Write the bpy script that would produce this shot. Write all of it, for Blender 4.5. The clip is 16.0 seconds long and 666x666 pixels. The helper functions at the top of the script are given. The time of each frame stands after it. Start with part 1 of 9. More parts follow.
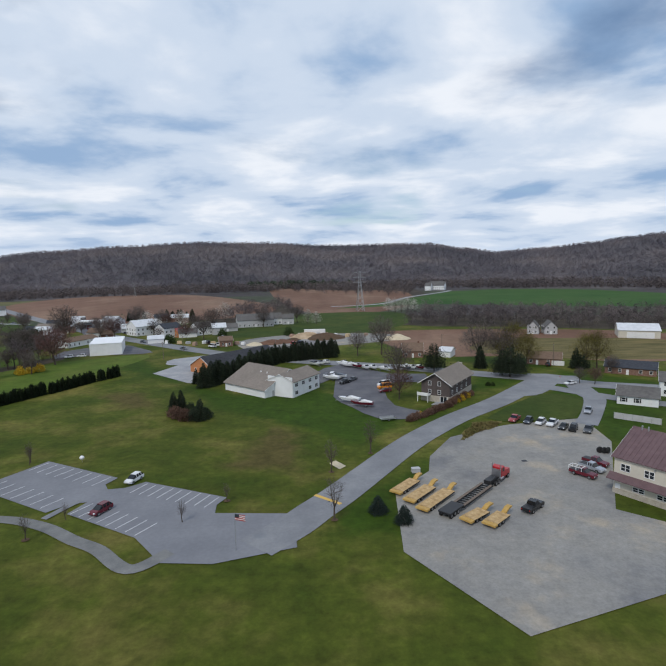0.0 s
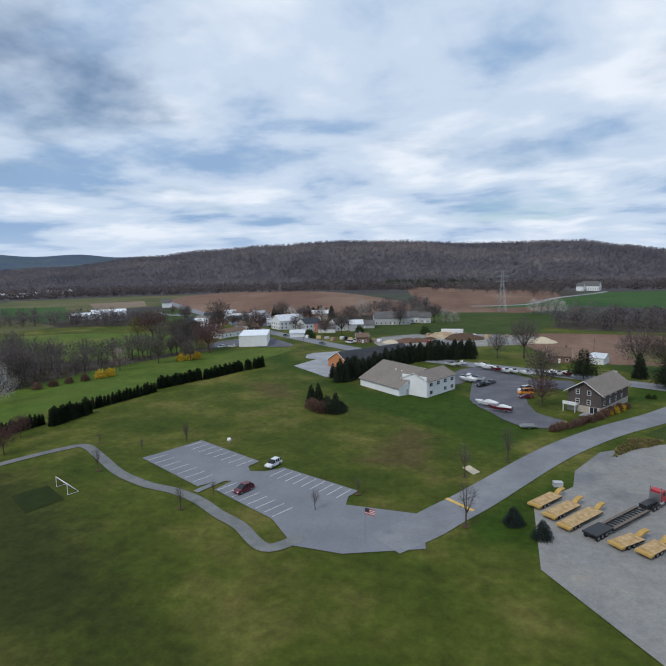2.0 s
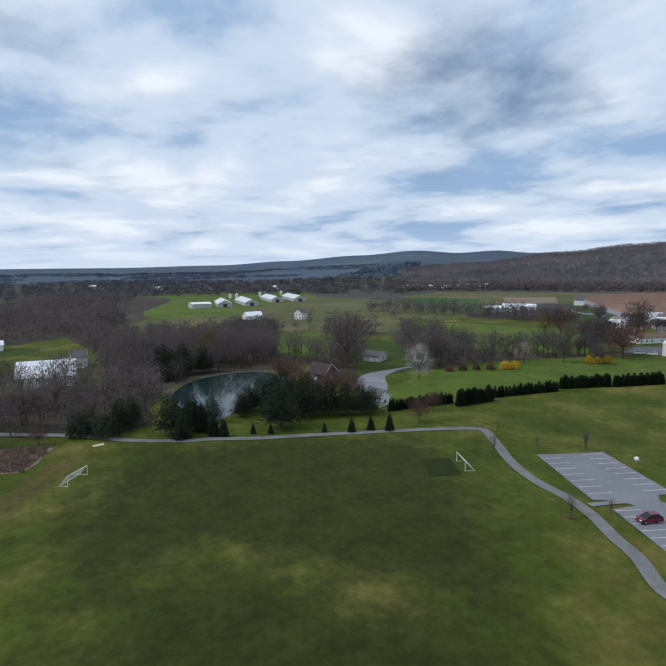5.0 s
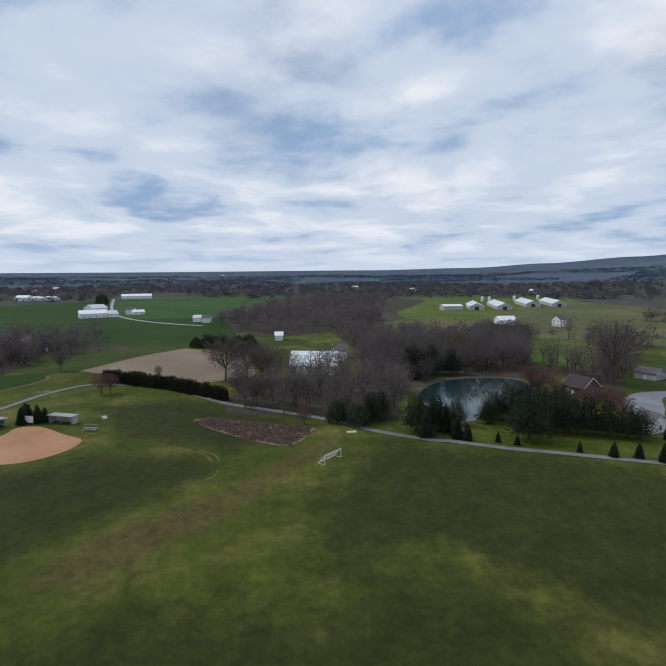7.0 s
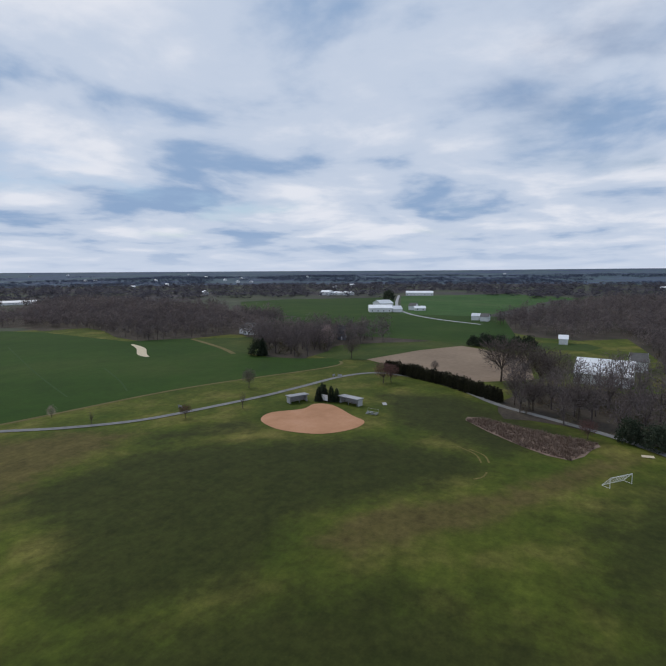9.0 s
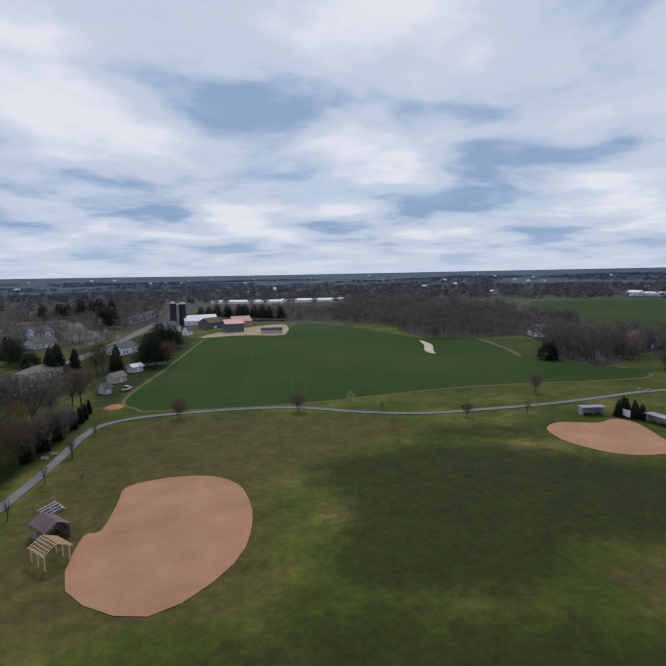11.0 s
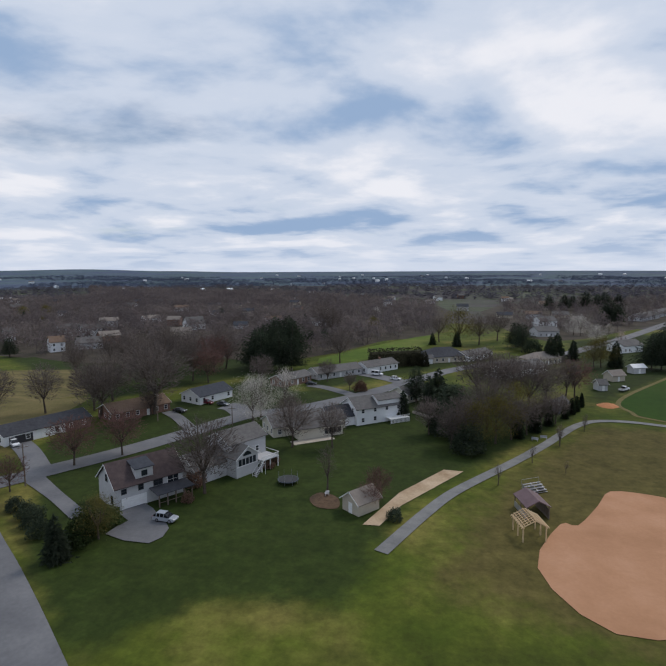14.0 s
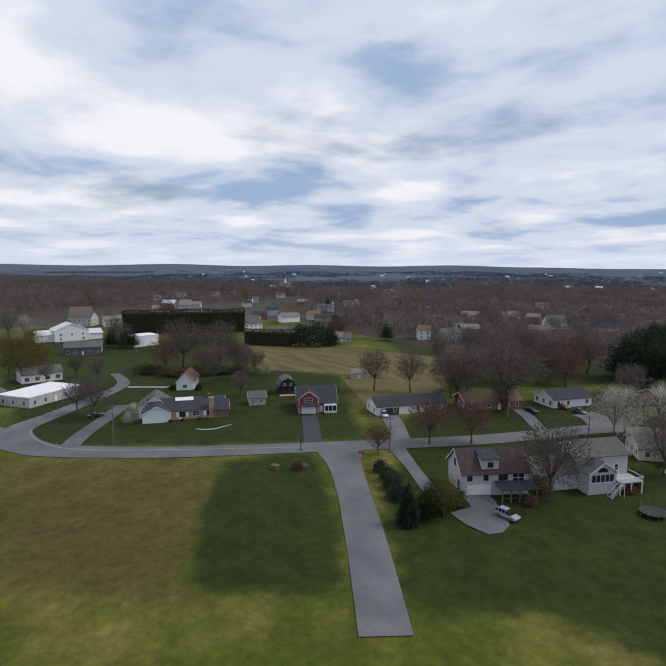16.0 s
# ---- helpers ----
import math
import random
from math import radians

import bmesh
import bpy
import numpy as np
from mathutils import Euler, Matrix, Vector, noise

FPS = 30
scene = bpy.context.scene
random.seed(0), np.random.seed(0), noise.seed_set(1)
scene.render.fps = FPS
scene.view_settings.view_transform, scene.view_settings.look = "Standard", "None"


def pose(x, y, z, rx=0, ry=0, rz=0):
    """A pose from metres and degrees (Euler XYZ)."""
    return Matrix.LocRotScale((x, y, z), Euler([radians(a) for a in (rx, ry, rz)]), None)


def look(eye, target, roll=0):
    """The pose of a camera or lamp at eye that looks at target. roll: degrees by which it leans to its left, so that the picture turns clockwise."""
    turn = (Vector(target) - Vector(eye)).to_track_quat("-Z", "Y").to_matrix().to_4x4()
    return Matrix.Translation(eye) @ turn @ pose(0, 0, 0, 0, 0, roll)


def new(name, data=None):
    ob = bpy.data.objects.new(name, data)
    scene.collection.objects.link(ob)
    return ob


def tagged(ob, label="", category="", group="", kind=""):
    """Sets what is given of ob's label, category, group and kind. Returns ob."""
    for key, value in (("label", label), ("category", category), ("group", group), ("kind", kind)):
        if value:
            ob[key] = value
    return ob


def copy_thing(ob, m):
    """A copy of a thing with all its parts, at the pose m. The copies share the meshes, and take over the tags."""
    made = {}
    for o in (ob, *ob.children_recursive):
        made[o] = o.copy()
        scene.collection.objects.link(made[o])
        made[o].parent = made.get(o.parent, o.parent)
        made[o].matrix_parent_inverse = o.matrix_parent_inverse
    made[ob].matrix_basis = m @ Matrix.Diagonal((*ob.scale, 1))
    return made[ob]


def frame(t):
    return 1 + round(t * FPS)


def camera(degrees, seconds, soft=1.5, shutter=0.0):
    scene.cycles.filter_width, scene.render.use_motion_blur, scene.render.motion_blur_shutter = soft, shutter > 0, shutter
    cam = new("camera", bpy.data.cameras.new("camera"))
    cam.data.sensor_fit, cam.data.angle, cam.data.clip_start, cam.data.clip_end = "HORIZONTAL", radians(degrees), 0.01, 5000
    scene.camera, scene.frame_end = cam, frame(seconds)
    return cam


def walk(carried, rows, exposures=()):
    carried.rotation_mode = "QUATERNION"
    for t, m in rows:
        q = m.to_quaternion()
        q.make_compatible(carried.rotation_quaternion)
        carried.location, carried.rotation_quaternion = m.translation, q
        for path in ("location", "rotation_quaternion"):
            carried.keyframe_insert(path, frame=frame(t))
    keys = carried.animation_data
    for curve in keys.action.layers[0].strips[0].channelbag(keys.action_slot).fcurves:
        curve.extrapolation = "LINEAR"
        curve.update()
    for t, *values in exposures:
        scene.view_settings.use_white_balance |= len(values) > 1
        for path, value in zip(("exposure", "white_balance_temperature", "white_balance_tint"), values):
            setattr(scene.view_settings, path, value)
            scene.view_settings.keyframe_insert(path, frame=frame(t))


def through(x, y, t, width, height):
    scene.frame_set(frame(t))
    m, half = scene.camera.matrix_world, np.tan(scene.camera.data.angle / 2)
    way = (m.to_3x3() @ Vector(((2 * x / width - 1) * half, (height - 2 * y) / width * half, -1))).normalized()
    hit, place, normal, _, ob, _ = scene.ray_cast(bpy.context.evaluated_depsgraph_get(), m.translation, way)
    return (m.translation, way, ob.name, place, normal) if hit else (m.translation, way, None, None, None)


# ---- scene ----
# ---- camera ----
cam = camera(64.58, 16.0, soft=1.5)
PATH = [
    (0.0, pose(0, 0, 46, 82.73, 1.13, -0.14)),
    (0.5, pose(0, 0, 46, 82.71, 1.20, 0.63)),
    (1.0, pose(0, 0, 46, 82.73, 1.16, 2.54)),
    (1.5, pose(0, 0, 46, 82.77, 1.08, 7.40)),
    (2.0, pose(0, 0, 46, 82.79, 0.95, 14.72)),
    (2.5, pose(0, 0, 46, 82.78, 0.83, 22.27)),
    (3.0, pose(0, 0, 46, 82.63, 0.68, 29.89)),
    (3.5, pose(0, 0, 46, 82.47, 0.62, 37.40)),
    (4.0, pose(0, 0, 46, 82.48, 0.54, 44.16)),
    (6.5, pose(0, 0, 46, 83.33, 0.34, 77.33)),
    (7.0, pose(0, 0, 46, 83.28, 0.30, 84.19)),
    (7.5, pose(0, 0, 46, 83.26, 0.22, 91.49)),
    (8.0, pose(0, 0, 46, 83.25, 0.17, 99.00)),
    (8.5, pose(0, 0, 46, 83.23, 0.18, 106.53)),
    (11.0, pose(0, 0, 46, 83.54, 1.11, 144.34)),
    (11.5, pose(0, 0, 46, 83.61, 1.16, 153.04)),
    (12.0, pose(0, 0, 46, 83.68, 1.00, 161.96)),
    (12.5, pose(0, 0, 46, 83.72, 0.85, 170.75)),
    (13.0, pose(0, 0, 46, 83.66, 0.66, 179.55)),
    (13.5, pose(0, 0, 46, 83.53, 0.38, 188.10)),
    (14.0, pose(0, 0, 46, 83.42, 0.28, 195.60)),
    (14.5, pose(0, 0, 46, 83.30, 0.27, 204.16)),
    (15.0, pose(0, 0, 46, 83.21, 0.10, 213.56)),
    (15.5, pose(0, 0, 46, 83.14, 0.03, 223.46)),
    (16.0, pose(0, 0, 46, 83.07, -0.12, 233.38)),
]
walk(cam, PATH, exposures=[(0.0, 0.1, 6420, 10), (1.5, 0.06, 6250, 9), (3.5, 0.18, 6220, 9), (7.0, 0.0, 6400, 11), (11.0, -0.1, 6400, 13), (13.5, 0.0, 6550, 13), (16.0, 0.12, 6720, 14)])

# ---- world, sun ----
SUN_AZ, SUN_EL = 150.0, 48.0      # degrees, counter-clockwise from +y, and height


def build_world():
    w = bpy.data.worlds.new("sky")
    scene.world = w
    w.use_nodes = True
    nt = w.node_tree
    nt.nodes.clear()
    N = nt.nodes.new
    L = nt.links.new
    sky = N("ShaderNodeTexSky")
    sky.sky_type = 'NISHITA'
    sky.sun_disc = False
    sky.sun_elevation = radians(SUN_EL)
    sky.sun_rotation = radians(-SUN_AZ)
    sky.dust_density, sky.ozone_density = 0.3, 2.0
    tc = N("ShaderNodeTexCoord")
    sep = N("ShaderNodeSeparateXYZ")
    L(tc.outputs["Generated"], sep.inputs[0])
    # a flat cloud deck: the way divided by its height
    up = N("ShaderNodeMath"); up.operation = 'MAXIMUM'; up.inputs[1].default_value = 0.0
    L(sep.outputs["Z"], up.inputs[0])
    den = N("ShaderNodeMath"); den.operation = 'ADD'; den.inputs[1].default_value = 0.13
    L(up.outputs[0], den.inputs[0])
    dx = N("ShaderNodeMath"); dx.operation = 'DIVIDE'
    dy = N("ShaderNodeMath"); dy.operation = 'DIVIDE'
    L(sep.outputs["X"], dx.inputs[0]); L(den.outputs[0], dx.inputs[1])
    L(sep.outputs["Y"], dy.inputs[0]); L(den.outputs[0], dy.inputs[1])
    deck = N("ShaderNodeCombineXYZ")
    L(dx.outputs[0], deck.inputs[0]); L(dy.outputs[0], deck.inputs[1])

    def cloud(scale, detail, rough, dist, shift):
        m = N("ShaderNodeMapping")
        m.inputs["Location"].default_value = shift
        L(deck.outputs[0], m.inputs[0])
        n = N("ShaderNodeTexNoise")
        n.inputs["Scale"].default_value = scale
        n.inputs["Detail"].default_value = detail
        n.inputs["Roughness"].default_value = rough
        n.inputs["Distortion"].default_value = dist
        L(m.outputs[0], n.inputs["Vector"])
        return n.outputs["Fac"]

    def ramp(fac, stops):
        r = N("ShaderNodeValToRGB")
        r.color_ramp.interpolation = 'EASE'
        for i, (p, c) in enumerate(stops):
            e = r.color_ramp.elements[i] if i < 2 else r.color_ramp.elements.new(p)
            e.position, e.color = p, (*c, 1)
        L(fac, r.inputs[0])
        return r.outputs[0]

    big = cloud(0.7, 8, 0.55, 0.15, (3.1, 0.4, 0))
    shade = cloud(1.15, 8, 0.52, 0.2, (7.7, 2.2, 1))
    low = N("ShaderNodeMapRange")       # the deck closes towards the horizon
    low.inputs["From Min"].default_value, low.inputs["From Max"].default_value = 0.0, 0.12
    low.inputs["To Min"].default_value, low.inputs["To Max"].default_value = 0.2, 0.0
    L(up.outputs[0], low.inputs["Value"])
    closed = N("ShaderNodeMath"); closed.operation = 'ADD'
    L(big, closed.inputs[0]); L(low.outputs[0], closed.inputs[1])
    cover = ramp(closed.outputs[0], [(0.27, (0, 0, 0)), (0.48, (1, 1, 1))])
    tone = ramp(shade, [(0.34, (0.285, 0.415, 0.61)), (0.5, (0.57, 0.655, 0.775)), (0.66, (0.8, 0.835, 0.89))])
    dim = N("ShaderNodeMix"); dim.data_type = 'RGBA'; dim.blend_type = 'MULTIPLY'
    dim.inputs["Factor"].default_value = 1.0
    L(sky.outputs[0], dim.inputs["A"])
    dim.inputs["B"].default_value = (0.085, 0.085, 0.085, 1)
    mix = N("ShaderNodeMix"); mix.data_type = 'RGBA'
    L(cover, mix.inputs["Factor"])
    L(dim.outputs["Result"], mix.inputs["A"])
    L(tone, mix.inputs["B"])
    # pale air just over the horizon
    air = N("ShaderNodeMapRange"); air.interpolation_type = 'SMOOTHSTEP'
    air.inputs["From Min"].default_value, air.inputs["From Max"].default_value = -0.02, 0.085
    air.inputs["To Min"].default_value, air.inputs["To Max"].default_value = 0.85, 0.0
    L(sep.outputs["Z"], air.inputs["Value"])
    mist = N("ShaderNodeMix"); mist.data_type = 'RGBA'
    L(air.outputs[0], mist.inputs["Factor"])
    L(mix.outputs["Result"], mist.inputs["A"])
    mist.inputs["B"].default_value = (0.6, 0.682, 0.805, 1)
    bg = N("ShaderNodeBackground")
    bg.inputs["Strength"].default_value = 1.0
    L(mist.outputs["Result"], bg.inputs["Color"])
    out = N("ShaderNodeOutputWorld")
    L(bg.outputs[0], out.inputs["Surface"])


build_world()
lamp = bpy.data.lights.new("sun", 'SUN')
lamp.energy, lamp.angle, lamp.color = 1.5, radians(12), (1.0, 0.93, 0.82)
sun_way = Vector((-math.sin(radians(SUN_AZ)) * math.cos(radians(SUN_EL)), math.cos(radians(SUN_AZ)) * math.cos(radians(SUN_EL)), math.sin(radians(SUN_EL))))
sun = new("sun", lamp)
sun.matrix_world = look(sun_way * 300, (0, 0, 0))

# ---- materials ----


def material(name, colours, scale=1.0, rough=0.8, metal=0.0, bump=0.0, fine=0.0, big=0.0, stretch=(1, 1, 1), world=True, island=0.0, spec=0.3, lines=0.0, covers=(), mids=0.0, through=0.0):
    """A surface: two or three base colours mixed by noise of that scale (per metre), a finer grain and a wider drift over it.
    lines: the pitch in metres of level courses (siding, ribs) that only the relief shows."""
    m = bpy.data.materials.new(name)
    m.use_nodes = True
    nt = m.node_tree
    N, L = nt.nodes.new, nt.links.new
    b = nt.nodes["Principled BSDF"]
    b.inputs["Roughness"].default_value = rough
    b.inputs["Metallic"].default_value = metal
    b.inputs["Specular IOR Level"].default_value = spec if rough < 0.95 else 0.14
    if world:
        geo = N("ShaderNodeNewGeometry"); src = geo.outputs["Position"]
    else:
        src = N("ShaderNodeTexCoord").outputs["Object"]
    mp = N("ShaderNodeMapping"); mp.inputs["Scale"].default_value = stretch
    L(src, mp.inputs[0])

    def noise_at(s, detail=4, r=0.6):
        n = N("ShaderNodeTexNoise")
        n.inputs["Scale"].default_value, n.inputs["Detail"].default_value, n.inputs["Roughness"].default_value = s, detail, r
        L(mp.outputs[0], n.inputs["Vector"])
        return n.outputs["Fac"]

    base = noise_at(scale)
    r = N("ShaderNodeValToRGB")
    k = len(colours)
    for i, c in enumerate(colours):
        p = 0.32 + 0.36 * i / max(1, k - 1)
        e = r.color_ramp.elements[i] if i < 2 else r.color_ramp.elements.new(p)
        e.position, e.color = p, (*c, 1)
    L(base, r.inputs[0])
    col = r.outputs[0]
    if covers:
        at = N("ShaderNodeAttribute"); at.attribute_name = "cover"
        sp = N("ShaderNodeSeparateColor"); L(at.outputs["Color"], sp.inputs[0])
        mid = noise_at(scale * 4.5, 5, 0.65)
        for i, (c0, c1) in enumerate(covers):
            two = N("ShaderNodeMix"); two.data_type = 'RGBA'
            L(mid, two.inputs["Factor"])
            two.inputs["A"].default_value, two.inputs["B"].default_value = (*c0, 1), (*c1, 1)
            # the edge follows the patchiness of the grass
            ad = N("ShaderNodeMath"); ad.operation = 'MULTIPLY_ADD'; ad.inputs[1].default_value = 0.9; ad.inputs[2].default_value = -0.45
            L(mid, ad.inputs[0])
            sm = N("ShaderNodeMath"); sm.operation = 'ADD'
            L(ad.outputs[0], sm.inputs[0]); L(sp.outputs[i] if i < 3 else at.outputs["Alpha"], sm.inputs[1])
            mr = N("ShaderNodeMapRange"); mr.interpolation_type = 'SMOOTHSTEP'
            mr.inputs["From Min"].default_value, mr.inputs["From Max"].default_value = 0.2, 0.85
            L(sm.outputs[0], mr.inputs["Value"])
            mx = N("ShaderNodeMix"); mx.data_type = 'RGBA'
            L(mr.outputs[0], mx.inputs["Factor"]); L(col, mx.inputs["A"]); L(two.outputs["Result"], mx.inputs["B"])
            col = mx.outputs["Result"]

    def vary(col, fac, amount):
        mr = N("ShaderNodeMapRange")
        mr.inputs["From Min"].default_value, mr.inputs["From Max"].default_value = 0.25, 0.75
        mr.inputs["To Min"].default_value, mr.inputs["To Max"].default_value = 1 - amount, 1 + amount
        L(fac, mr.inputs["Value"])
        mm = N("ShaderNodeVectorMath"); mm.operation = 'SCALE'
        L(col, mm.inputs[0]); L(mr.outputs[0], mm.inputs["Scale"])
        return mm.outputs[0]

    if mids:
        col = vary(col, noise_at(scale * 3.7, 6, 0.7), mids)
    if fine:
        col = vary(col, noise_at(scale * 14, 3), fine)
    if mids:
        col = vary(col, noise_at(scale * 45, 3, 0.7), 0.14)
    if big:
        col = vary(col, noise_at(scale * 0.13, 3), big)
    if island:
        g2 = N("ShaderNodeNewGeometry")
        col = vary(col, g2.outputs["Random Per Island"], island)
        oi = N("ShaderNodeObjectInfo")
        col = vary(col, oi.outputs["Random"], island * 0.6)
    L(col, b.inputs["Base Color"])
    if through:     # thin twigs and leaves let light pass
        tr = N("ShaderNodeBsdfTranslucent"); L(col, tr.inputs["Color"])
        ms = N("ShaderNodeMixShader"); ms.inputs[0].default_value = through
        L(b.outputs[0], ms.inputs[1]); L(tr.outputs[0], ms.inputs[2])
        L(ms.outputs[0], nt.nodes["Material Output"].inputs["Surface"])
    if bump or lines:
        bp = N("ShaderNodeBump")
        bp.inputs["Strength"].default_value = bump or 0.5
        if lines:
            wv = N("ShaderNodeTexWave"); wv.wave_type, wv.bands_direction, wv.wave_profile = 'BANDS', 'Z', 'SAW'
            wv.inputs["Scale"].default_value = 1 / lines / 3.18
            L(src, wv.inputs["Vector"])
            L(wv.outputs["Fac"], bp.inputs["Height"])
            bp.inputs["Distance"].default_value = 0.02
        else:
            L(noise_at(scale * 9, 4), bp.inputs["Height"])
            bp.inputs["Distance"].default_value = 0.06
        L(bp.outputs[0], b.inputs["Normal"])
    return m


def paint(name, c, rough=0.45, metal=0.0, spec=0.5):
    return material(name, [tuple(v * 0.9 for v in c), c], 1.5, rough, metal, fine=0.05, world=False, spec=spec)


GRASS = material("park_grass", [(0.038, 0.06, 0.006), (0.067, 0.083, 0.011), (0.14, 0.126, 0.032)], 0.042, 0.95, bump=0.5, fine=0.26, big=0.25, mids=0.34,
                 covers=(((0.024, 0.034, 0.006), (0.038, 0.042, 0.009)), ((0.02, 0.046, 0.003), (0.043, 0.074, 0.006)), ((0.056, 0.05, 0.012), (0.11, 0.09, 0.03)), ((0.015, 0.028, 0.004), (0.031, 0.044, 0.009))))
LAWN = material("lawn_grass", [(0.026, 0.05, 0.008), (0.04, 0.062, 0.011), (0.058, 0.072, 0.015)], 0.03, 0.95, bump=0.4, fine=0.15, big=0.15, mids=0.25)
MEADOW = material("meadow_grass", [(0.055, 0.095, 0.012), (0.078, 0.118, 0.016), (0.115, 0.128, 0.03)], 0.022, 0.95, bump=0.4, fine=0.15, big=0.15, mids=0.25)
CROP = material("green_crop", [(0.016, 0.044, 0.003), (0.022, 0.053, 0.004), (0.034, 0.06, 0.008)], 0.014, 0.95, bump=0.4, fine=0.12, big=0.12, mids=0.18)
CROP_LINE = material("pale_crop_line", [(0.022, 0.056, 0.012), (0.04, 0.07, 0.018)], 0.1, 0.95, fine=0.3)
CROP_BRIGHT = material("bright_crop", [(0.024, 0.07, 0.014), (0.036, 0.085, 0.018), (0.05, 0.09, 0.026)], 0.012, 0.95, fine=0.12, big=0.12, mids=0.2)
PLOUGHED = material("ploughed_soil", [(0.135, 0.074, 0.05), (0.18, 0.105, 0.074), (0.25, 0.17, 0.12)], 0.008, 0.95, bump=0.5, fine=0.12, big=0.15, mids=0.18, stretch=(1, 0.45, 1))
TILLED = material("tilled_soil", [(0.19, 0.14, 0.1), (0.25, 0.19, 0.135)], 0.03, 0.95, bump=0.5, fine=0.12, big=0.1)
STUBBLE = material("stubble", [(0.076, 0.072, 0.026), (0.125, 0.105, 0.044), (0.175, 0.138, 0.06)], 0.12, 0.95, fine=0.2, stretch=(0.35, 1.6, 1))
TURF_DARK = material("dark_turf", [(0.016, 0.027, 0.005), (0.026, 0.037, 0.007)], 0.3, 0.95, fine=0.25)
SCUFF = material("scuffed_grass", [(0.1, 0.09, 0.025), (0.17, 0.14, 0.05)], 0.5, 0.95, fine=0.3)
SLOPE = material("pale_pasture", [(0.072, 0.085, 0.03), (0.1, 0.102, 0.042), (0.14, 0.125, 0.06)], 0.012, 0.95, fine=0.2, mids=0.2)
STRAW = material("straw_grass", [(0.11, 0.096, 0.036), (0.15, 0.124, 0.054)], 0.15, 0.95, fine=0.25)
FAR_LAND = material("far_land", [(0.05, 0.044, 0.047), (0.064, 0.057, 0.058), (0.056, 0.068, 0.04), (0.08, 0.078, 0.058)], 0.005, 0.95, fine=0.25, big=0.2, mids=0.2)
# the blue of distance haze is painted into this base colour
HAZED_HILLS = material("hazed_distant_hills", [(0.05, 0.07, 0.118), (0.066, 0.088, 0.135), (0.06, 0.094, 0.11), (0.092, 0.12, 0.15)], 0.0032, 0.95, fine=0.2, big=0.15, mids=0.2)
LITTER = material("woodland_floor", [(0.036, 0.034, 0.022), (0.055, 0.045, 0.036), (0.082, 0.07, 0.05)], 0.06, 0.95, fine=0.3, big=0.2)
# ridge floor lifted towards lilac: haze mixed into the litter colour
HILL_FLOOR = material("hazed_leaf_litter", [(0.075, 0.07, 0.078), (0.1, 0.091, 0.097), (0.14, 0.12, 0.117)], 0.0035, 0.95, fine=0.2, big=0.25)
ASPHALT = material("weathered_asphalt", [(0.17, 0.175, 0.19), (0.2, 0.205, 0.22), (0.24, 0.245, 0.255)], 0.12, 0.85, bump=0.2, fine=0.08, big=0.12)
STREET = material("street_asphalt", [(0.105, 0.107, 0.116), (0.128, 0.13, 0.138), (0.155, 0.157, 0.164)], 0.12, 0.85, bump=0.2, fine=0.1, big=0.15)
LOT = material("parking_asphalt", [(0.17, 0.175, 0.195), (0.21, 0.215, 0.235)], 0.1, 0.85, bump=0.2, fine=0.08, big=0.1)
DARK_ASPHALT = material("dark_asphalt", [(0.085, 0.085, 0.1), (0.11, 0.11, 0.125), (0.14, 0.14, 0.15)], 0.15, 0.85, bump=0.2, fine=0.12, big=0.15)
NEW_ASPHALT = material("fresh_asphalt", [(0.04, 0.043, 0.055), (0.052, 0.055, 0.066)], 0.3, 0.8, fine=0.1)
GRAVEL = material("gravel_yard", [(0.175, 0.175, 0.18), (0.235, 0.23, 0.222), (0.255, 0.246, 0.23), (0.36, 0.31, 0.245)], 0.055, 0.95, bump=0.4, fine=0.1, big=0.12, mids=0.14)
CONCRETE = material("concrete", [(0.25, 0.255, 0.275), (0.31, 0.315, 0.33), (0.38, 0.38, 0.39)], 0.15, 0.9, fine=0.08, big=0.1)
DIRT = material("bare_dirt", [(0.3, 0.21, 0.13), (0.4, 0.3, 0.2), (0.48, 0.37, 0.26)], 0.2, 0.95, bump=0.4, fine=0.15)
INFIELD = material("infield_clay", [(0.36, 0.19, 0.105), (0.41, 0.22, 0.125), (0.45, 0.25, 0.15)], 0.12, 0.95, fine=0.05, big=0.06)
PATH = material("worn_path_asphalt", [(0.13, 0.132, 0.132), (0.165, 0.167, 0.165), (0.2, 0.2, 0.195)], 0.3, 0.9, bump=0.2, fine=0.12, big=0.15)
BRUSH = material("olive_brush", [(0.062, 0.06, 0.034), (0.094, 0.082, 0.05), (0.11, 0.075, 0.055)], 0.06, 0.95, island=0.3, through=0.5)
SCRUB = material("dry_weeds", [(0.16, 0.11, 0.085), (0.24, 0.18, 0.14)], 0.6, 0.95, bump=0.6, fine=0.3)
MULCH = material("brown_mulch", [(0.07, 0.045, 0.03), (0.12, 0.08, 0.05)], 1.2, 0.95, fine=0.3)
SAND = material("pale_sand", [(0.5, 0.43, 0.3), (0.58, 0.5, 0.37)], 0.8, 0.95, fine=0.1)
BANK = material("pond_bank", [(0.075, 0.066, 0.045), (0.12, 0.1, 0.07)], 0.3, 0.95, fine=0.3)
WATER = material("pond_water", [(0.012, 0.03, 0.03), (0.018, 0.04, 0.038)], 0.1, 0.06, bump=0.02, spec=0.5)
PALE_LINE = paint("faded_road_line", (0.4, 0.38, 0.32), 0.8)
WHITE_LINE = paint("white_line", (0.66, 0.66, 0.68), 0.8)
YELLOW_LINE = paint("yellow_line", (0.65, 0.42, 0.1), 0.8)
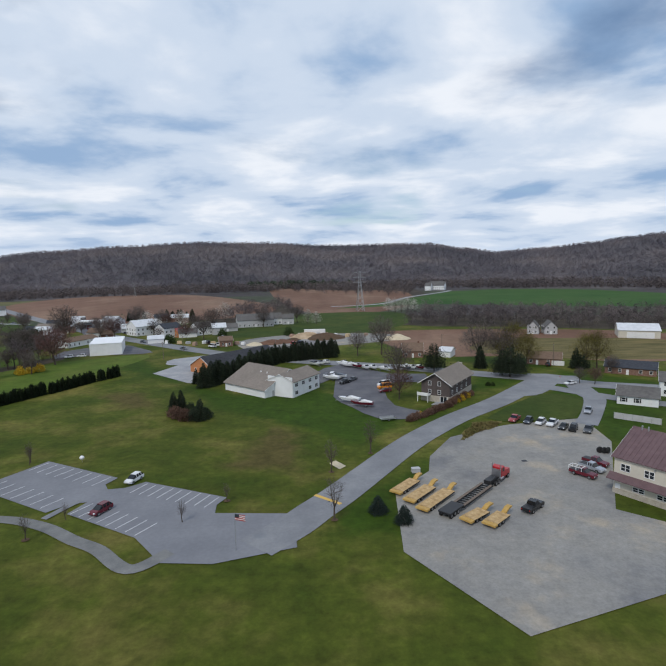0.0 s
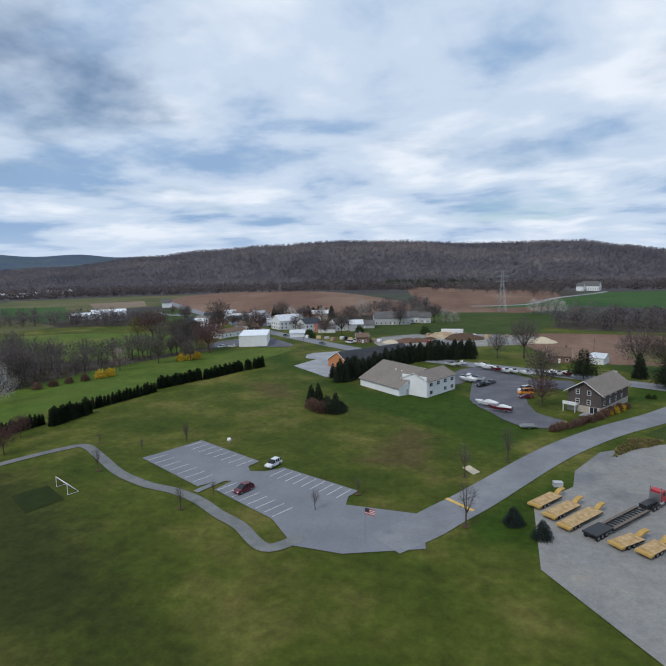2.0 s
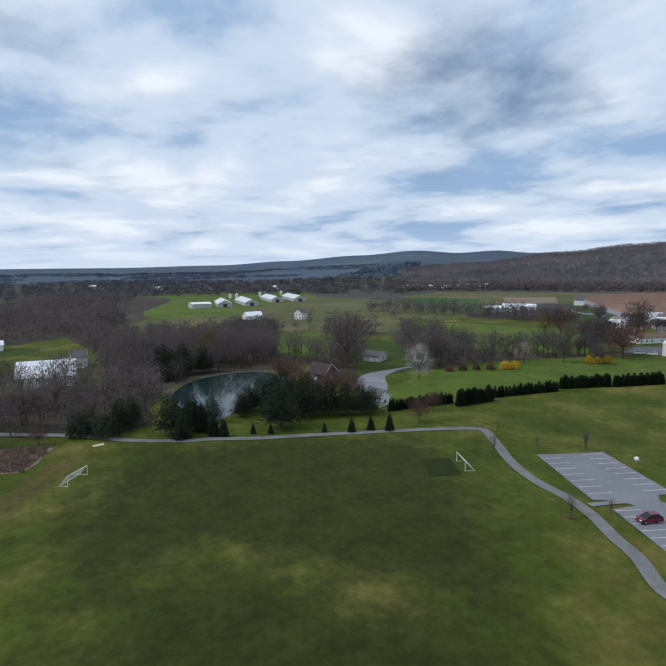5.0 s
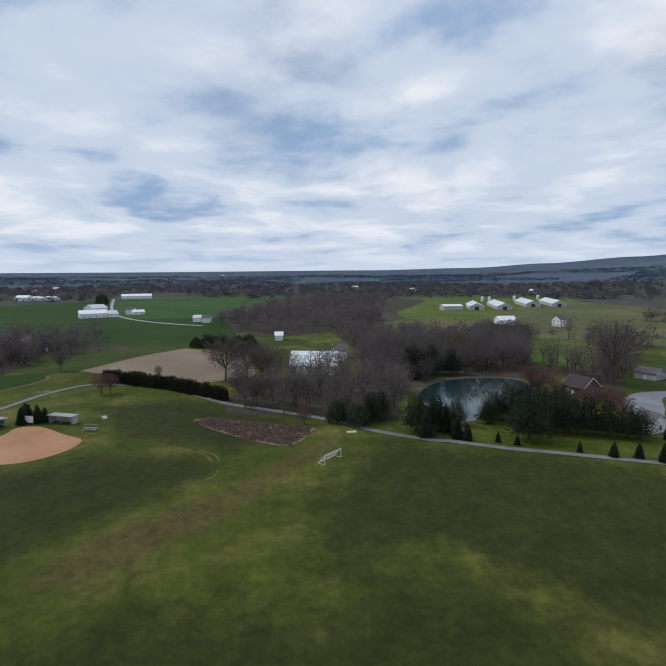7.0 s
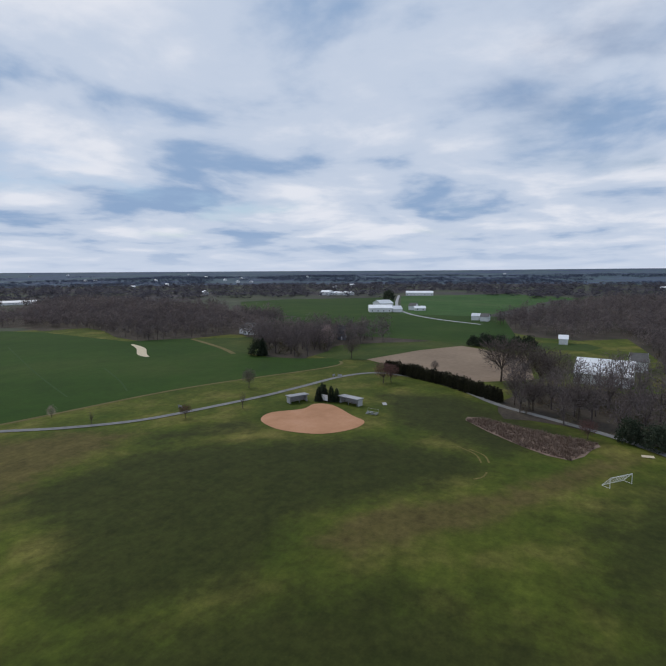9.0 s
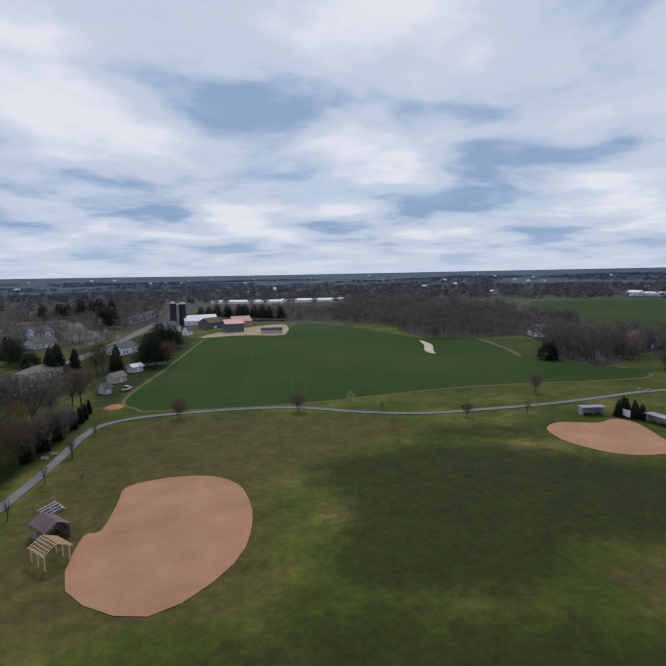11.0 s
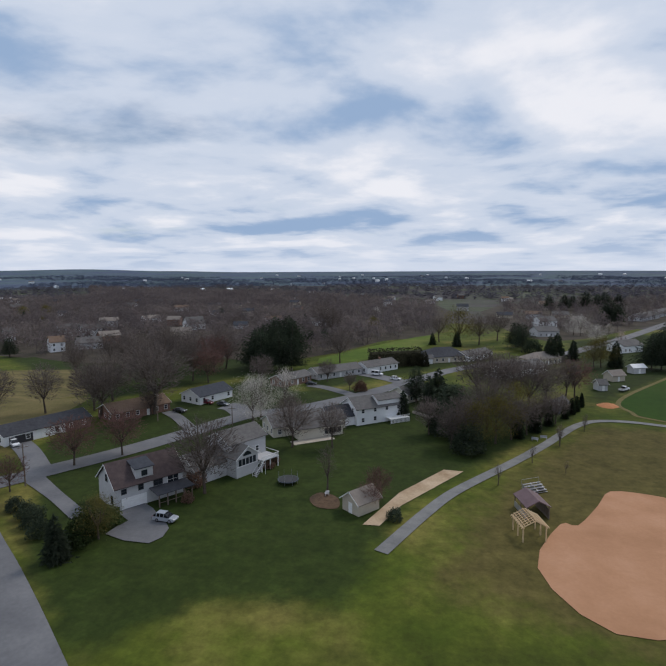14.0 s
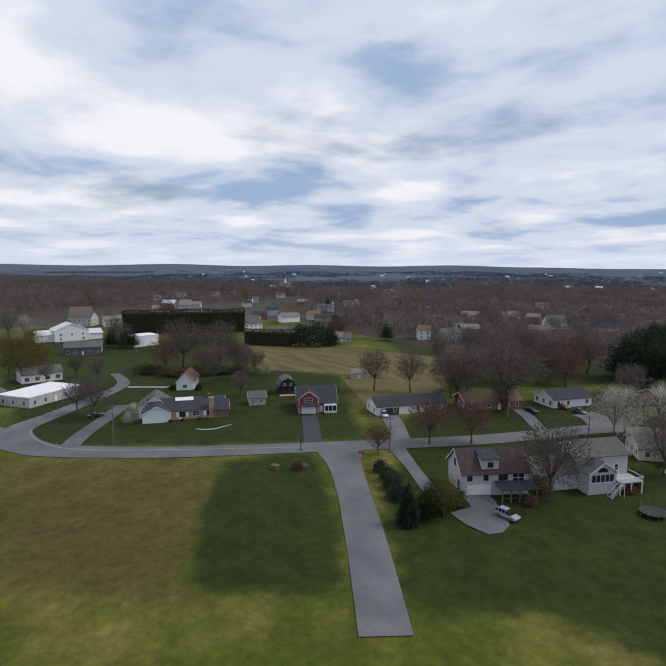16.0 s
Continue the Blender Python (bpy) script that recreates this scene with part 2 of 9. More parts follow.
SIDING_WHITE = material("white_siding", [(0.72, 0.73, 0.74), (0.78, 0.79, 0.8)], 0.4, 0.6, fine=0.03, big=0.05, lines=0.2, world=False)
# white siding made grey: the shade on the wall is in this colour
SIDING_PALE = material("shade_greyed_siding", [(0.43, 0.43, 0.44), (0.5, 0.5, 0.51)], 0.4, 0.65, fine=0.03, big=0.05, lines=0.2, world=False)
SILO_BLUE = paint("silo_blue_enamel", (0.018, 0.024, 0.045), 0.35)
SIDING_CREAM = material("cream_siding", [(0.55, 0.51, 0.43), (0.6, 0.56, 0.48)], 0.4, 0.6, fine=0.03, lines=0.22, world=False)
SIDING_TAN = material("tan_siding", [(0.42, 0.37, 0.3), (0.48, 0.43, 0.35)], 0.4, 0.7, fine=0.03, lines=0.2, world=False)
SIDING_GREY = material("grey_siding", [(0.4, 0.4, 0.41), (0.47, 0.47, 0.48)], 0.4, 0.7, fine=0.03, lines=0.2, world=False)
SIDING_SLATE = material("slate_blue_siding", [(0.1, 0.105, 0.13), (0.13, 0.135, 0.16)], 0.4, 0.7, fine=0.05, lines=0.2, world=False)
SIDING_BROWN = material("brown_wood_siding", [(0.075, 0.06, 0.058), (0.105, 0.085, 0.08)], 0.6, 0.8, fine=0.12, lines=0.2, world=False)
SIDING_RED = material("red_siding", [(0.24, 0.03, 0.04), (0.3, 0.045, 0.055)], 0.5, 0.7, fine=0.05, lines=0.2, world=False)
BRICK = material("red_brick", [(0.15, 0.083, 0.063), (0.21, 0.122, 0.092), (0.26, 0.162, 0.126)], 1.6, 0.9, fine=0.2, world=False)
BRICK_TAN = material("tan_brick", [(0.34, 0.22, 0.16), (0.42, 0.3, 0.23)], 1.6, 0.9, fine=0.2, world=False)
BRICK_ORANGE = material("orange_brick", [(0.42, 0.17, 0.07), (0.5, 0.22, 0.1)], 1.6, 0.9, fine=0.15, world=False)
STONE = material("pale_stone", [(0.36, 0.32, 0.27), (0.46, 0.42, 0.36)], 1.2, 0.9, bump=0.6, fine=0.2, world=False)
BLACK_WOOD = material("black_board", [(0.016, 0.017, 0.02), (0.028, 0.028, 0.032)], 0.6, 0.7, fine=0.15, world=False)
ROOF_GREY = material("grey_shingle", [(0.105, 0.1, 0.1), (0.14, 0.135, 0.13)], 1.2, 0.95, bump=0.4, fine=0.12, big=0.12, world=False)
ROOF_TAUPE = material("taupe_shingle", [(0.19, 0.165, 0.145), (0.235, 0.205, 0.18)], 1.2, 0.95, bump=0.4, fine=0.1, big=0.08, world=False)
ROOF_DARK = material("charcoal_shingle", [(0.04, 0.042, 0.05), (0.06, 0.062, 0.07)], 1.2, 0.95, bump=0.4, fine=0.14, big=0.12, world=False)
ROOF_SLATE = material("slate_blue_shingle", [(0.042, 0.047, 0.058), (0.062, 0.067, 0.08)], 1.2, 0.95, bump=0.4, fine=0.14, world=False)
ROOF_BROWN = material("brown_shingle", [(0.14, 0.095, 0.07), (0.19, 0.135, 0.1)], 1.2, 0.95, bump=0.4, fine=0.12, world=False)
ROOF_MAROON = material("maroon_metal_roof", [(0.115, 0.07, 0.075), (0.15, 0.095, 0.1)], 0.8, 0.5, metal=0.0, fine=0.06, big=0.08, world=False)
ROOF_PLUM = material("dark_plum_shingle", [(0.05, 0.036, 0.037), (0.075, 0.055, 0.055)], 1.0, 0.9, bump=0.4, fine=0.12, big=0.1, world=False)
ROOF_RED = material("red_metal_roof", [(0.3, 0.07, 0.07), (0.38, 0.12, 0.11)], 0.8, 0.5, fine=0.08, world=False)
ROOF_METAL = material("pale_metal_roof", [(0.55, 0.57, 0.6), (0.64, 0.66, 0.69)], 0.5, 0.45, fine=0.06, big=0.08, world=False)
ROOF_WHITE = material("white_membrane_roof", [(0.74, 0.76, 0.79), (0.82, 0.84, 0.86)], 0.4, 0.6, fine=0.03, big=0.05, world=False)
TRIM = paint("white_trim", (0.78, 0.78, 0.78), 0.5)
DARK_TRIM = paint("dark_trim", (0.03, 0.03, 0.035), 0.5)
GLASS = paint("dark_window_glass", (0.02, 0.024, 0.03), 0.08)
CAR_GLASS = paint("car_glass", (0.012, 0.014, 0.018), 0.06)
TYRE = paint("black_rubber", (0.012, 0.012, 0.013), 0.85)
RIM = paint("alloy_rim", (0.4, 0.4, 0.42), 0.3, 0.8)
STEEL = paint("galvanised_steel", (0.42, 0.43, 0.44), 0.45, 0.6)
LAMP_WHITE = paint("headlamp_glass", (0.7, 0.72, 0.74), 0.1)
LAMP_RED = paint("tail_lamp_red", (0.35, 0.02, 0.02), 0.2)
WOOD_POLE = material("weathered_pole", [(0.13, 0.1, 0.08), (0.19, 0.15, 0.12)], 2, 0.9, fine=0.2, world=False)
WOOD_PALE = material("new_timber", [(0.55, 0.4, 0.24), (0.64, 0.48, 0.3)], 2.0, 0.8, fine=0.12, world=False)
WOOD_DECK = material("deck_board", [(0.34, 0.22, 0.1), (0.46, 0.31, 0.15), (0.55, 0.4, 0.22)], 1.2, 0.85, fine=0.25, world=False)
BARK = material("bark", [(0.07, 0.055, 0.045), (0.11, 0.088, 0.072)], 2.0, 0.95, fine=0.2, world=False)
TWIG = material("bare_twigs", [(0.115, 0.095, 0.088), (0.155, 0.13, 0.118)], 0.4, 0.95, island=0.25, world=False, through=0.5)
TWIG_RED = material("budding_red_twigs", [(0.12, 0.068, 0.062), (0.155, 0.088, 0.078)], 0.4, 0.95, island=0.25, world=False, through=0.5)
TWIG_YELLOW = material("budding_yellow_leaves", [(0.1, 0.088, 0.026), (0.15, 0.128, 0.036)], 0.4, 0.9, island=0.3, world=False, through=0.5)
WOODS = material("bare_woods", [(0.102, 0.086, 0.086), (0.138, 0.116, 0.114), (0.18, 0.152, 0.142)], 0.012, 0.95, island=0.2, big=0.15, through=0.5)
# bare ridge trees, paled and purpled to carry the haze in their colour
HAZED_HILL_WOODS = material("hill_woods", [(0.125, 0.12, 0.14), (0.188, 0.171, 0.19), (0.3, 0.255, 0.25)], 0.0035, 0.95, island=0.05, fine=0.12, mids=0.2, through=0.5)
# haze put into the next two base colours, bluer on the farther woods
HAZED_DISTANT_WOODS = material("distant_woods", [(0.062, 0.08, 0.125), (0.085, 0.105, 0.155)], 0.003, 0.95, island=0.1, through=0.5)
HAZED_FAR_WOODS = material("far_woods", [(0.074, 0.072, 0.09), (0.1, 0.096, 0.115)], 0.003, 0.95, island=0.1, through=0.5)
NEEDLE = material("dark_needles", [(0.026, 0.038, 0.024), (0.04, 0.055, 0.033), (0.058, 0.072, 0.043)], 0.8, 0.9, island=0.25, world=False, through=0.35)
NEEDLE_BLUE = material("blue_spruce_needles", [(0.03, 0.048, 0.04), (0.05, 0.07, 0.06)], 0.8, 0.9, island=0.3, world=False, through=0.35)
CEDAR = material("arborvitae_leaf", [(0.019, 0.03, 0.014), (0.03, 0.044, 0.02)], 1.0, 0.9, island=0.25, world=False, through=0.35)
HEDGE = material("brown_green_hedge", [(0.026, 0.026, 0.012), (0.042, 0.038, 0.018)], 1.0, 0.9, island=0.3, world=False)
BLOSSOM = material("white_blossom", [(0.44, 0.41, 0.37), (0.58, 0.55, 0.5)], 1.0, 0.9, island=0.2, world=False, through=0.35)
BLOSSOM_PINK = material("pale_pink_blossom", [(0.45, 0.32, 0.3), (0.55, 0.42, 0.4)], 1.0, 0.9, island=0.2, world=False, through=0.35)
FORSYTHIA = material("yellow_forsythia", [(0.4, 0.26, 0.02), (0.55, 0.38, 0.03)], 1.0, 0.9, island=0.25, world=False)
SHRUB = material("reddish_shrub", [(0.145, 0.085, 0.064), (0.2, 0.128, 0.094)], 1.0, 0.95, island=0.3, world=False, through=0.4)
BUSH = material("green_bush", [(0.03, 0.05, 0.015), (0.05, 0.075, 0.022)], 1.0, 0.9, island=0.3, world=False, through=0.35)
YELLOW_STEEL = material("worn_yellow_paint", [(0.4, 0.24, 0.06), (0.5, 0.32, 0.1)], 1.0, 0.6, fine=0.15, world=False)
BLACK_STEEL = paint("black_steel", (0.018, 0.018, 0.02), 0.5)
CAR = {
    "white": paint("white_car_paint", (0.72, 0.73, 0.75), 0.25), "silver": paint("silver_car_paint", (0.42, 0.45, 0.5), 0.3, 0.4),
    "maroon": paint("maroon_car_paint", (0.12, 0.012, 0.022), 0.25), "red": paint("red_car_paint", (0.42, 0.025, 0.03), 0.3),
    "black": paint("black_car_paint", (0.014, 0.015, 0.017), 0.25), "grey": paint("grey_car_paint", (0.11, 0.12, 0.135), 0.3, 0.3),
    "blue": paint("blue_grey_car_paint", (0.06, 0.075, 0.1), 0.3, 0.3), "orange": paint("orange_van_paint", (0.7, 0.24, 0.01), 0.35),
    "pink": paint("faded_red_car_paint", (0.34, 0.07, 0.08), 0.4),
}

# ---- mesh helpers ----


class Geo:
    """Points and faces of one mesh."""

    def __init__(self):
        self.v, self.f = [], []

    def add(self, verts, faces):
        k = len(self.v)
        self.v.extend(verts)
        self.f.extend(tuple(i + k for i in f) for f in faces)
        return self

    def box(self, x0, y0, z0, x1, y1, z1):
        return self.add([(x0, y0, z0), (x1, y0, z0), (x1, y1, z0), (x0, y1, z0), (x0, y0, z1), (x1, y0, z1), (x1, y1, z1), (x0, y1, z1)],
                        [(0, 3, 2, 1), (4, 5, 6, 7), (0, 1, 5, 4), (1, 2, 6, 5), (2, 3, 7, 6), (3, 0, 4, 7)])

    def prism(self, profile, lo, hi, axis="x"):
        """A closed profile of (u, z) drawn out from lo to hi along the axis; u is the other level axis."""
        n = len(profile)
        put = (lambda s, u, z: (s, u, z)) if axis == "x" else (lambda s, u, z: (u, s, z))
        vs = [put(lo, u, z) for u, z in profile] + [put(hi, u, z) for u, z in profile]
        fs = [(i, (i + 1) % n, n + (i + 1) % n, n + i) for i in range(n)]
        return self.add(vs, fs + [tuple(range(n - 1, -1, -1)), tuple(range(n, 2 * n))])

    def rod(self, p, q, r0, r1=None, n=6, caps=True):
        p, q = Vector(p), Vector(q)
        d = (q - p).normalized()
        a = d.orthogonal().normalized()
        b = d.cross(a)
        r1 = r0 if r1 is None else r1
        vs = []
        for c, r in ((p, r0), (q, r1)):
            for i in range(n):
                t = 2 * math.pi * i / n
                vs.append(tuple(c + (a * math.cos(t) + b * math.sin(t)) * r))
        fs = [(i, (i + 1) % n, n + (i + 1) % n, n + i) for i in range(n)]
        if caps:
            fs += [tuple(range(n - 1, -1, -1)), tuple(range(n, 2 * n))]
        return self.add(vs, fs)

    def mesh(self, name, mat):
        me = bpy.data.meshes.new(name)
        me.from_pydata(self.v, [], self.f)
        me.materials.append(mat)
        bm = bmesh.new()
        bm.from_mesh(me)
        bmesh.ops.recalc_face_normals(bm, faces=bm.faces)
        bm.to_mesh(me)
        bm.free()
        return me

    def raw(self, name, mat):
        me = bpy.data.meshes.new(name)
        me.from_pydata(self.v, [], self.f)
        me.materials.append(mat)
        return me


def part(name, geo, mat, parent=None, label="", m=None):
    me = geo if isinstance(geo, bpy.types.Mesh) else geo.mesh(name, mat)
    ob = new(name, me)
    ob.parent = parent
    if m is not None:
        ob.matrix_basis = m
    if label:
        ob["label"] = label
    return ob


def thing(name, x, y, turn=0.0, z=0.0, label="", category="", group="", kind=""):
    ob = new(name)
    ob.matrix_basis = pose(x, y, z, 0, 0, turn)
    return tagged(ob, label, category, group, kind)


def curve_points(pts, steps=6, closed=False):
    """A smooth line through the points."""
    n = len(pts)
    out = []
    for i in range(n if closed else n - 1):
        p = [pts[(i + k) % n] if closed else pts[min(max(i + k, 0), n - 1)] for k in (-1, 0, 1, 2)]
        for s in range(steps):
            t = s / steps
            out.append(tuple(0.5 * (2 * b + (c - a) * t + (2 * a - 5 * b + 4 * c - d) * t * t + (3 * b - a - 3 * c + d) * t ** 3) for a, b, c, d in zip(*p)))
    if not closed:
        out.append(tuple(pts[-1]))
    return out


def inside(x, y, poly):
    c = False
    j = len(poly) - 1
    for i in range(len(poly)):
        (xi, yi), (xj, yj) = poly[i], poly[j]
        if (yi > y) != (yj > y) and x < (xj - xi) * (y - yi) / (yj - yi) + xi:
            c = not c
        j = i
    return c


LAYER = [0]     # every cover lies a little over the last


def patch(name, pts, mat, z, label="", category="", smooth=0, kind="structure", ragged=0.0):
    """A piece of ground cover inside an outline."""
    from mathutils.geometry import tessellate_polygon
    if smooth:
        pts = curve_points(pts, smooth, True)
    if ragged:
        pts = curve_points(pts, 8, True) if not smooth else pts
        pts = [(x + ragged * noise.noise((x * 0.35, y * 0.35, 0)), y + ragged * noise.noise((x * 0.35, y * 0.35, 9))) for x, y in pts]
    LAYER[0] += 1
    z += 0.0003 * LAYER[0]
    vs = [(x, y, z) for x, y in pts]
    me = bpy.data.meshes.new(name)
    me.from_pydata(vs, [], [tuple(t) for t in tessellate_polygon([[Vector(v) for v in vs]])])
    me.materials.append(mat)
    bm = bmesh.new(); bm.from_mesh(me)
    for f in bm.faces:
        if f.normal.z < 0:
            f.normal_flip()
    bm.to_mesh(me); bm.free()
    return tagged(new(name, me), label, category, kind=kind)


def ribbon(name, pts, width, mat, z, label="", category="road", smooth=8, kind="structure", thick=0.0):
    """A road or path of that width (one number, or one for each point) along a line."""
    ws = width if isinstance(width, (list, tuple)) else [width] * len(pts)
    line = curve_points([(x, y, w) for (x, y), w in zip(pts, ws)], smooth)
    vs, fs = [], []
    LAYER[0] += 1
    z += 0.0003 * LAYER[0]
    for i, (x, y, w) in enumerate(line):
        a, b = line[max(i - 1, 0)], line[min(i + 1, len(line) - 1)]
        dx, dy = b[0] - a[0], b[1] - a[1]
        k = math.hypot(dx, dy) or 1
        nx, ny = -dy / k * w / 2, dx / k * w / 2
        vs += [(x - nx, y - ny, z), (x + nx, y + ny, z)]
        if i:
            fs.append((2 * i - 2, 2 * i, 2 * i + 1, 2 * i - 1))
    me = bpy.data.meshes.new(name)
    me.from_pydata(vs, [], fs)
    me.materials.append(mat)
    return tagged(new(name, me), label, category, kind=kind)


# ---- terrain ----
NEAR_RIDGE = [(-93, -1.3), (-70, 1.0), (-50, 2.2), (-32, 2.3), (-29, 2.0), (-26, 1.6), (-22, 1.25), (-17.3, 0.95), (-14, 1.4), (-10, 2.0), (0, 2.05), (8, 2.45), (14, 2.55), (21, 2.2), (28, 1.7), (34, 1.1), (42, 0.2), (55, -0.7), (70, -1.2)]
FAR_RIDGE = [(-110, 0.48), (-101, 0.3), (-93, 0.42), (-60, 0.4), (20, 0.8), (33, 1.25), (36.7, 1.25), (40.3, 1.55), (44, 1.35), (48.4, 1.65), (54.4, 1.2), (62.4, 0.65), (69.5, 0.25), (80, 0.05), (106, -0.05), (150, -0.08), (176, 0.05), (205, 0.05), (213, 0.2), (221, 0.4), (228, 0.28), (236, 0.42), (243, 0.3), (250, 0.48)]
FLAT_END = 1150.0


def ease(t):
    t = min(max(t, 0.0), 1.0)
    return t * t * (3 - 2 * t)


def table(rows, a):
    for (a0, v0), (a1, v1) in zip(rows, rows[1:]):
        if a0 <= a <= a1:
            return v0 + (v1 - v0) * ease((a - a0) / (a1 - a0))
    return rows[0][1] if a < rows[0][0] else rows[-1][1]


def ground_z(x, y):
    """The land's height: level round the park, a wooded ridge to the north, a plain that rises to far hills."""
    r = math.hypot(x, y)
    if r <= FLAT_END:
        return 0.0
    a = math.degrees(math.atan2(-x, y))
    if a < -110:
        a += 360
    top_near = 49 + 2150 * math.tan(radians(table(NEAR_RIDGE, a)))
    top_far = 46 + 4300 * math.tan(radians(table(FAR_RIDGE, a)))
    n = noise.noise((x * 0.0021, y * 0.0021, 0.3)) + 0.5 * noise.noise((x * 0.006, y * 0.006, 2))
    t = (r - FLAT_END) / (2150 - FLAT_END)
    near = top_near * (ease(t) * 0.55 + 0.45 * min(max(t, 0), 1)) + n * 9 * min(t, 1) * max(0, min(1, (top_near - 40) / 60)) * (1 - min(max(t, 0), 1) ** 4) if r < 2150 else top_near * (1 - 0.75 * ease((r - 2150) / 900))
    if top_near < 0:
        near = 0.0
    u = (r - FLAT_END) / (4300 - FLAT_END)
    far = top_far * min(u, 1) ** 1.6 + n * 7 * math.sin(math.pi * min(u, 1)) if r < 4300 else top_far
    return max(near, far)


# grass covers: channel (0 darker turf, 1 green lawn, 2 dry grass, 3 deep green lawn), soft edge in metres, outline
COVERS = [
    # darkens the middle of the park, with a wide soft edge
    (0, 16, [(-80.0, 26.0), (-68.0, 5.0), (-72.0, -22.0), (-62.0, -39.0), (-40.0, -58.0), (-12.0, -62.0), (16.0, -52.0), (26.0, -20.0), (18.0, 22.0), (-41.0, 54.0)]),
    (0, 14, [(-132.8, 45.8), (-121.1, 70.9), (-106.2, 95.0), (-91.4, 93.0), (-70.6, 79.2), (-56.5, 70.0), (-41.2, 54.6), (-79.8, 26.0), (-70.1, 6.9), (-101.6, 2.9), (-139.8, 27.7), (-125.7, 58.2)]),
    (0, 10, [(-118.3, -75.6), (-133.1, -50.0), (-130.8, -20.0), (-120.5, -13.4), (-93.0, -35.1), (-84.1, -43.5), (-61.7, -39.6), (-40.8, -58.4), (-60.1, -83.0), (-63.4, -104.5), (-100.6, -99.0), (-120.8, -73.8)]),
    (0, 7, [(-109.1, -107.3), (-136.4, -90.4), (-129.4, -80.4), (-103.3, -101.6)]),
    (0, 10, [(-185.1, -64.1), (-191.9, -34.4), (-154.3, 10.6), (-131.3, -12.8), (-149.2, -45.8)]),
    (2, 5, [(-147.9, 21.5), (-117.5, 3.7), (-92.9, -13.3), (-76.7, -29.0), (-74.0, -38.5), (-91.3, -34.5), (-108.2, -12.0), (-143.3, 11.6)]),
    (2, 9, [(-33.3, -169.4), (-53.8, -167.8), (-103.3, -130.1), (-112.2, -110.4), (-80.3, -106.5), (-56.7, -103.0), (-33.7, -63.7), (6.4, -74.1), (-0.1, -101.3), (-12.6, -131.6)]),
    (2, 6, [(-88.7, 192.4), (-72.1, 194.6), (-59.3, 172.4), (-70.9, 171.4)]),
    (2, 6, [(-25.9, 117.0), (-17.5, 150.0), (-10.4, 140.6), (-8.0, 114.9)]),
    (2, 4, [(-147.0, 118.2), (-162.2, 141.7), (-152.1, 139.2), (-136.4, 114.9)]),
    (2, 9, [(145.8, -8.6), (129.1, -33.7), (114.4, -51.4), (88.6, -35.3), (68.8, -24.6), (84.2, -3.8)]),
    (2, 3, [(173.7, -135.1), (128.1, -106.7), (110.4, -99.9), (112.4, -104.3), (138.4, -121.1), (169.5, -140.9)]),
    (2, 3, [(93.2, -77.8), (79.5, -71.6), (68.4, -62.7), (67.2, -64.3), (84.4, -76.6), (94.2, -81.3)]),
    (1, 5, [(-63.6, 211.3), (-40.6, 170.6), (-8.3, 145.6), (6.6, 130.4), (29.1, 165.4), (78.6, 206.2), (61.1, 216.2), (26.7, 151.5), (-1.1, 188.0), (-7.5, 195.2), (-35.1, 187.6)]),
    (1, 6, [(-100.1, 241.7), (-62.4, 207.3), (-62.9, 228.3), (-85.5, 245.3), (-105.3, 283.7)]),
    (1, 3, [(2.3, 96.8), (22.3, 120.6), (20.8, 112.8), (11.7, 100.1), (12.1, 85.1), (-2.4, 85.6)]),
    (1, 6, [(95.4, 221.8), (125.1, 194.3), (82.1, 126.0), (70.6, 129.9), (72.8, 150.5), (55.8, 148.7), (45.8, 152.4), (75.4, 181.7)]),
    (1, 6, [(53.5, 246.8), (94.5, 223.8), (101.8, 241.5), (67.8, 263.2)]),
    (3, 4, [(160.3, -9.8), (218.4, -22.3), (305.0, -71.0), (225.2, -111.1), (178.3, -136.3), (107.7, -90.5), (125.6, -54.2), (151.8, -18.5)]),
    (3, 4, [(102.5, -97.6), (113.9, -113.7), (105.3, -166.4), (89.0, -237.0), (32.7, -92.5), (34.9, -62.6), (47.1, -46.2), (71.8, -65.3), (89.9, -87.1)]),
    (3, 5, [(102.9, -178.9), (43.0, -200.0), (10.6, -219.9), (-31.3, -179.2), (-10.6, -142.8), (13.1, -99.6), (16.7, -64.8), (43.0, -61.3), (97.2, -110.1)]),
    (3, 6, [(-47.0, -261.6), (-37.2, -188.6), (-49.3, -210.4), (-100.0, -285.8), (-147.6, -377.7), (-111.0, -427.1), (-54.6, -369.3)]),
    (3, 6, [(64.1, -190.2), (-9.3, -290.6), (25.9, -320.4), (74.6, -222.1)]),
    (3, 6, [(400.2, -28.8), (310.4, -153.5), (227.3, -112.1), (297.3, -69.1), (218.4, -22.3), (203.0, -13.2)]),
    (3, 6, [(133.6, -156.1), (87.3, -232.6), (166.4, -435.8), (229.2, -266.4), (255.3, -230.1)]),
    (3, 3, [(113.7, -52.2), (107.7, -69.0), (103.1, -71.6), (73.5, -55.8), (54.8, -43.5), (68.4, -25.1), (92.7, -37.0)]),
]


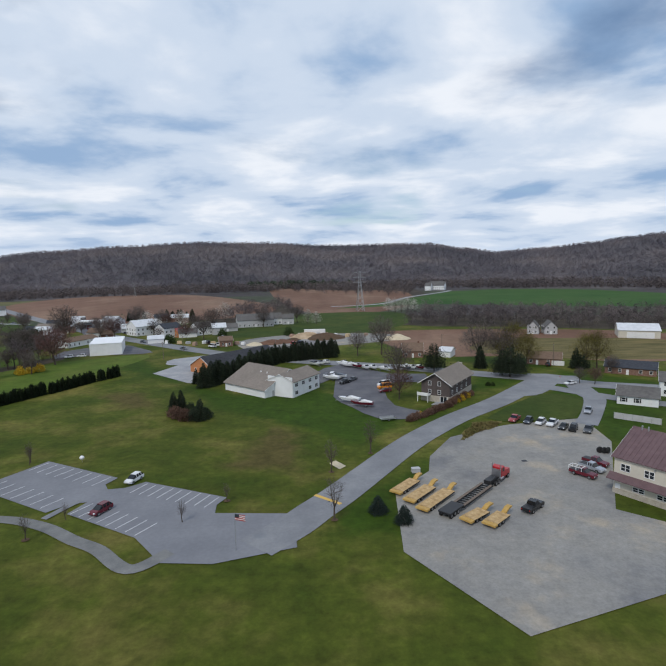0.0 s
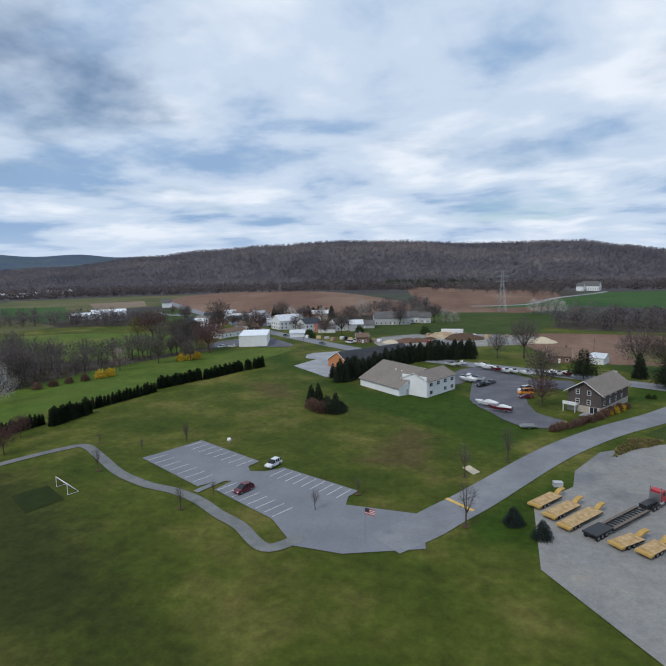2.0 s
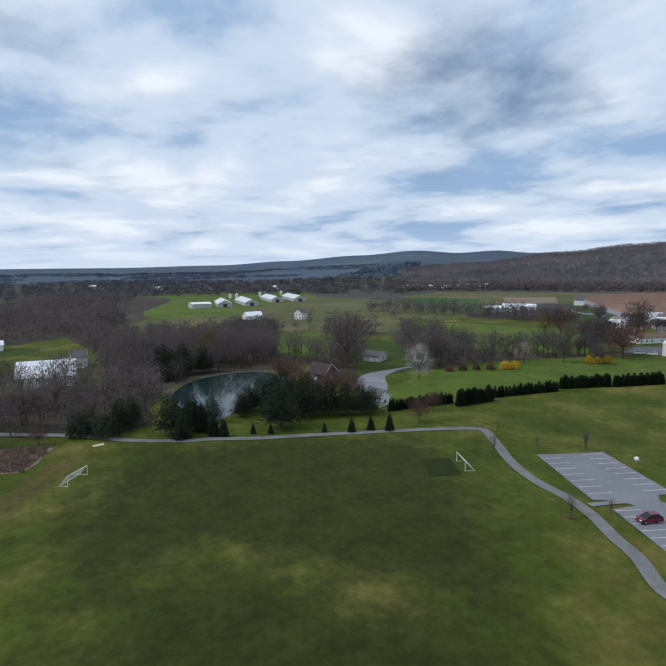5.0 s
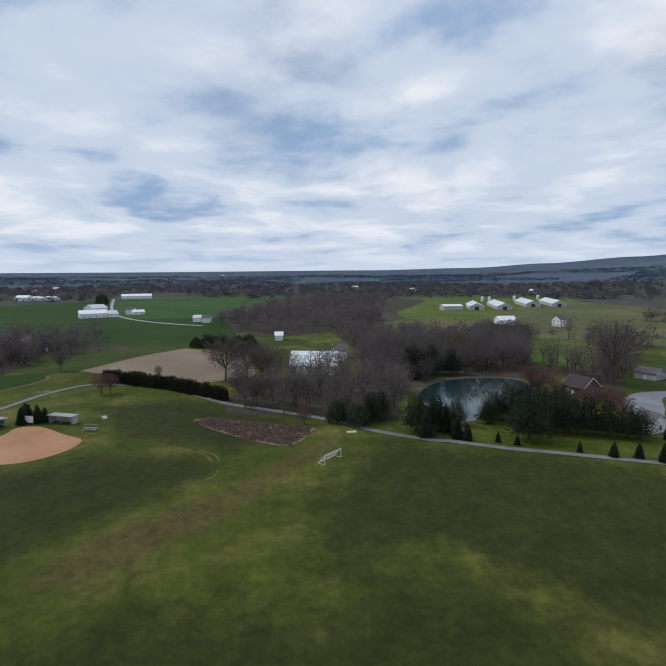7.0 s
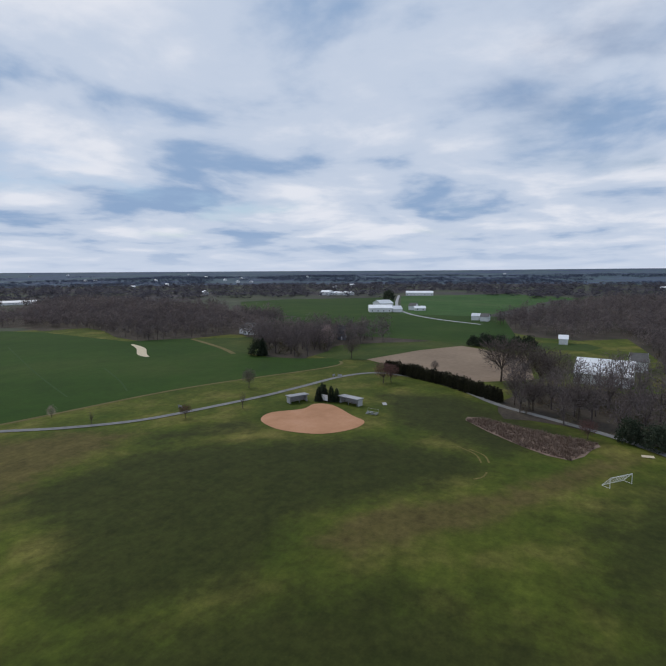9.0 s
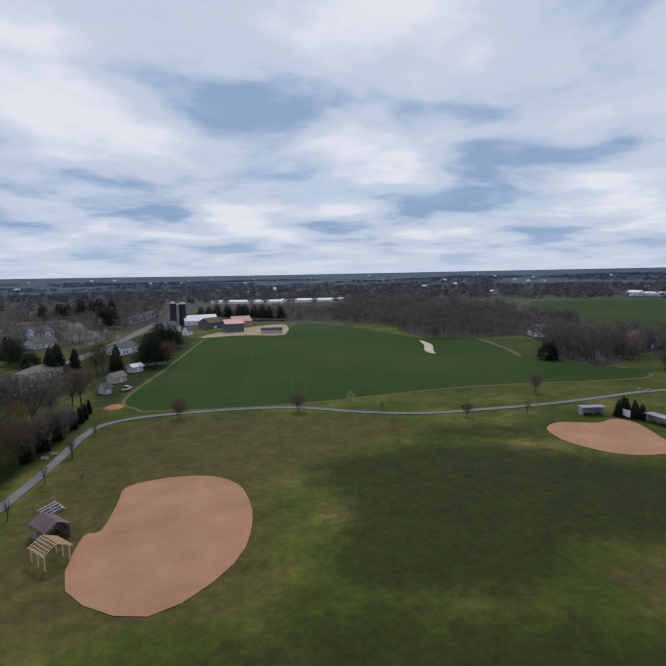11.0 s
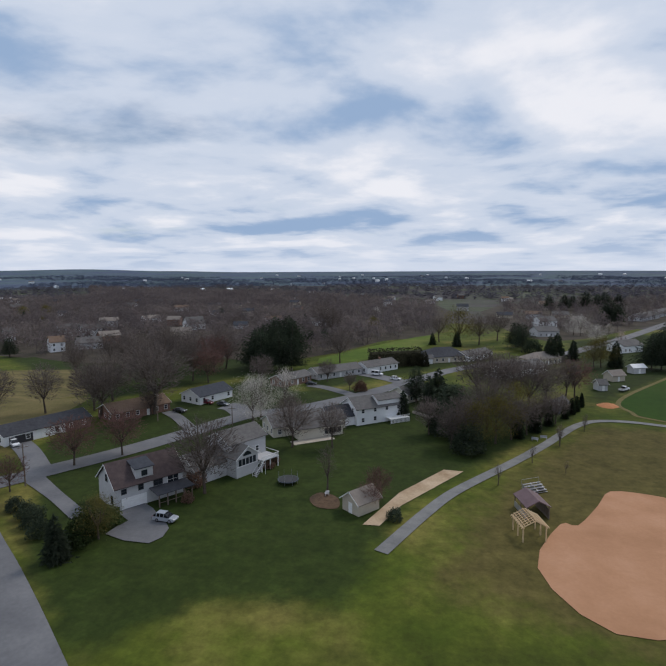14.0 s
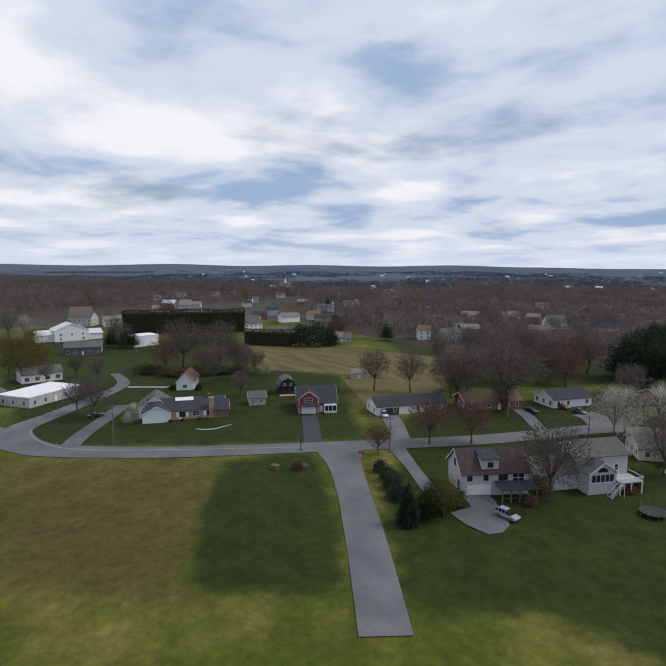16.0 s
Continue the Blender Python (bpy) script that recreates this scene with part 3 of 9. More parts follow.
def cover_map(xy):
    """How much of each grass cover lies at the points, 0 to 1."""
    out = np.zeros((len(xy), 4), dtype=np.float32)
    x, y = xy[:, 0], xy[:, 1]
    for ch, soft, poly in COVERS:
        best = np.full(len(xy), 1e9)
        odd = np.zeros(len(xy), dtype=bool)
        for (x0, y0), (x1, y1) in zip(poly, poly[1:] + poly[:1]):
            dx, dy = x1 - x0, y1 - y0
            t = np.clip(((x - x0) * dx + (y - y0) * dy) / (dx * dx + dy * dy + 1e-9), 0, 1)
            best = np.minimum(best, np.hypot(x - x0 - t * dx, y - y0 - t * dy))
            cross = ((y0 > y) != (y1 > y)) & (x < dx * (y - y0) / (dy if abs(dy) > 1e-9 else 1e-9) + x0)
            odd ^= cross
        d = np.where(odd, best, -best)
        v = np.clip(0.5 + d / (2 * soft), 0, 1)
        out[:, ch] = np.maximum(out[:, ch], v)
    return out


def build_ground():
    rings = [0] + list(range(16, 480, 5)) + [480, 560, 680, 820, 980, FLAT_END]
    r = FLAT_END
    while r < 4950:
        r += 28 + (r - FLAT_END) * 0.03
        rings.append(min(r, 4950))
    seg = 360
    vs, fs, mi = [(0, 0, 0)], [], []
    for r in rings[1:]:
        for i in range(seg):
            a = 2 * math.pi * i / seg
            x, y = -r * math.sin(a), r * math.cos(a)
            vs.append((x, y, ground_z(x, y)))
    for i in range(seg):
        fs.append((0, 1 + i, 1 + (i + 1) % seg)); mi.append(0)
    for k in range(len(rings) - 2):
        for i in range(seg):
            a, b = 1 + k * seg + i, 1 + k * seg + (i + 1) % seg
            fs.append((a, a + seg, b + seg, b))
            deg = 360 * (i + 0.5) / seg
            deg = deg - 360 if deg > 250 else deg
            q = rings[k + 1]
            # rings beyond 1650 m take the hill colour with haze painted in
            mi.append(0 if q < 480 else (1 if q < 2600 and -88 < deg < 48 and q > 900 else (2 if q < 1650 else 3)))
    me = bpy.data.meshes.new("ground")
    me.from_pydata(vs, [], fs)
    for m in (GRASS, HILL_FLOOR, FAR_LAND, HAZED_HILLS):
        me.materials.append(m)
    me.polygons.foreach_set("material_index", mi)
    me.polygons.foreach_set("use_smooth", [True] * len(fs))
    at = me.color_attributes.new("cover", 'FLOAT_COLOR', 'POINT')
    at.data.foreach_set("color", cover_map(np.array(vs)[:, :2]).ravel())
    tagged(new("ground", me), "rolling grassland and wooded hills in early spring", "ground", kind="structure")


build_ground()

# ---- kinds of things: houses ----
WINDOWS = {}


def window(parent, side, u, z, w, h, W, D, trim=TRIM, shutters=None):
    """A framed window on one wall of a block W wide and D deep, u along that wall from its left end as one faces it."""
    key = (round(w, 2), round(h, 2), trim.name)
    if key not in WINDOWS:
        fr = Geo()
        for x0, x1, z0, z1 in ((-w / 2 - 0.1, w / 2 + 0.1, h, h + 0.1), (-w / 2 - 0.1, w / 2 + 0.1, -0.12, 0), (-w / 2 - 0.1, -w / 2, 0, h), (w / 2, w / 2 + 0.1, 0, h), (-w / 2, w / 2, h / 2 - 0.03, h / 2 + 0.03)):
            fr.box(x0, -0.07, z0, x1, 0.03, z1)
        if w > 1.3:
            fr.box(-0.03, -0.07, 0, 0.03, 0.03, h / 2 - 0.03).box(-0.03, -0.07, h / 2 + 0.03, 0.03, 0.03, h)
        pa = Geo().box(-w / 2, -0.025, 0, w / 2, 0.01, h)
        WINDOWS[key] = (fr.mesh("window", trim), pa.mesh("pane", GLASS))
    fr, pa = WINDOWS[key]
    m = {"front": pose(u, 0, z), "back": pose(W - u, D, z, 0, 0, 180), "left": pose(0, D - u, z, 0, 0, -90), "right": pose(W, u, z, 0, 0, 90)}[side]
    o = part("window", fr, None, parent, m=m)
    part("pane", pa, None, o)
    if shutters:
        for s in (-1, 1):
            x = s * (w / 2 + 0.32)
            part("shutter", Geo().box(x - 0.2, -0.06, -0.05, x + 0.2, 0.02, h + 0.05), shutters, o, "dark shutter")


def block(house, x, y, w, d, h, ridge="x", rise=2.0, wall=None, roof=None, over=0.45, z=0.0, hip=False, trim=TRIM, gable=None, flat=False):
    """One gabled, hipped or flat body of a building, in the building's own measure. Returns its frame."""
    root = house
    at = pose(x, y, z)
    if flat:
        part("wall", Geo().box(0, 0, -0.3, w, d, h), wall, root, m=at)
        g = Geo().box(-0.15, -0.15, h, w + 0.15, d + 0.15, h + 0.3)
        part("roof", g, roof, root, m=at)
        return at
    if hip:
        part("wall", Geo().box(0, 0, -0.3, w, d, h), wall, root, m=at)
        o = over
        g = Geo()
        k = min(w, d) / 2
        if w >= d:
            top = [(k, d / 2), (w - k, d / 2)]
        else:
            top = [(w / 2, k), (w / 2, d - k)]
        z0, z1 = h - 0.05, h + rise
        b = [(-o, -o), (w + o, -o), (w + o, d + o), (-o, d + o)]
        vs = [(*p, z0) for p in b] + [(*p, z0 + 0.16) for p in b] + [(*p, z1) for p in top]
        fs = [(3, 2, 1, 0), (0, 1, 5, 4), (1, 2, 6, 5), (2, 3, 7, 6), (3, 0, 4, 7)]
        fs += [(4, 5, 9, 8), (5, 6, 9), (6, 7, 8, 9), (7, 4, 8)] if w >= d else [(4, 5, 8), (5, 6, 9, 8), (6, 7, 9), (7, 4, 8, 9)]
        part("roof", g.add(vs, fs), roof, root, m=at)
        return at
    span, run, axis = (d, w, "x") if ridge == "x" else (w, d, "y")
    part("wall", Geo().prism([(0, -0.3), (span, -0.3), (span, h), (span / 2, h + rise), (0, h)], 0, run, axis), wall, root, m=at)
    s = rise / (span / 2)
    o, t = over, 0.17
    lo = h - o * s + 0.02
    prof = [(-o, lo), (span / 2, h + rise + 0.02), (span + o, lo), (span + o, lo + t), (span / 2, h + rise + 0.02 + t * 1.15), (-o, lo + t)]
    part("roof", Geo().prism(prof, -o, run + o, axis), roof, root, m=at)
    # white boards along the verges and eaves
    for e in (-o - 0.05, run + o) if root.matrix_basis.translation.length < 330 else ():
        pr = [(-o, lo - 0.08), (span / 2, h + rise - 0.06), (span + o, lo - 0.08), (span + o, lo + t - 0.02), (span / 2, h + rise + t), (-o, lo + t - 0.02)]
        part("fascia", Geo().prism(pr, e, e + 0.05, axis), trim, root, m=at)
    if gable:
        g = Geo()
        for e in (-0.03, run):
            g.prism([(0.05, h), (span - 0.05, h), (span / 2, h + rise - 0.05)], e, e + 0.03, axis)
        part("gable", g, gable, root, m=at)
    return at


def garage_door(house, side, u, w, W, D, h=2.15, mat=TRIM, z=0.0):
    m = {"front": pose(u, 0, z), "back": pose(W - u, D, z, 0, 0, 180), "left": pose(0, D - u, z, 0, 0, -90), "right": pose(W, u, z, 0, 0, 90)}[side]
    g = Geo()
    for i in range(4):
        g.box(-w / 2, -0.06, h * i / 4 + 0.01, w / 2, 0.02, h * (i + 1) / 4 - 0.015)
    part("garage_door", g, mat, house, "panelled garage door", m)


def door(house, side, u, W, D, mat=TRIM, z=0.0):
    m = {"front": pose(u, 0, z), "back": pose(W - u, D, z, 0, 0, 180), "left": pose(0, D - u, z, 0, 0, -90), "right": pose(W, u, z, 0, 0, 90)}[side]
    d = part("door", Geo().box(-0.5, -0.06, 0, 0.5, 0.02, 2.1), mat, house, "", m)
    part("door_handle", Geo().box(0.32, -0.12, 1.0, 0.42, -0.06, 1.05), STEEL, d)


def chimney(house, x, y, z0, z1, mat=BRICK, s=0.45):
    c = part("chimney", Geo().box(-s, -s * 0.8, z0, s, s * 0.8, z1).box(-s - 0.08, -s * 0.8 - 0.08, z1, s + 0.08, s * 0.8 + 0.08, z1 + 0.15), mat, house, "", pose(x, y, 0))
    return c


def rows_of_windows(house, w, d, h, storeys=1, step=3.2, size=(1.0, 1.3), sides=("front", "left", "right"), skip=(), trim=TRIM, base=0.9, shutters=None):
    for s in range(storeys):
        z = s * 2.75 + base
        for side in sides:
            run = w if side in ("front", "back") else d
            n = max(1, int(run / step))
            for i in range(n):
                u = run * (i + 0.5) / n
                if s == 0 and any(side == k and abs(u - a) < b for k, a, b in skip):
                    continue
                window(house, side, u, z, *size, w, d, trim, shutters)


def house(name, a, b, depth, h, label, category="house", ridge="x", rise=1.9, wall=SIDING_WHITE, roof=ROOF_GREY, storeys=1, over=0.45, hip=False, flat=False,
          garage=None, doors=((0.5),), win=True, step=3.2, size=(1.0, 1.3), stack=None, group="", gable=None, trim=TRIM, shutters=None, sides=("front", "left", "right")):
    """A building with its front from a (left, seen from before it) to b. garage: (side, place along it, width)."""
    (ax, ay), (bx, by) = a, b
    w = math.hypot(bx - ax, by - ay)
    o = thing(name, ax, ay, math.degrees(math.atan2(by - ay, bx - ax)), 0, label, category, group)
    block(o, 0, 0, w, depth, h, ridge, rise, wall, roof, over, 0, hip, trim, gable, flat)
    skip = []
    if garage:
        garage_door(o, garage[0], garage[1], garage[2], w, depth)
        skip.append((garage[0], garage[1], garage[2] / 2 + 0.6))
    for f in doors if isinstance(doors, tuple) else ():
        door(o, "front", f * w, w, depth)
        skip.append(("front", f * w, 1.2))
    if win:
        rows_of_windows(o, w, depth, h, storeys, step, size, sides, skip, trim, shutters=shutters)
    if stack:
        chimney(o, stack[0] * w, stack[1] * depth, h * 0.6, h + rise + 0.9)
    return o, w


# ---- kinds of things: vehicles ----
PROFILES = {  # (lower body outline, glasshouse outline, length, width): x from tail to nose
    "suv": ([(-2.1, 0.32), (-2.28, 0.55), (-2.28, 0.82), (-2.15, 1.02), (0.95, 0.98), (1.7, 0.9), (2.12, 0.76), (2.28, 0.56), (2.15, 0.3)], [(-2.12, 1.0), (-1.95, 1.3), (-1.5, 1.57), (-0.6, 1.64), (0.1, 1.6), (0.6, 1.36), (1.2, 0.97)], 1.82),
    "sedan": ([(-2.3, 0.35), (-2.35, 0.75), (-2.2, 0.98), (1.0, 0.92), (2.15, 0.76), (2.35, 0.55), (2.3, 0.3)], [(-1.75, 0.96), (-1.0, 1.42), (0.15, 1.44), (1.05, 0.92)], 1.8),
    "pickup": ([(-2.8, 0.5), (-2.8, 1.1), (1.1, 1.12), (2.55, 1.05), (2.8, 0.8), (2.75, 0.42)], [(-0.75, 1.1), (-0.6, 1.78), (0.5, 1.8), (1.2, 1.1)], 1.95),
    "van": ([(-2.6, 0.4), (-2.65, 1.2), (1.7, 1.2), (2.5, 1.0), (2.65, 0.7), (2.6, 0.35)], [(-2.6, 1.2), (-2.5, 2.15), (1.0, 2.15), (1.75, 1.2)], 1.95),
    "jeep": ([(-1.9, 0.5), (-1.95, 1.1), (0.8, 1.1), (1.9, 1.05), (1.95, 0.55)], [(-1.85, 1.1), (-1.8, 1.8), (0.35, 1.8), (0.75, 1.1)], 1.85),
}
WHEEL = {}


def wheel_meshes(r, w):
    if (r, w) not in WHEEL:
        t = Geo().rod((0, -w / 2, 0), (0, w / 2, 0), r, n=14)
        k = Geo().rod((0, -w / 2 - 0.02, 0), (0, w / 2 + 0.02, 0), r * 0.58, n=10)
        WHEEL[(r, w)] = (t.mesh("tyre", TYRE), k.mesh("rim", RIM))
    return WHEEL[(r, w)]


def add_wheel(parent, x, y, r=0.36, w=0.24):
    t, k = wheel_meshes(r, w)
    wh = part("wheel", t, None, parent, "", pose(x, y, r))
    part("rim", k, None, wh, "metal rim")


def tapered(profile, half, top, geo, z_low, z_high):
    """A side outline drawn out across the vehicle, drawn in towards its top."""
    n = len(profile)
    f = lambda z: half + (top - half) * min(max((z - z_low) / (z_high - z_low), 0), 1)
    vs = [(x, -f(z), z) for x, z in profile] + [(x, f(z), z) for x, z in profile]
    return geo.add(vs, [(i, (i + 1) % n, n + (i + 1) % n, n + i) for i in range(n)] + [tuple(range(n - 1, -1, -1)), tuple(range(n, 2 * n))])


def car(at, turn, kind="sedan", colour="white", label="", name="car", group="parked cars", scale=1.0):
    lower, upper, width = PROFILES[kind]
    o = thing(name, at[0], at[1], turn, 0.145, label or "parked %s %s on grey asphalt" % (colour, kind), "car", group)
    h = width / 2
    zc = upper[0][1]
    zt = max(z for _, z in upper)
    part("body", tapered(lower, h, h * 0.93, Geo(), 0.3, zc), CAR[colour], o)
    part("cabin_glass", tapered(upper, h * 0.92, h * 0.72, Geo(), zc, zt), CAR_GLASS, o, "dark glazing")
    xs = [x for x, z in upper if z > zt - 0.1]
    part("roof", Geo().box(min(xs) - 0.05, -h * 0.74, zt - 0.03, max(xs) + 0.12, h * 0.74, zt + 0.04), CAR[colour], o)
    for s in (-1, 1):
        p = Geo()
        rear, fore = min(x for x, z in upper if z > zt - 0.1), max(x for x, z in upper if z > zt - 0.1)
        for x0, x1 in ((rear - 0.02, rear + 0.14), ((rear + fore) / 2 - 0.05, (rear + fore) / 2 + 0.06), (fore - 0.05, fore + 0.08)):
            p.add([(x0, s * h * 0.935, zc), (x1, s * h * 0.935, zc), (x1, s * h * 0.735, zt), (x0, s * h * 0.735, zt), (x0, s * h * 0.9, zc), (x1, s * h * 0.9, zc), (x1, s * h * 0.7, zt), (x0, s * h * 0.7, zt)],
                  [(0, 1, 2, 3), (4, 7, 6, 5), (0, 4, 5, 1), (3, 2, 6, 7), (0, 3, 7, 4), (1, 5, 6, 2)])
        part("pillar", p, CAR[colour], o)
    if kind == "pickup":
        # flat dark panel at rim height; the body has no hollow here
        part("cargo_bed", Geo().box(-2.7, -h * 0.82, 1.0, -0.8, h * 0.82, 1.135), BLACK_STEEL, o, "flat dark panel over the cargo bed")
    L0, L1 = lower[1][0], lower[-2][0]
    for s in (-1, 1):
        part("headlight", Geo().box(L1 - 0.16, s * h * 0.72 - 0.16, 0.66, L1 + 0.015, s * h * 0.72 + 0.16, 0.84), LAMP_WHITE, o)
        part("taillight", Geo().box(L0 - 0.02, s * h * 0.78 - 0.12, 0.75, L0 + 0.12, s * h * 0.78 + 0.12, 0.98), LAMP_RED, o)
        for x in (-lower[-1][0] * 0.6, lower[-1][0] * 0.62):
            add_wheel(o, x, s * (h - 0.1), 0.34 if kind in ("sedan", "suv") else 0.4)
    if scale != 1.0:
        o.scale = (scale, scale, scale)
    return o


# ---- kinds of things: trees ----
rng = random.Random(5)


def bare_tree(height, spread, seed, limbs=8, subs=6, tips=4, twigs=5, fine=1.0, haze=0):
    """The wood and the twigs of a leafless tree: a short trunk, steep limbs, and boughs that fill a rounded crown."""
    r = random.Random(seed)
    wood, fuzz = Geo(), Geo()
    h = height
    mid, rz, rx = 0.6 * h, 0.42 * h, 0.42 * h * spread

    def hold(p):
        """Draws a point back into the crown."""
        q = math.sqrt((p.x / rx) ** 2 + (p.y / rx) ** 2 + ((p.z - mid) / rz) ** 2)
        return p if q < 1 else Vector((p.x / q, p.y / q, mid + (p.z - mid) / q))

    def spray(p, d, n, length, width):
        for _ in range(n):
            e = (d + Vector((r.gauss(0, 0.55), r.gauss(0, 0.55), r.gauss(0.15, 0.45)))).normalized() * length * r.uniform(0.6, 1.3)
            sd = e.orthogonal().normalized() * width
            s = p - d * r.uniform(0, 0.7) * length
            fuzz.add([tuple(s - sd), tuple(s + sd), tuple(s + e)], [(0, 1, 2)])

    top = Vector((r.gauss(0, 0.02) * h, r.gauss(0, 0.02) * h, 0.3 * h))
    wood.rod((0, 0, -0.2), top, 0.02 * h + 0.04, 0.015 * h, 7, caps=False)
    for i in range(limbs):
        a = 2 * math.pi * (i + r.uniform(-0.3, 0.3)) / limbs
        lean = 0.12 if i == 0 else r.uniform(0.35, 1.0)
        p = Vector((0, 0, r.uniform(0.2, 0.3) * h)).lerp(top, 0.7)
        end = hold(Vector((math.cos(a) * rx * lean, math.sin(a) * rx * lean, mid + rz * (1.05 - 0.65 * lean * lean))))
        knee = p.lerp(end, 0.45) + Vector((math.cos(a), math.sin(a), 0)) * rx * 0.08 - Vector((0, 0, 0.02 * h))
        line = [p, knee, end]
        wood.rod(p, knee, 0.0105 * h, 0.0065 * h, 5, caps=False)
        wood.rod(knee, end, 0.0065 * h, 0.002 * h, 4, caps=False)
        for j in range(subs):
            t = r.uniform(0.25, 1.0)
            s = line[0].lerp(line[1], t * 2) if t < 0.5 else line[1].lerp(line[2], t * 2 - 1)
            out = Vector((s.x - top.x, s.y - top.y, 0))
            out = out.normalized() if out.length > 0.01 else Vector((1, 0, 0))
            d = (out * r.uniform(0.2, 1.0) + Vector((r.gauss(0, 0.5), r.gauss(0, 0.5), r.uniform(0.1, 0.9)))).normalized()
            e = hold(s + d * h * r.uniform(0.12, 0.22))
            wood.rod(s, e, 0.0038 * h, 0.0015 * h, 3, caps=False)
            for k in range(tips):
                u = s.lerp(e, r.uniform(0.3, 1.0))
                d2 = (d + Vector((r.gauss(0, 0.6), r.gauss(0, 0.6), r.gauss(0.2, 0.4)))).normalized()
                v = u + d2 * h * r.uniform(0.05, 0.1)
                sd = d2.orthogonal().normalized() * 0.0016 * h * fine
                fuzz.add([tuple(u - sd), tuple(u + sd), tuple(v)], [(0, 1, 2)])
                spray(v, d2, twigs, h * 0.055, 0.0011 * h * fine)
    for _ in range(haze):
        d = Vector((r.gauss(0, 1), r.gauss(0, 1), r.gauss(0, 1))).normalized()
        q = r.random() ** 0.45
        bump = 0.86 + 0.22 * noise.noise(d * 1.8 + Vector((seed, 0, 0)))
        c = Vector((d.x * rx * q * bump, d.y * rx * q * bump, mid + d.z * rz * q * bump))
        e = (Vector((d.x, d.y, 0.5 + 0.6 * d.z)) + Vector((r.gauss(0, 0.5), r.gauss(0, 0.5), r.gauss(0, 0.4)))).normalized() * h * r.uniform(0.05, 0.1)
        sd = e.cross(Vector((d.x, d.y, 0.5))).normalized() * 0.0024 * h * fine
        fuzz.add([tuple(c - sd), tuple(c + sd), tuple(c + e)], [(0, 1, 2)])
    return wood, fuzz


def leaf_quad(geo, c, size, r, flatness=1.0):
    a = Vector((r.gauss(0, 1), r.gauss(0, 1), r.gauss(0, 1) * flatness)).normalized()
    b = a.orthogonal().normalized()
    b = (b + a.cross(b) * r.uniform(-1, 1)).normalized()
    a, b = a * size, b * size * 0.7
    geo.add([tuple(c - a), tuple(c + b), tuple(c + a), tuple(c - b)], [(0, 1, 2, 3)])


def crown_of_leaves(wood_seed, height, n, size, spread=0.9, lo=0.3):
    """Leaves or blossom in uneven clumps round the ends of limbs."""
    r = random.Random(wood_seed)
    g = Geo()
    clumps = []
    for _ in range(max(14, n // 30)):
        z = r.uniform(lo, 1.0)
        k = math.sin(math.pi * (0.18 + 0.8 * (z - lo) / (1 - lo))) * 0.36 * spread * height
        a = r.uniform(0, 2 * math.pi)
        q = k * math.sqrt(r.random())
        clumps.append((Vector((math.cos(a) * q, math.sin(a) * q, z * height * 0.95)), r.uniform(0.05, 0.11) * height))
    for _ in range(n):
        c, s = r.choice(clumps)
        leaf_quad(g, c + Vector((r.gauss(0, s), r.gauss(0, s), r.gauss(0, s * 0.8))), size * r.uniform(0.6, 1.3), r)
    return g


def conifer_crown(height, width, seed, n=620, ragged=0.25, low=0.06, shape=0.85, leaf=0.045):
    """Drooping sprays in whorls, narrowing to the tip."""
    r = random.Random(seed)
    g = Geo()
    for i in range(n):
        t = (i + r.random()) / n
        z = low + (1 - low) * (1 - math.sqrt(1 - t))
        k = (1 - z) ** shape * width / 2 * (1 + r.gauss(0, ragged) * 0.5) + 0.05 * width
        a = r.uniform(0, 2 * math.pi)
        rad = k * r.uniform(0.35, 1.05)
        c = Vector((math.cos(a) * rad, math.sin(a) * rad, z * height))
        out = Vector((math.cos(a), math.sin(a), r.uniform(-0.55, 0.15))).normalized()
        side = Vector((-math.sin(a), math.cos(a), r.gauss(0, 0.25))).normalized()
        s = height * leaf * r.uniform(0.7, 1.4)
        g.add([tuple(c - out * s * 0.8 - side * s * 0.5), tuple(c - out * s * 0.8 + side * s * 0.5), tuple(c + out * s)], [(0, 1, 2)])
        g.add([tuple(c - out * s * 0.6 - Vector((0, 0, s * 0.35))), tuple(c - out * s * 0.6 + Vector((0, 0, s * 0.45))), tuple(c + out * s)], [(0, 1, 2)])
    return g


KINDS = {}


def tree(kind, at, height, group="", turn=None, width=1.0):
    """A tree of one of the kinds below, of that height. The first of each make is built, the rest are copies."""
    make, label, cat = TREES[kind]
    v = rng.randrange(3)
    key = (kind, v)
    s = height / 10.0 * (1.1 if kind in ("bare", "bare_wide", "red") else 1.0)
    m = Matrix.LocRotScale((at[0], at[1], ground_z(*at) - 0.02), Euler((0, 0, rng.uniform(0, 6.28) if turn is None else radians(turn))), (s * width * rng.uniform(0.92, 1.08), s * width * rng.uniform(0.92, 1.08), s))
    if key in KINDS:
        o = copy_thing(KINDS[key], m)
    else:
        o = new(cat.replace(" ", "_"))
        make(o, v)
        tagged(o, label, cat)
        KINDS[key] = o
    o.matrix_basis = m
    if group:
        o["group"] = group
    return o


def make_bare(twig, fine=1.0, limbs=8, spread=0.75, twigs=2, subs=6, tips=4, haze=1500):
    def f(o, v):
        wood, fuzz = bare_tree(10, spread, 11 + v * 7 + limbs, limbs, subs, tips, twigs, fine, haze)
        part("trunk", wood.raw("trunk", BARK), None, o)
        part("crown", fuzz.raw("crown", twig), None, o)
    return f


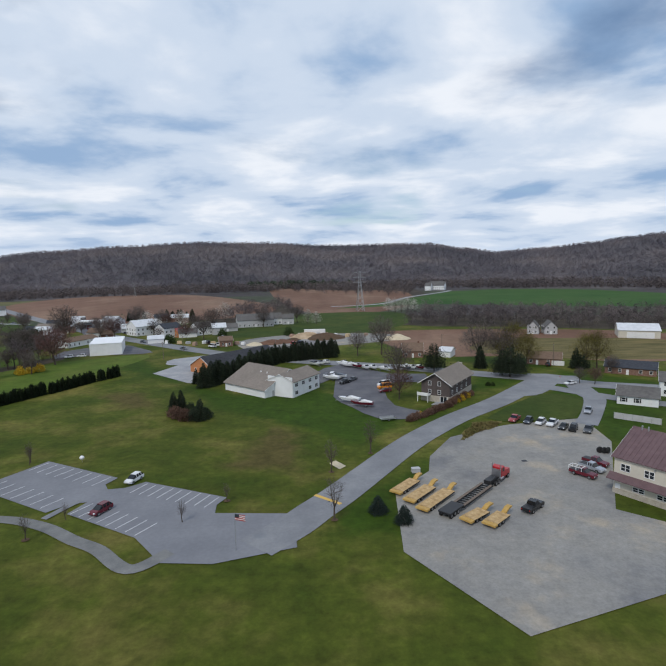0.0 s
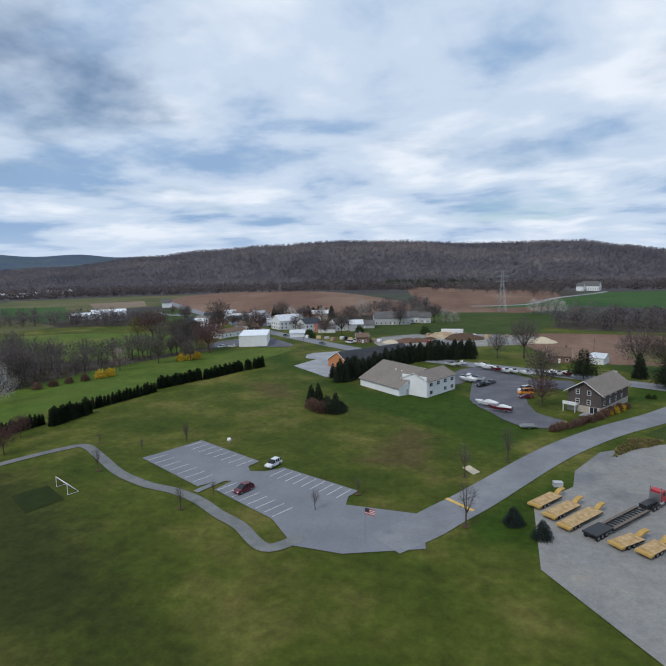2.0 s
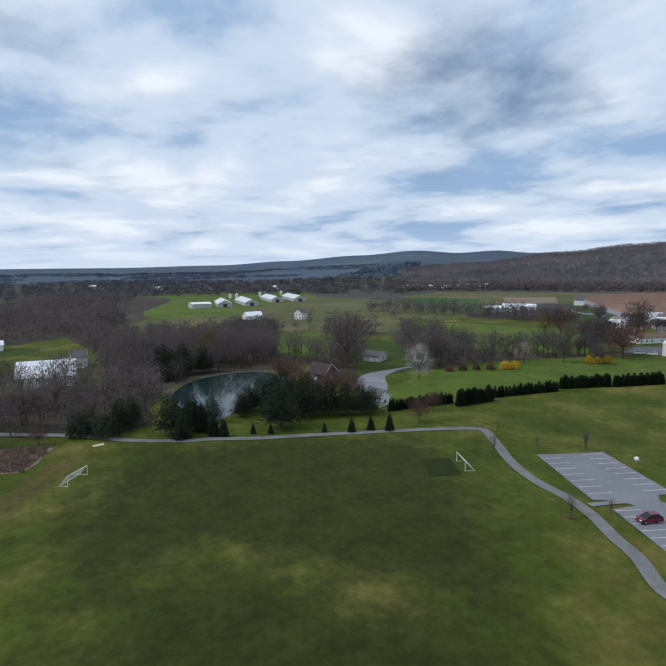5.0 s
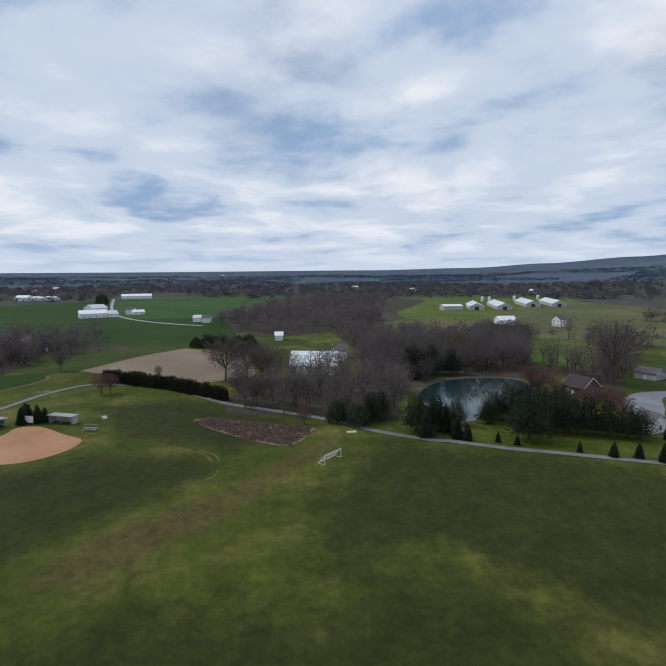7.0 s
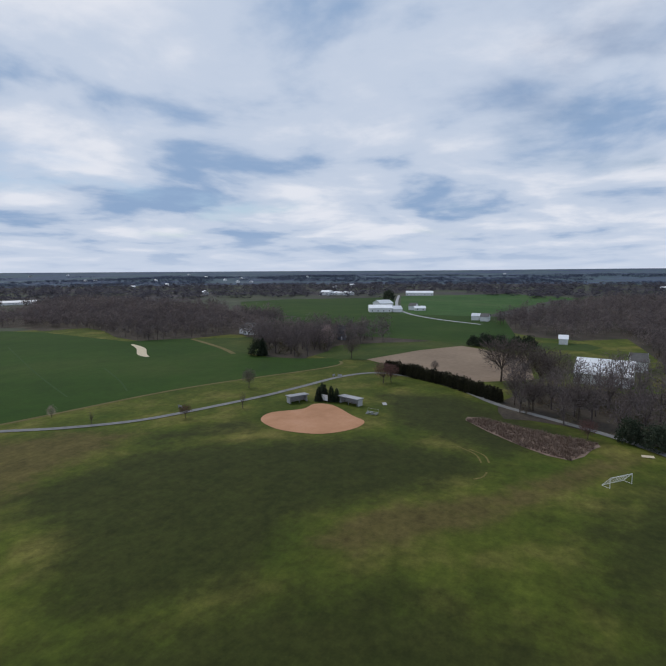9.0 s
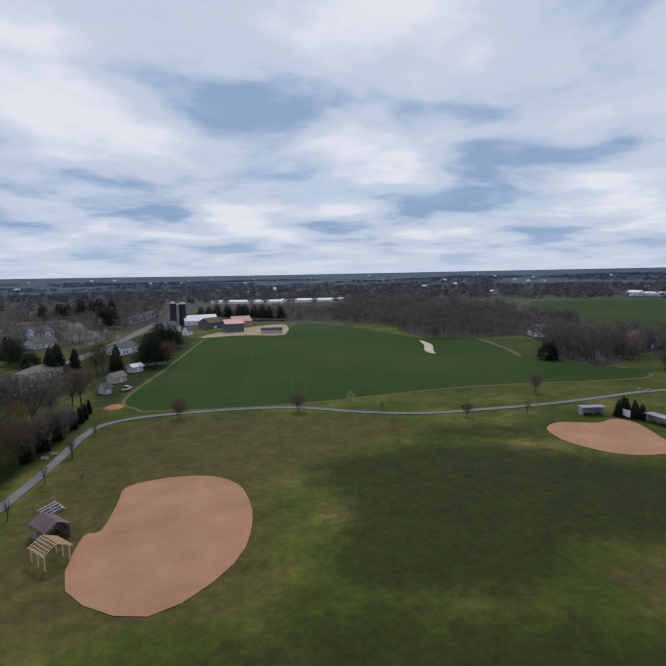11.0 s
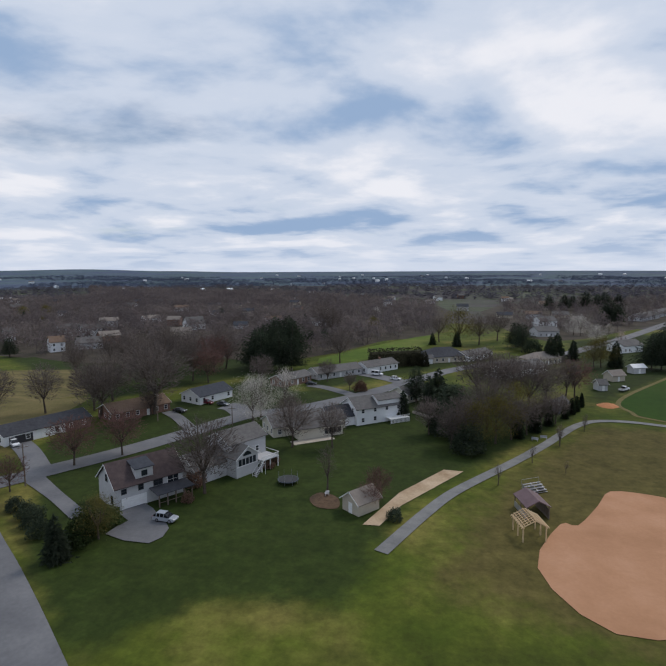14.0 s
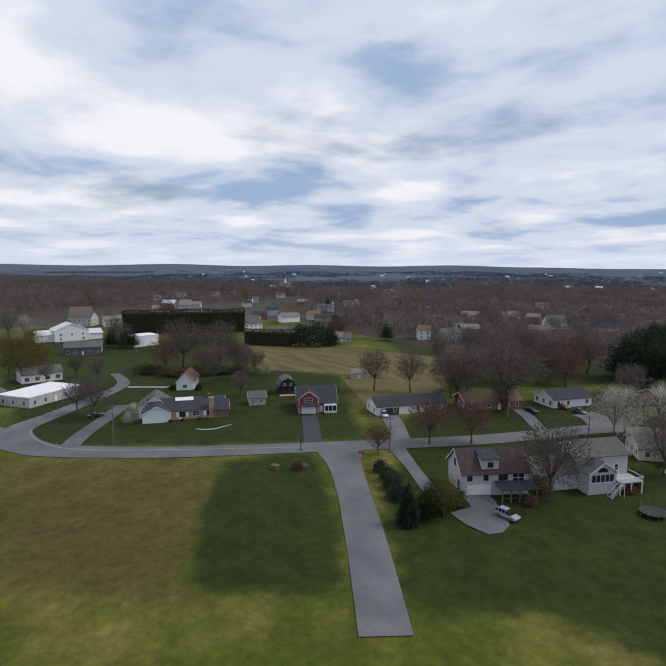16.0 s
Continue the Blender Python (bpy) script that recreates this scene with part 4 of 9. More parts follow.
def make_leafy(leaf, n=1300, size=0.17, spread=1.0, lo=0.28):
    def f(o, v):
        wood, _ = bare_tree(9.5, 0.85, 31 + v, 8, 4, 0, 0)
        part("trunk", wood.raw("trunk", BARK), None, o)
        part("crown", crown_of_leaves(77 + v, 10, n, size, spread, lo).raw("crown", leaf), None, o)
    return f


def make_conifer(leaf, width, n=620, shape=0.85, low=0.06, ragged=0.25, spray=0.045):
    def f(o, v):
        part("trunk", Geo().rod((0, 0, -0.2), (0, 0, 8.5), 0.2, 0.05, 6), BARK, o)
        part("crown", conifer_crown(10, width, 51 + v, n, ragged, low, shape, spray).raw("crown", leaf), None, o)
    return f


def make_bush(leaf, n=1300, size=0.44):
    def f(o, v):
        r = random.Random(90 + v)
        g = Geo()
        for _ in range(n):
            a, e = r.uniform(0, 6.28), math.asin(r.uniform(0, 1))
            k = (0.75 + 0.3 * noise.noise((math.cos(a) * 2, math.sin(a) * 2, e * 2 + v))) * r.uniform(0.6, 1.0)
            c = Vector((math.cos(a) * math.cos(e) * 6.0 * k, math.sin(a) * math.cos(e) * 6.0 * k, 0.6 + math.sin(e) * 9.0 * k))
            leaf_quad(g, c, size * r.uniform(0.6, 1.3), r)
        part("foliage", g.raw("foliage", leaf), None, o)
    return f


TREES = {
    "bare": (make_bare(TWIG, 2.2, 9, 1.0), "leafless brown deciduous tree with fine twigs", "tree"),
    "bare_wide": (make_bare(TWIG, 2.2, 11, 1.25, haze=2000), "large leafless tree with a broad crown", "tree"),
    "bare_slim": (make_bare(TWIG, 1.4, 6, 0.45, 2, 4, 3, 260), "thin leafless young tree on grass", "sapling"),
    "red": (make_bare(TWIG_RED, 2.5, 10, 1.25, haze=1700), "budding tree with reddish brown twigs", "tree"),
    "yellow": (make_leafy(TWIG_YELLOW, 5200, 0.105, 1.4), "tree with fresh yellow-green leaf buds", "tree"),
    "blossom": (make_leafy(BLOSSOM, 6000, 0.07, 1.15, 0.2), "tree covered in white spring blossom", "blossom tree"),
    "pink": (make_leafy(BLOSSOM_PINK, 4200, 0.065, 1.05), "small tree in pale pink blossom", "blossom tree"),
    "pine": (make_conifer(NEEDLE, 7.0, 3000, 0.5, 0.14, 0.9, 0.025), "dark green pine with a ragged crown", "pine tree"),
    "fir": (make_conifer(NEEDLE, 5.2, 1500, 0.7, 0.0, 0.3, 0.042), "dark green conical conifer tree", "conifer"),
    "spruce": (make_conifer(NEEDLE_BLUE, 7.6, 2400, 0.75, 0.0, 0.25, 0.032), "small dense blue-green spruce tree", "spruce"),
    "cedar": (make_conifer(CEDAR, 3.6, 620, 0.4, 0.0, 0.1, 0.065), "clipped columnar dark green arborvitae", "arborvitae"),
    "hedge": (make_conifer(HEDGE, 5.6, 900, 0.2, 0.0, 0.1, 0.065), "dense brown-green evergreen of a hedge row", "hedge plant"),
    "bush": (make_bush(BUSH), "rounded green bush with small leaves", "bush"),
    "shrub": (make_bush(SHRUB), "reddish brown leafless garden shrub", "shrub"),
    "forsythia": (make_bush(FORSYTHIA), "bright yellow flowering forsythia bush", "bush"),
    "dark_bush": (make_bush(NEEDLE, 2400, 0.3), "dark rounded evergreen garden bush", "bush"),
}


def tree_row(kind, pts, step, height, group, jitter=0.1):
    """Plants at even steps along a line of points."""
    for (x0, y0), (x1, y1) in zip(pts, pts[1:]):
        n = max(1, round(math.hypot(x1 - x0, y1 - y0) / step))
        for i in range(n):
            t = (i + 0.5) / n
            tree(kind, (x0 + (x1 - x0) * t + rng.gauss(0, jitter), y0 + (y1 - y0) * t + rng.gauss(0, jitter)), height * rng.uniform(0.85, 1.12), group)


# ---- woods: many trees in one sheet of geometry ----


def wood_kit(kind, seed):
    r = random.Random(seed)
    g = Geo()

    out = 0.4 if kind.startswith("far") else 0.75

    def lie(c, length, half):
        """A spray of twigs laid along the crown's outside."""
        n = Vector((c.x, c.y, 0)).normalized() * out + Vector((r.gauss(0, 0.2), r.gauss(0, 0.2), 0.65))
        d = Vector((r.gauss(0, 1), r.gauss(0, 1), r.gauss(0, 1))).cross(n).normalized()
        w = n.cross(d).normalized() * half
        d *= length
        g.add([tuple(c - d - w), tuple(c + d), tuple(c - d + w)], [(0, 1, 2)])

    if kind == "near":
        wood, fuzz = bare_tree(10, 0.95, seed, 6, 3, 2, 1, 4.5, 260)
        g.add(wood.v, wood.f)
        g.add(fuzz.v, fuzz.f)
    elif kind == "mid":
        g.rod((0, 0, -0.3), (r.gauss(0, 0.3), r.gauss(0, 0.3), 7), 0.15, 0.05, 3, caps=False)
        for _ in range(3):
            g.rod((0, 0, r.uniform(2, 4)), (r.gauss(0, 2), r.gauss(0, 2), r.uniform(6.5, 8.5)), 0.08, 0.02, 3, caps=False)
        lumps = [(r.uniform(0, 6.28), r.uniform(0.2, 1), r.uniform(2.6, 8.4), r.uniform(0.8, 1.5)) for _ in range(14)]
        for _ in range(64):
            a, k, z, s = r.choice(lumps)
            k *= 4.6 * math.sin(math.pi * min(1, (z + 0.4) / 10.2))
            c = Vector((math.cos(a) * k + r.gauss(0, s * 0.8), math.sin(a) * k + r.gauss(0, s * 0.8), max(0.4, z + r.gauss(0, s * 0.7))))
            lie(c, r.uniform(0.7, 1.4), r.uniform(0.13, 0.27))
    else:
        n, wide = (22, 0.62) if kind == "far" else (16, 0.85)
        for _ in range(n):
            z = r.uniform(1.0, 8.8)
            a = r.uniform(0, 6.28)
            k = 4.4 * math.sin(math.pi * min(1, (z + 0.2) / 10)) * r.uniform(0.1, 1)
            c = Vector((math.cos(a) * k, math.sin(a) * k, z))
            lie(c, r.uniform(0.8, 1.5), r.uniform(0.9, 1.6) * wide)
    tri = []
    for f in g.f:
        for i in range(1, len(f) - 1):
            tri.append((f[0], f[i], f[i + 1]))
    return np.array(g.v, dtype=np.float32), np.array(tri, dtype=np.int32)


KITS = {}


def woods(name, places, kind, mat, height, label, category="woods", squat=1.0):
    """One sheet of trees at the places (x, y)."""
    if kind not in KITS:
        KITS[kind] = [wood_kit(kind, 200 + i) for i in range(5)]
    rs = np.random.RandomState(len(places) + 3)
    vs, fs, k = [], [], 0
    for x, y in places:
        v, f = KITS[kind][rs.randint(5)]
        s = height / 10 * rs.uniform(0.7, 1.2)
        a = rs.uniform(0, 6.283)
        ca, sa = math.cos(a) * s * squat, math.sin(a) * s * squat
        p = np.empty_like(v)
        p[:, 0] = v[:, 0] * ca - v[:, 1] * sa + x
        p[:, 1] = v[:, 0] * sa + v[:, 1] * ca + y
        p[:, 2] = v[:, 2] * s + ground_z(x, y)
        vs.append(p)
        fs.append(f + k)
        k += len(v)
    v, f = np.concatenate(vs), np.concatenate(fs)
    me = bpy.data.meshes.new(name)
    me.vertices.add(len(v)); me.vertices.foreach_set("co", v.ravel())
    me.loops.add(f.size); me.loops.foreach_set("vertex_index", f.ravel())
    me.polygons.add(len(f))
    me.polygons.foreach_set("loop_start", np.arange(0, f.size, 3, dtype=np.int32))
    me.polygons.foreach_set("loop_total", np.full(len(f), 3, dtype=np.int32))
    me.materials.append(mat)
    me.update(calc_edges=True)
    return tagged(new(name, me), label, category, kind="stuff")


def scatter(poly, spacing, seed=0):
    """Places inside an outline, on a shaken grid."""
    r = random.Random(seed)
    xs, ys = [p[0] for p in poly], [p[1] for p in poly]
    out = []
    y = min(ys)
    while y < max(ys):
        x = min(xs)
        while x < max(xs):
            q = (x + r.uniform(-0.5, 0.5) * spacing, y + r.uniform(-0.5, 0.5) * spacing)
            if inside(*q, poly):
                out.append(q)
            x += spacing
        y += spacing
    return out


def polar(az, r):
    return (-r * math.sin(radians(az)), r * math.cos(radians(az)))


def scatter_ring(a0, a1, r0, r1, n, seed, keep=None):
    r = random.Random(seed)
    out = []
    while len(out) < n:
        q = polar(r.uniform(a0, a1), math.sqrt(r.uniform(r0 * r0, r1 * r1)))
        if keep is None or keep(*q):
            out.append(q)
    return out


# ---- fields and ground covers ----
PLOUGHLANDS = [
    [(-442.6, 710.5), (-299.6, 512.2), (-205.6, 450.4), (-108.9, 474.8), (-62.3, 539.0), (-96.6, 694.2), (-266.5, 940.5), (-441.0, 909.9)],
    [(-127.9, 1121.5), (-27.1, 531.0), (84.1, 587.3), (120.9, 922.3), (14.2, 983.6)],
]
patch("ploughed_field", PLOUGHLANDS[0], PLOUGHED, 0.05, "bare ploughed reddish brown field", "field", 4)
patch("ploughed_field", PLOUGHLANDS[1], PLOUGHED, 0.05, "bare ploughed field before the woods", "field", 4)
patch("pasture", [(-83.0, 359.7), (-45.9, 343.4), (4.3, 336.1), (59.4, 415.1), (60.7, 511.1), (-34.2, 509.1), (-74.2, 408.8)], LAWN, 0.05, "green pasture", "field", 4)
patch("green_field", [(3.3, 566.0), (106.6, 607.4), (325.6, 512.8), (456.5, 720.7), (418.3, 840.8), (310.0, 921.5), (196.0, 876.0), (61.5, 648.8)], CROP_BRIGHT, 0.06, "green winter crop on a rise", "field")
patch("bare_field", [(24.0, 343.5), (46.7, 265.7), (97.3, 256.0), (151.3, 236.0), (207.9, 325.9), (136.4, 360.0), (49.5, 366.9)], PLOUGHED, 0.045, "bare brown field behind houses", "field", 3)
patch("straw_field", [(75.8, 268.8), (153.9, 240.1), (191.4, 299.7), (132.5, 315.4), (93.4, 313.6)], STUBBLE, 0.06, "pale straw coloured field", "field", 3)
patch("supply_yard", [(-56.3, 307.9), (-32.6, 275.1), (-1.1, 300.7), (38.1, 321.5), (33.3, 353.1), (-24.3, 355.2), (-55.6, 334.8)], GRAVEL, 0.08, "gravel yard with heaps of soil", "yard", 3)
patch("meadow", [(-148.2, 117.3), (-136.4, 114.9), (-133.2, 150.5), (-121.2, 180.0), (-101.7, 244.6), (-100.5, 282.4), (-141.2, 261.0), (-165.4, 214.1), (-171.9, 165.4), (-162.2, 141.7)], MEADOW, 0.05, "bright green meadow", "field", 3)
patch("meadow", [(-321.9, 278.8), (-241.8, 219.1), (-181.2, 234.6), (-155.0, 275.8), (-214.0, 329.3), (-282.9, 321.3)], MEADOW, 0.05, "green meadow between trees", "field", 3)
patch("meadow", [(-267.8, 191.5), (-189.9, 132.8), (-174.7, 143.2), (-182.4, 160.8), (-241.4, 198.8)], LAWN, 0.05, "house lawn among trees", "field", 3)
patch("green_field", [(-591.5, 490.6), (-378.0, 390.2), (-361.8, 411.4), (-500.0, 559.8), (-576.8, 542.2)], CROP_BRIGHT, 0.06, "dark green crop", "field")
patch("hill_pasture", [(-430.0, 95.0), (-583.6, 122.7), (-876.7, 185.6), (-898.5, 360.1), (-865.5, 469.3), (-751.5, 447.8), (-494.2, 295.6), (-402.0, 262.0), (-395.0, 190.0)], MEADOW, 0.05, "grass rise with poultry barns", "field")
patch("hill_stubble", [(-552.2, 226.4), (-470.0, 222.2), (-400.2, 267.8), (-339.3, 320.1), (-330.3, 362.1), (-482.7, 439.4), (-623.8, 442.7), (-743.6, 410.4), (-581.2, 290.4)], SLOPE, 0.07, "pale grass slope", "field")
patch("green_field", [(-534.8, -159.7), (-467.3, -86.1), (-559.4, -71.0), (-849.8, -18.2), (-886.0, 52.2), (-1058.1, -99.5), (-901.7, -268.1)], CROP_BRIGHT, 0.06, "bright green crop field", "field")
patch("green_field", [(-667.3, -447.2), (-470.3, -316.3), (-468.8, -198.2), (-400.6, -70.7), (-459.4, -65.9), (-534.8, -159.7), (-861.3, -270.3), (-754.0, -410.8)], CROP, 0.05, "green pasture round a farmstead", "field")
patch("pasture", [polar(a, r) for a, r in ((27, 720), (34, 690), (42, 640), (49, 620), (50, 800), (46, 960), (36, 975), (28, 960))], SLOPE, 0.045, "pale green farmland before the hills", "field")
patch("tilled_field", [(-513.0, 619.1), (-466.4, 679.0), (-397.1, 582.8), (-421.8, 520.8)], TILLED, 0.06, "small tilled field beside farm buildings", "field")
patch("tilled_field", [(-254.0, -93.6), (-214.6, -38.3), (-232.9, -10.8), (-294.8, -18.5), (-322.1, -57.0), (-294.8, -76.6)], TILLED, 0.07, "tilled bare field behind a hedge", "field")
patch("grass_strip", [(-253.9, -123.2), (-251.7, -92.8), (-291.7, -75.8), (-325.9, -47.0), (-325.8, 11.5), (-359.1, 12.6), (-337.7, -70.9), (-297.9, -126.8)], LAWN, 0.05, "grass strip along the woods", "field", 2)
patch("crop_field", [(-50.5, -209.4), (-47.8, -190.6), (-52.4, -181.4), (-96.4, -157.7), (-163.5, -137.3), (-224.9, -104.0), (-243.1, -102.8), (-250.7, -112.4), (-240.8, -153.2), (-289.5, -236.2), (-260.7, -264.6), (-276.1, -363.5), (-257.4, -417.3), (-204.8, -357.8), (-149.0, -374.9), (-88.2, -270.3)], CROP, 0.06, "large green winter wheat field", "field", 2)
ribbon("field_margin", [(-150.1, -373.8), (-87.3, -267.8), (-50.3, -207.8), (-48.4, -187.8), (-54.6, -178.9), (-96.0, -157.2), (-162.9, -136.8), (-226.2, -102.9), (-244.4, -104.2)], 1.6, STRAW, 0.08, "worn straw coloured field edge", "track")
ribbon("washout", [(-251.3, -251.1), (-239.9, -233.0), (-223.3, -216.1), (-217.1, -206.2)], [2, 5, 5, 2], SAND, 0.09, "bare sandy washout in a field", "track")
ribbon("field_track", [(-286.8, -232.2), (-261.9, -191.7), (-243.9, -169.1)], 3, STRAW, 0.09, "dry track along the field", "track")
patch("side_field", [(-287.8, -231.2), (-313.3, -196.7), (-248.9, -151.2), (-244.8, -172.3)], LAWN, 0.07, "grass field beside the woods", "field")
patch("stubble_field", [(294.5, -148.5), (206.5, -118.8), (182.0, -139.2), (160.9, -145.3), (142.4, -163.7), (184.7, -208.4), (244.7, -187.0)], STUBBLE, 0.06, "mown straw-striped field", "field")
patch("dry_lawn", [(178.3, -136.3), (123.8, -108.3), (132.2, -140.4), (138.7, -162.0), (164.1, -148.2)], STRAW, 0.055, "dry tan grass strip", "lawn")
patch("golf_green", [(82.5, -267.1), (70.5, -249.2), (57.7, -269.6), (29.8, -335.5), (34.4, -386.4), (55.7, -341.4)], MEADOW, 0.06, "bright green open grass", "field", 2)

for line in ([(-134.0, -216.4), (-122.9, -195.5), (-106.9, -167.9)], [(-212.2, -312.5), (-162.1, -221.2), (-134.6, -167.6)], [(-146.2, -288.4), (-113.9, -231.3), (-87.6, -182.5)], [(-180.1, -327.0), (-128.9, -217.9), (-102.2, -170.1)], [(-183.4, -201.8), (-164.3, -172.3), (-150.4, -154.0)]):
    ribbon("tramline", line, 0.7, CROP_LINE, 0.075, "pale wheel track through the crop", "track")
for line in ([(-135.5, -24.6), (-131.2, -19.4), (-125.6, -17.0)], [(-134.5, -21.6), (-131.2, -17.2), (-126.3, -15.3)], [(-114.7, -17.1), (-116.8, -15.4), (-120.0, -15.0)]):
    ribbon("tyre_track", line, 0.45, SCUFF, 0.05, "dry curved tyre track on grass", "track")
# the playing fields
patch("worn_goal_mouth", [(-91.2, 83.0), (-88.0, 89.5), (-79.3, 84.4), (-82.1, 77.5)], TURF_DARK, 0.06, "darker green square of grass before a goal", "turf")
patch("infield", [(-27.3, -117.6), (-34.6, -117.8), (-40.1, -115.7), (-44.7, -112.1), (-47.2, -106.4), (-47.0, -99.3), (-42.4, -86.7), (-33.0, -74.7), (-17.8, -69.6), (-9.7, -83.1), (-15.1, -99.3), (-18.2, -99.7), (-23.4, -109.6)], INFIELD, 0.07, "red clay softball infield", "infield", 3)
patch("infield", [(-137.0, -85.6), (-145.4, -86.6), (-153.1, -79.3), (-161.0, -78.4), (-161.6, -71.9), (-152.0, -60.7), (-147.0, -54.8), (-138.6, -55.5), (-131.2, -61.6), (-129.5, -70.8), (-131.3, -78.5)], INFIELD, 0.07, "red clay softball infield", "infield", 4)
patch("planting_bed", [(-160.7, -26.9), (-165.2, -22.9), (-157.6, -7.4), (-152.1, 9.2), (-145.9, 7.6), (-135.5, 2.6), (-141.8, -9.1)], SCRUB, 0.06, "overgrown rectangle of dry weeds", "planting bed", 2)
patch("sand_strip", [(15.3, -105.5), (7.2, -121.1), (2.7, -121.1), (14.0, -99.5), (16.6, -90.2), (19.7, -89.8)], DIRT, 0.09, "narrow sand-coloured shooting lane", "dirt strip")

# ---- roads, lots and paths ----
ribbon("highway", [(-437.6, 685.4), (-319.5, 546.8), (-226.5, 441.2), (-166.5, 376.9), (-98.2, 313.4), (-50.2, 273.2), (-17.8, 254.7), (22.2, 237.2), (56.3, 218.5), (78.6, 206.2), (97.6, 193.1), (118.9, 184.4), (142.6, 170.2)], 11, ASPHALT, 0.1, "grey two-lane highway through the village")
patch("junction", [(77.2, 200.1), (61.3, 179.7), (71.4, 178.9), (83.8, 194.3), (93.4, 208.9), (80.0, 214.4)], ASPHALT, 0.105, "road mouth at a junction", "road", 2)
ribbon("park_road", [(80.4, 202.1), (56.2, 173.1), (37.4, 154.3), (24.5, 138.9), (16.0, 126.7), (6.5, 111.1), (0.7, 101.6), (-4.2, 94.4), (-7.8, 88.8), (-13.6, 81.9)], [9, 8.5, 8, 8, 8, 8, 8, 8, 8, 8], ASPHALT, 0.12, "grey asphalt road to the park")
patch("parking_lot", [(-77.8, 108.4), (-75.3, 112.7), (-69.9, 123.6), (-48.5, 112.4), (-49.8, 108.9), (-48.2, 106.3), (-44.8, 106.9), (-41.4, 109.9), (-22.0, 101.2), (-23.4, 98.0), (-23.0, 94.5), (-8.2, 93.7), (-6.6, 81.7), (-19.6, 77.2), (-28.0, 77.8), (-34.9, 85.8), (-51.4, 95.3), (-49.8, 100.3), (-53.0, 99.5), (-55.8, 96.0)], LOT, 0.11, "grey asphalt parking lot with worn stall lines", "parking lot")
patch("gravel_yard", [(22.7, 121.9), (30.7, 135.7), (43.0, 143.0), (49.9, 145.8), (72.8, 150.5), (70.6, 129.9), (51.9, 92.9), (58.0, 87.7), (45.3, 67.6), (23.7, 59.8), (10.7, 79.7), (12.0, 102.1), (20.8, 112.8)], GRAVEL, 0.1, "wide gravel and asphalt truck yard", "yard")
patch("grass_island", [(45.2, 152.4), (67.4, 176.2), (74.9, 180.4), (82.9, 175.0), (81.1, 166.8), (70.3, 150.7), (55.8, 148.7)], LAWN, 0.13, "green grass island beside the yard", "lawn", 2)
patch("dirt_bank", [(33.2, 132.3), (34.7, 138.5), (40.3, 147.2), (47.3, 148.7), (45.9, 143.9), (39.5, 139.6)], SCUFF, 0.14, "bank of dry matted grass", "bank", 3, ragged=2.2)
patch("dirt_bank", [(34.0, 135.0), (37.0, 141.0), (41.0, 145.0), (41.5, 142.6), (38.2, 138.6)], LAWN, 0.145, "green tuft on a dry bank", "bank", 3, ragged=1.6)
patch("drain_cover", [(43.3, 117.2), (43.3, 118.2), (44.5, 118.2), (44.5, 117.2)], NEW_ASPHALT, 0.13, "iron drain cover in the yard", "drain")
patch("boat_lot", [(2.9, 241.4), (24.2, 219.8), (38.4, 218.4), (35.6, 202.3), (24.0, 203.4), (18.5, 189.6), (19.9, 168.7), (27.1, 161.6), (25.1, 153.8), (13.1, 154.6), (5.9, 167.2), (-0.3, 181.7), (0.7, 213.5), (-6.1, 202.3), (-8.4, 223.0)], DARK_ASPHALT, 0.11, "dark asphalt lot of a boat yard", "parking lot", 2)
patch("church_lot", [(-80.3, 230.0), (-67.9, 272.6), (-41.1, 272.1), (-43.6, 236.0), (-53.7, 206.5), (-59.6, 209.4)], CONCRETE, 0.11, "pale concrete lot", "parking lot")
patch("church_lot", [(-82.3, 256.0), (-81.7, 266.6), (-56.1, 280.6), (-38.9, 271.9), (-62.6, 250.5), (-78.9, 250.0)], CONCRETE, 0.115, "pale concrete drive", "parking lot", 2)
patch("warehouse_lot", [(-147.2, 275.2), (-135.2, 283.1), (-112.6, 284.6), (-100.6, 290.2), (-113.8, 307.1), (-132.7, 323.1), (-155.2, 299.8)], DARK_ASPHALT, 0.11, "asphalt lot round a warehouse", "parking lot", 2)
ribbon("walking_path", [(-135.6, 41.5), (-133.9, 46.2), (-127.2, 57.7), (-121.4, 71.1), (-114.6, 85.8), (-106.8, 102.0), (-102.3, 109.7), (-98.3, 113.0), (-89.0, 107.2), (-77.6, 99.2), (-67.3, 94.6), (-59.3, 92.9), (-52.2, 89.9), (-45.4, 85.4), (-39.8, 82.2), (-32.3, 76.2), (-27.4, 81.1)], 2.6, PATH, 0.12, "narrow asphalt walking path round the park", "path")
ribbon("walking_path", [(-135.6, 41.5), (-144.3, 28.6), (-158.1, 15.3), (-171.2, -1.8), (-183.6, -19.6), (-201.9, -35.8), (-217.4, -57.0), (-221.5, -76.7), (-208.4, -88.0), (-184.7, -94.8), (-164.1, -100.8), (-141.6, -109.9), (-121.6, -119.6), (-106.6, -134.1), (-93.2, -152.6), (-76.1, -163.9), (-55.4, -172.6), (-41.0, -175.1), (-30.2, -169.1), (-17.1, -145.1), (-9.3, -131.2), (3.4, -110.3), (8.7, -98.3), (14.7, -81.2)], 2.6, PATH, 0.125, "narrow asphalt walking path round the park", "path")
ribbon("path_link", [(-54.8, 93.4), (-52.6, 98.9), (-51.2, 101.1)], 1.5, ASPHALT, 0.14, "short asphalt link to the car park", "path")
